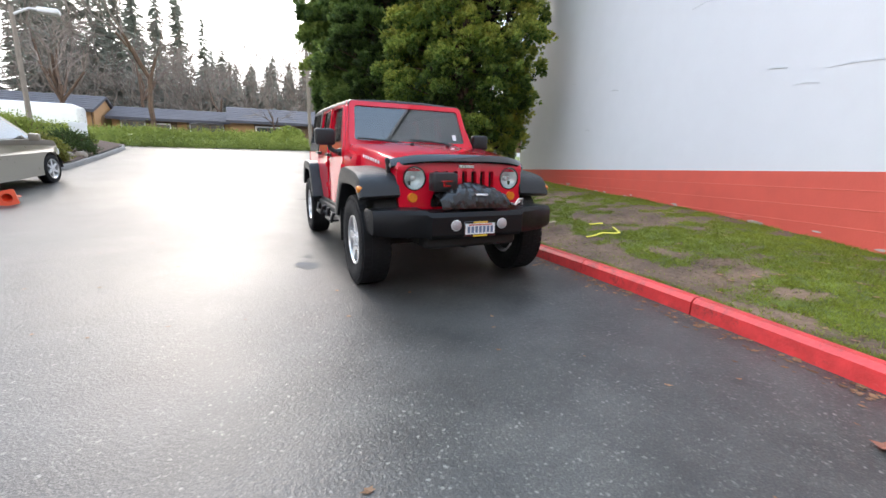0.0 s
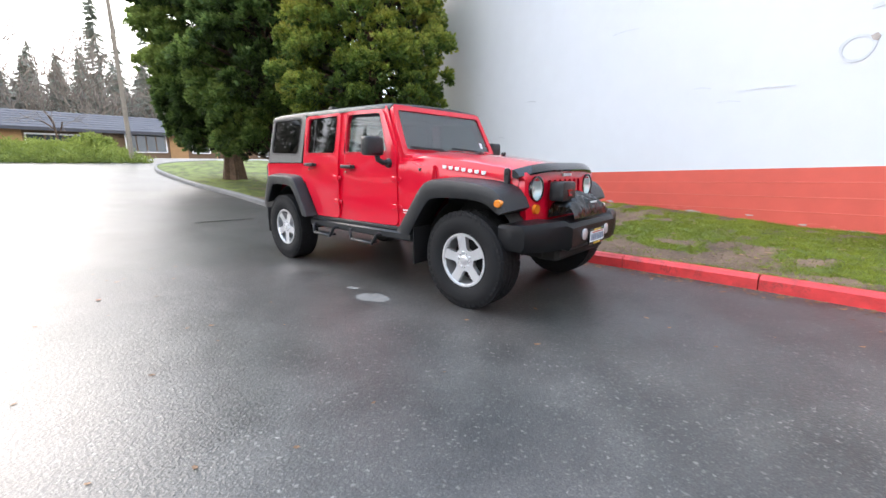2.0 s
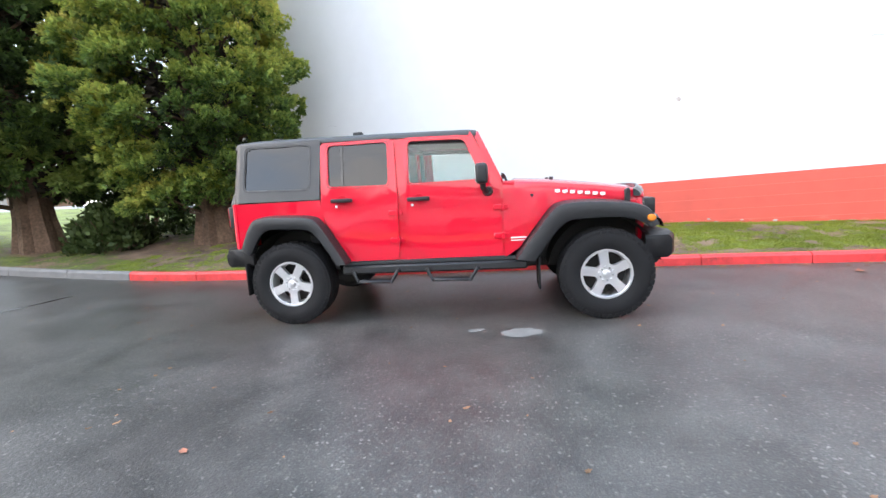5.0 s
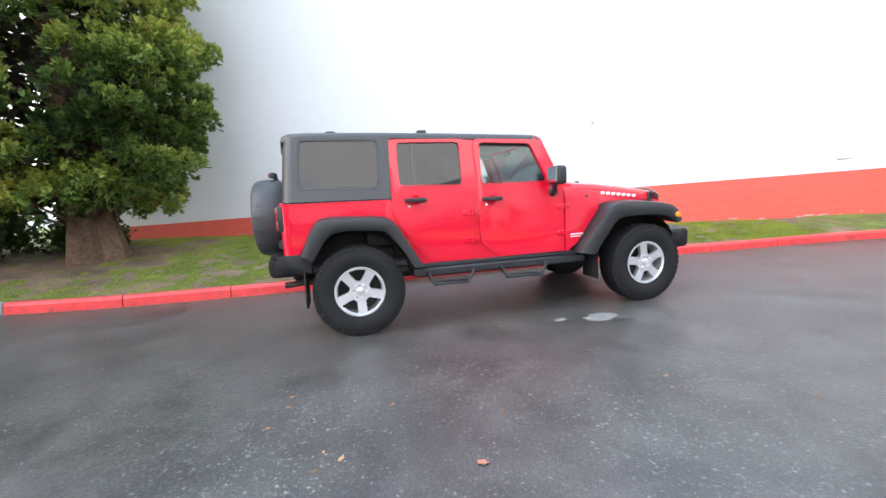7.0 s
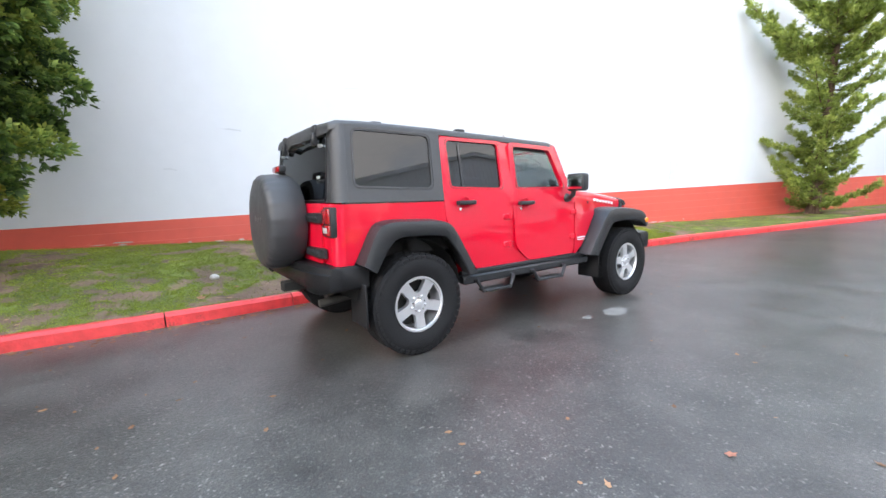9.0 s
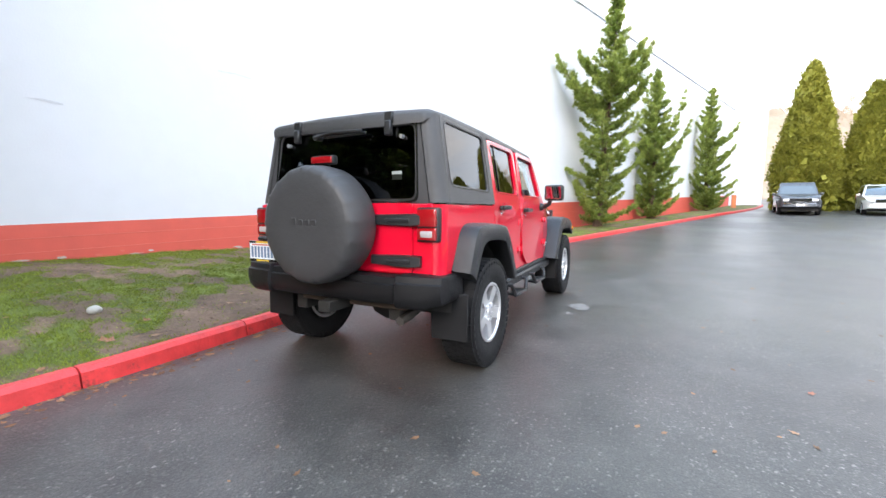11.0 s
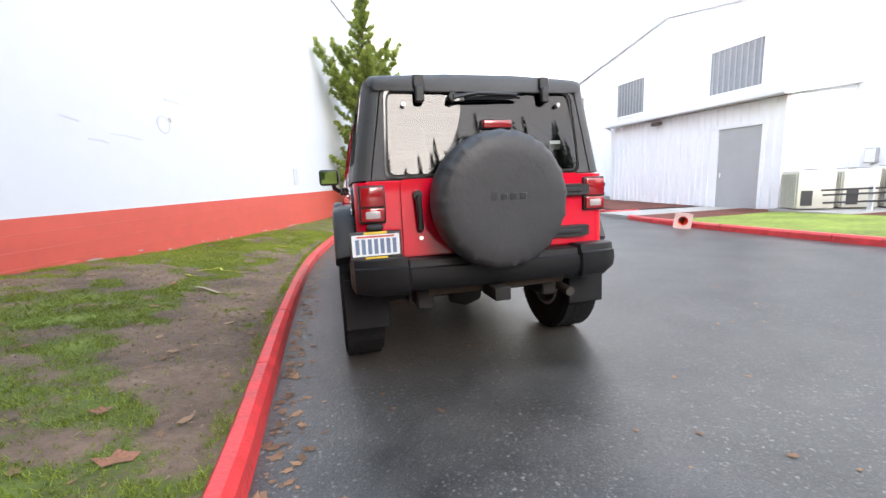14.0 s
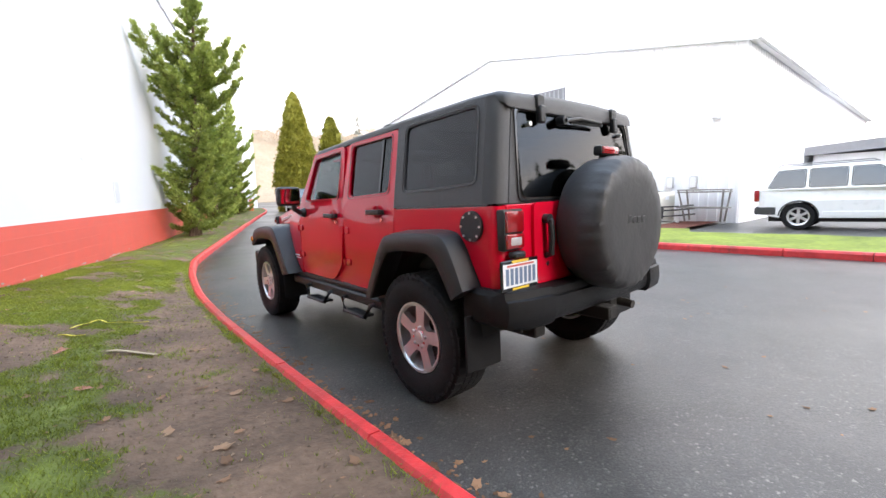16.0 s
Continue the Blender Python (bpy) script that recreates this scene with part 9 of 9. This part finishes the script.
# strips of yellow tape and bark
M_TAPE = mat("yellow_tape", (0.75, 0.68, 0.08), 0.5, var=0.15, scale=20)
M_STRIP = mat("pale_bark_strip", (0.42, 0.35, 0.23), 0.8, var=0.2, scale=20)


def ribbon(name, pts, w, material, label, category):
    bm = B()
    rows = []
    cur = smooth_curve([(x, y, 0) for x, y in pts], 5)
    for i, p in enumerate(cur):
        d = (cur[min(i + 1, len(cur) - 1)] - cur[max(i - 1, 0)]).normalized()
        q = Vector((-d.y, d.x, 0)) * w / 2
        lift = 0.014 + 0.004 * (1 + math.sin(i * 0.8))
        a, b = p + q, p - q
        rows.append([(a.x, a.y, verge_z(a.x, a.y) + lift), (b.x, b.y, verge_z(b.x, b.y) + lift + 0.006), (b.x, b.y, verge_z(b.x, b.y) + lift + 0.002), (a.x, a.y, verge_z(a.x, a.y) + lift - 0.004)])
    loft(bm, rows)
    tagged(part(name, bm, material), label, category)


ribbon("yellow_tape", [(2.62, -1.18), (2.52, -1.36), (2.44, -1.46), (2.36, -1.32), (2.22, -1.30), (2.08, -1.28)], 0.026, M_TAPE, "crumpled strip of yellow tape on the grass", "tape")
ribbon("yellow_tape", [(2.68, -0.95), (2.60, -0.88), (2.53, -0.85)], 0.032, M_TAPE, "short scrap of yellow tape on the grass", "tape")
ribbon("bark_strip", [(2.40, -0.32), (2.27, -0.27), (2.13, -0.10)], 0.045, M_STRIP, "pale strip of bark on the soil", "bark strip")
bush("verge_shrub", (3.4, 7.9, 0.62), 0.8, 0.7, 0.85, 91, M_SHRUB, "dark green shrub between the cedars", 140, 0.12)
bush("tall_shrub", (4.9, 8.4, 0.70), 1.25, 1.1, 1.9, 93, M_SHRUB, "tall dark green shrub between the cedars and the wall", 260, 0.11)
bush("wall_shrub", (5.3, 6.6, 0.66), 0.6, 0.6, 0.6, 92, M_SHRUB, "low dark shrub at the wall's end", 110, 0.11)

# ---- on the asphalt ----
M_SEAL = mat("tar_seal", (0.012, 0.012, 0.013), 0.25, var=0.2, scale=8)
M_PALE = mat("dried_pale_stain", (0.165, 0.16, 0.15), 0.8, var=0.25, scale=12, bump=0.3, bscale=90)


def ground_patch(name, cx, cy, rx, ry, ang, material, label, seed, lift=0.0035):
    bm = B()
    n = 36
    c = bm.verts.new((cx, cy, H(cy) + lift))
    ring = []
    for i in range(n):
        a = 2 * math.pi * i / n
        q = 1 + 0.30 * noise.noise((math.cos(a) * 1.5 + seed, math.sin(a) * 1.5, seed)) + 0.16 * noise.noise((math.cos(a) * 5 + seed, math.sin(a) * 5, 0))
        x, y = rx * q * math.cos(a), ry * q * math.sin(a)
        X, Y = cx + x * math.cos(ang) - y * math.sin(ang), cy + x * math.sin(ang) + y * math.cos(ang)
        ring.append(bm.verts.new((X, Y, H(Y) + lift)))
    for i in range(n):
        bm.faces.new((c, ring[i], ring[(i + 1) % n]))
    tagged(part(name, bm, material), label, "stain", kind="structure")


ground_patch("pale_stain", -1.24, -0.70, 0.11, 0.17, 0.2, M_PALE, "pale dried patch on the asphalt beside the car", 2)
ground_patch("pale_stain", -1.17, -0.32, 0.04, 0.07, 0.3, M_PALE, "small pale spot on the asphalt", 3)


def seam(pts, w, label, seed):
    bm = B()
    cur = smooth_curve([(x, y, 0) for x, y in pts], 14)
    rows = []
    for i, p in enumerate(cur):
        d = (cur[min(i + 1, len(cur) - 1)] - cur[max(i - 1, 0)]).normalized()
        j = 0.05 * noise.noise((p.x * 2.5, p.y * 2.5, seed))
        q = Vector((-d.y, d.x, 0))
        ww = w * (0.6 + 0.8 * abs(noise.noise((p.x * 3, p.y * 3, seed + 1))))
        a, b = p + q * (j + ww / 2), p + q * (j - ww / 2)
        rows.append([(a.x, a.y, H(a.y) + 0.004), (b.x, b.y, H(b.y) + 0.004)])
    loft(bm, rows, closed=False)
    for f in bm.faces:
        if f.normal.z < 0:
            f.normal_flip()
    tagged(part("asphalt_seam", bm, M_SEAL), label, "seam", kind="structure")


seam([(-0.7, 5.65), (-0.3, 5.6), (0.1, 5.52), (0.4, 5.5)], 0.05, "dark tar seam across the drive", 1)
M_LINE = mat("worn_white_line", (0.55, 0.55, 0.54), 0.5, var=0.3, scale=8)
bm = B()
loft(bm, [[(-2.65, y, H(y) + 0.004), (-2.55, y, H(y) + 0.004)] for y in np.linspace(17.0, 21.0, 9)], closed=False)
for f in bm.faces:
    if f.normal.z < 0:
        f.normal_flip()
tagged(part("parking_line", bm, M_LINE), "worn white parking line", "road marking", kind="structure")
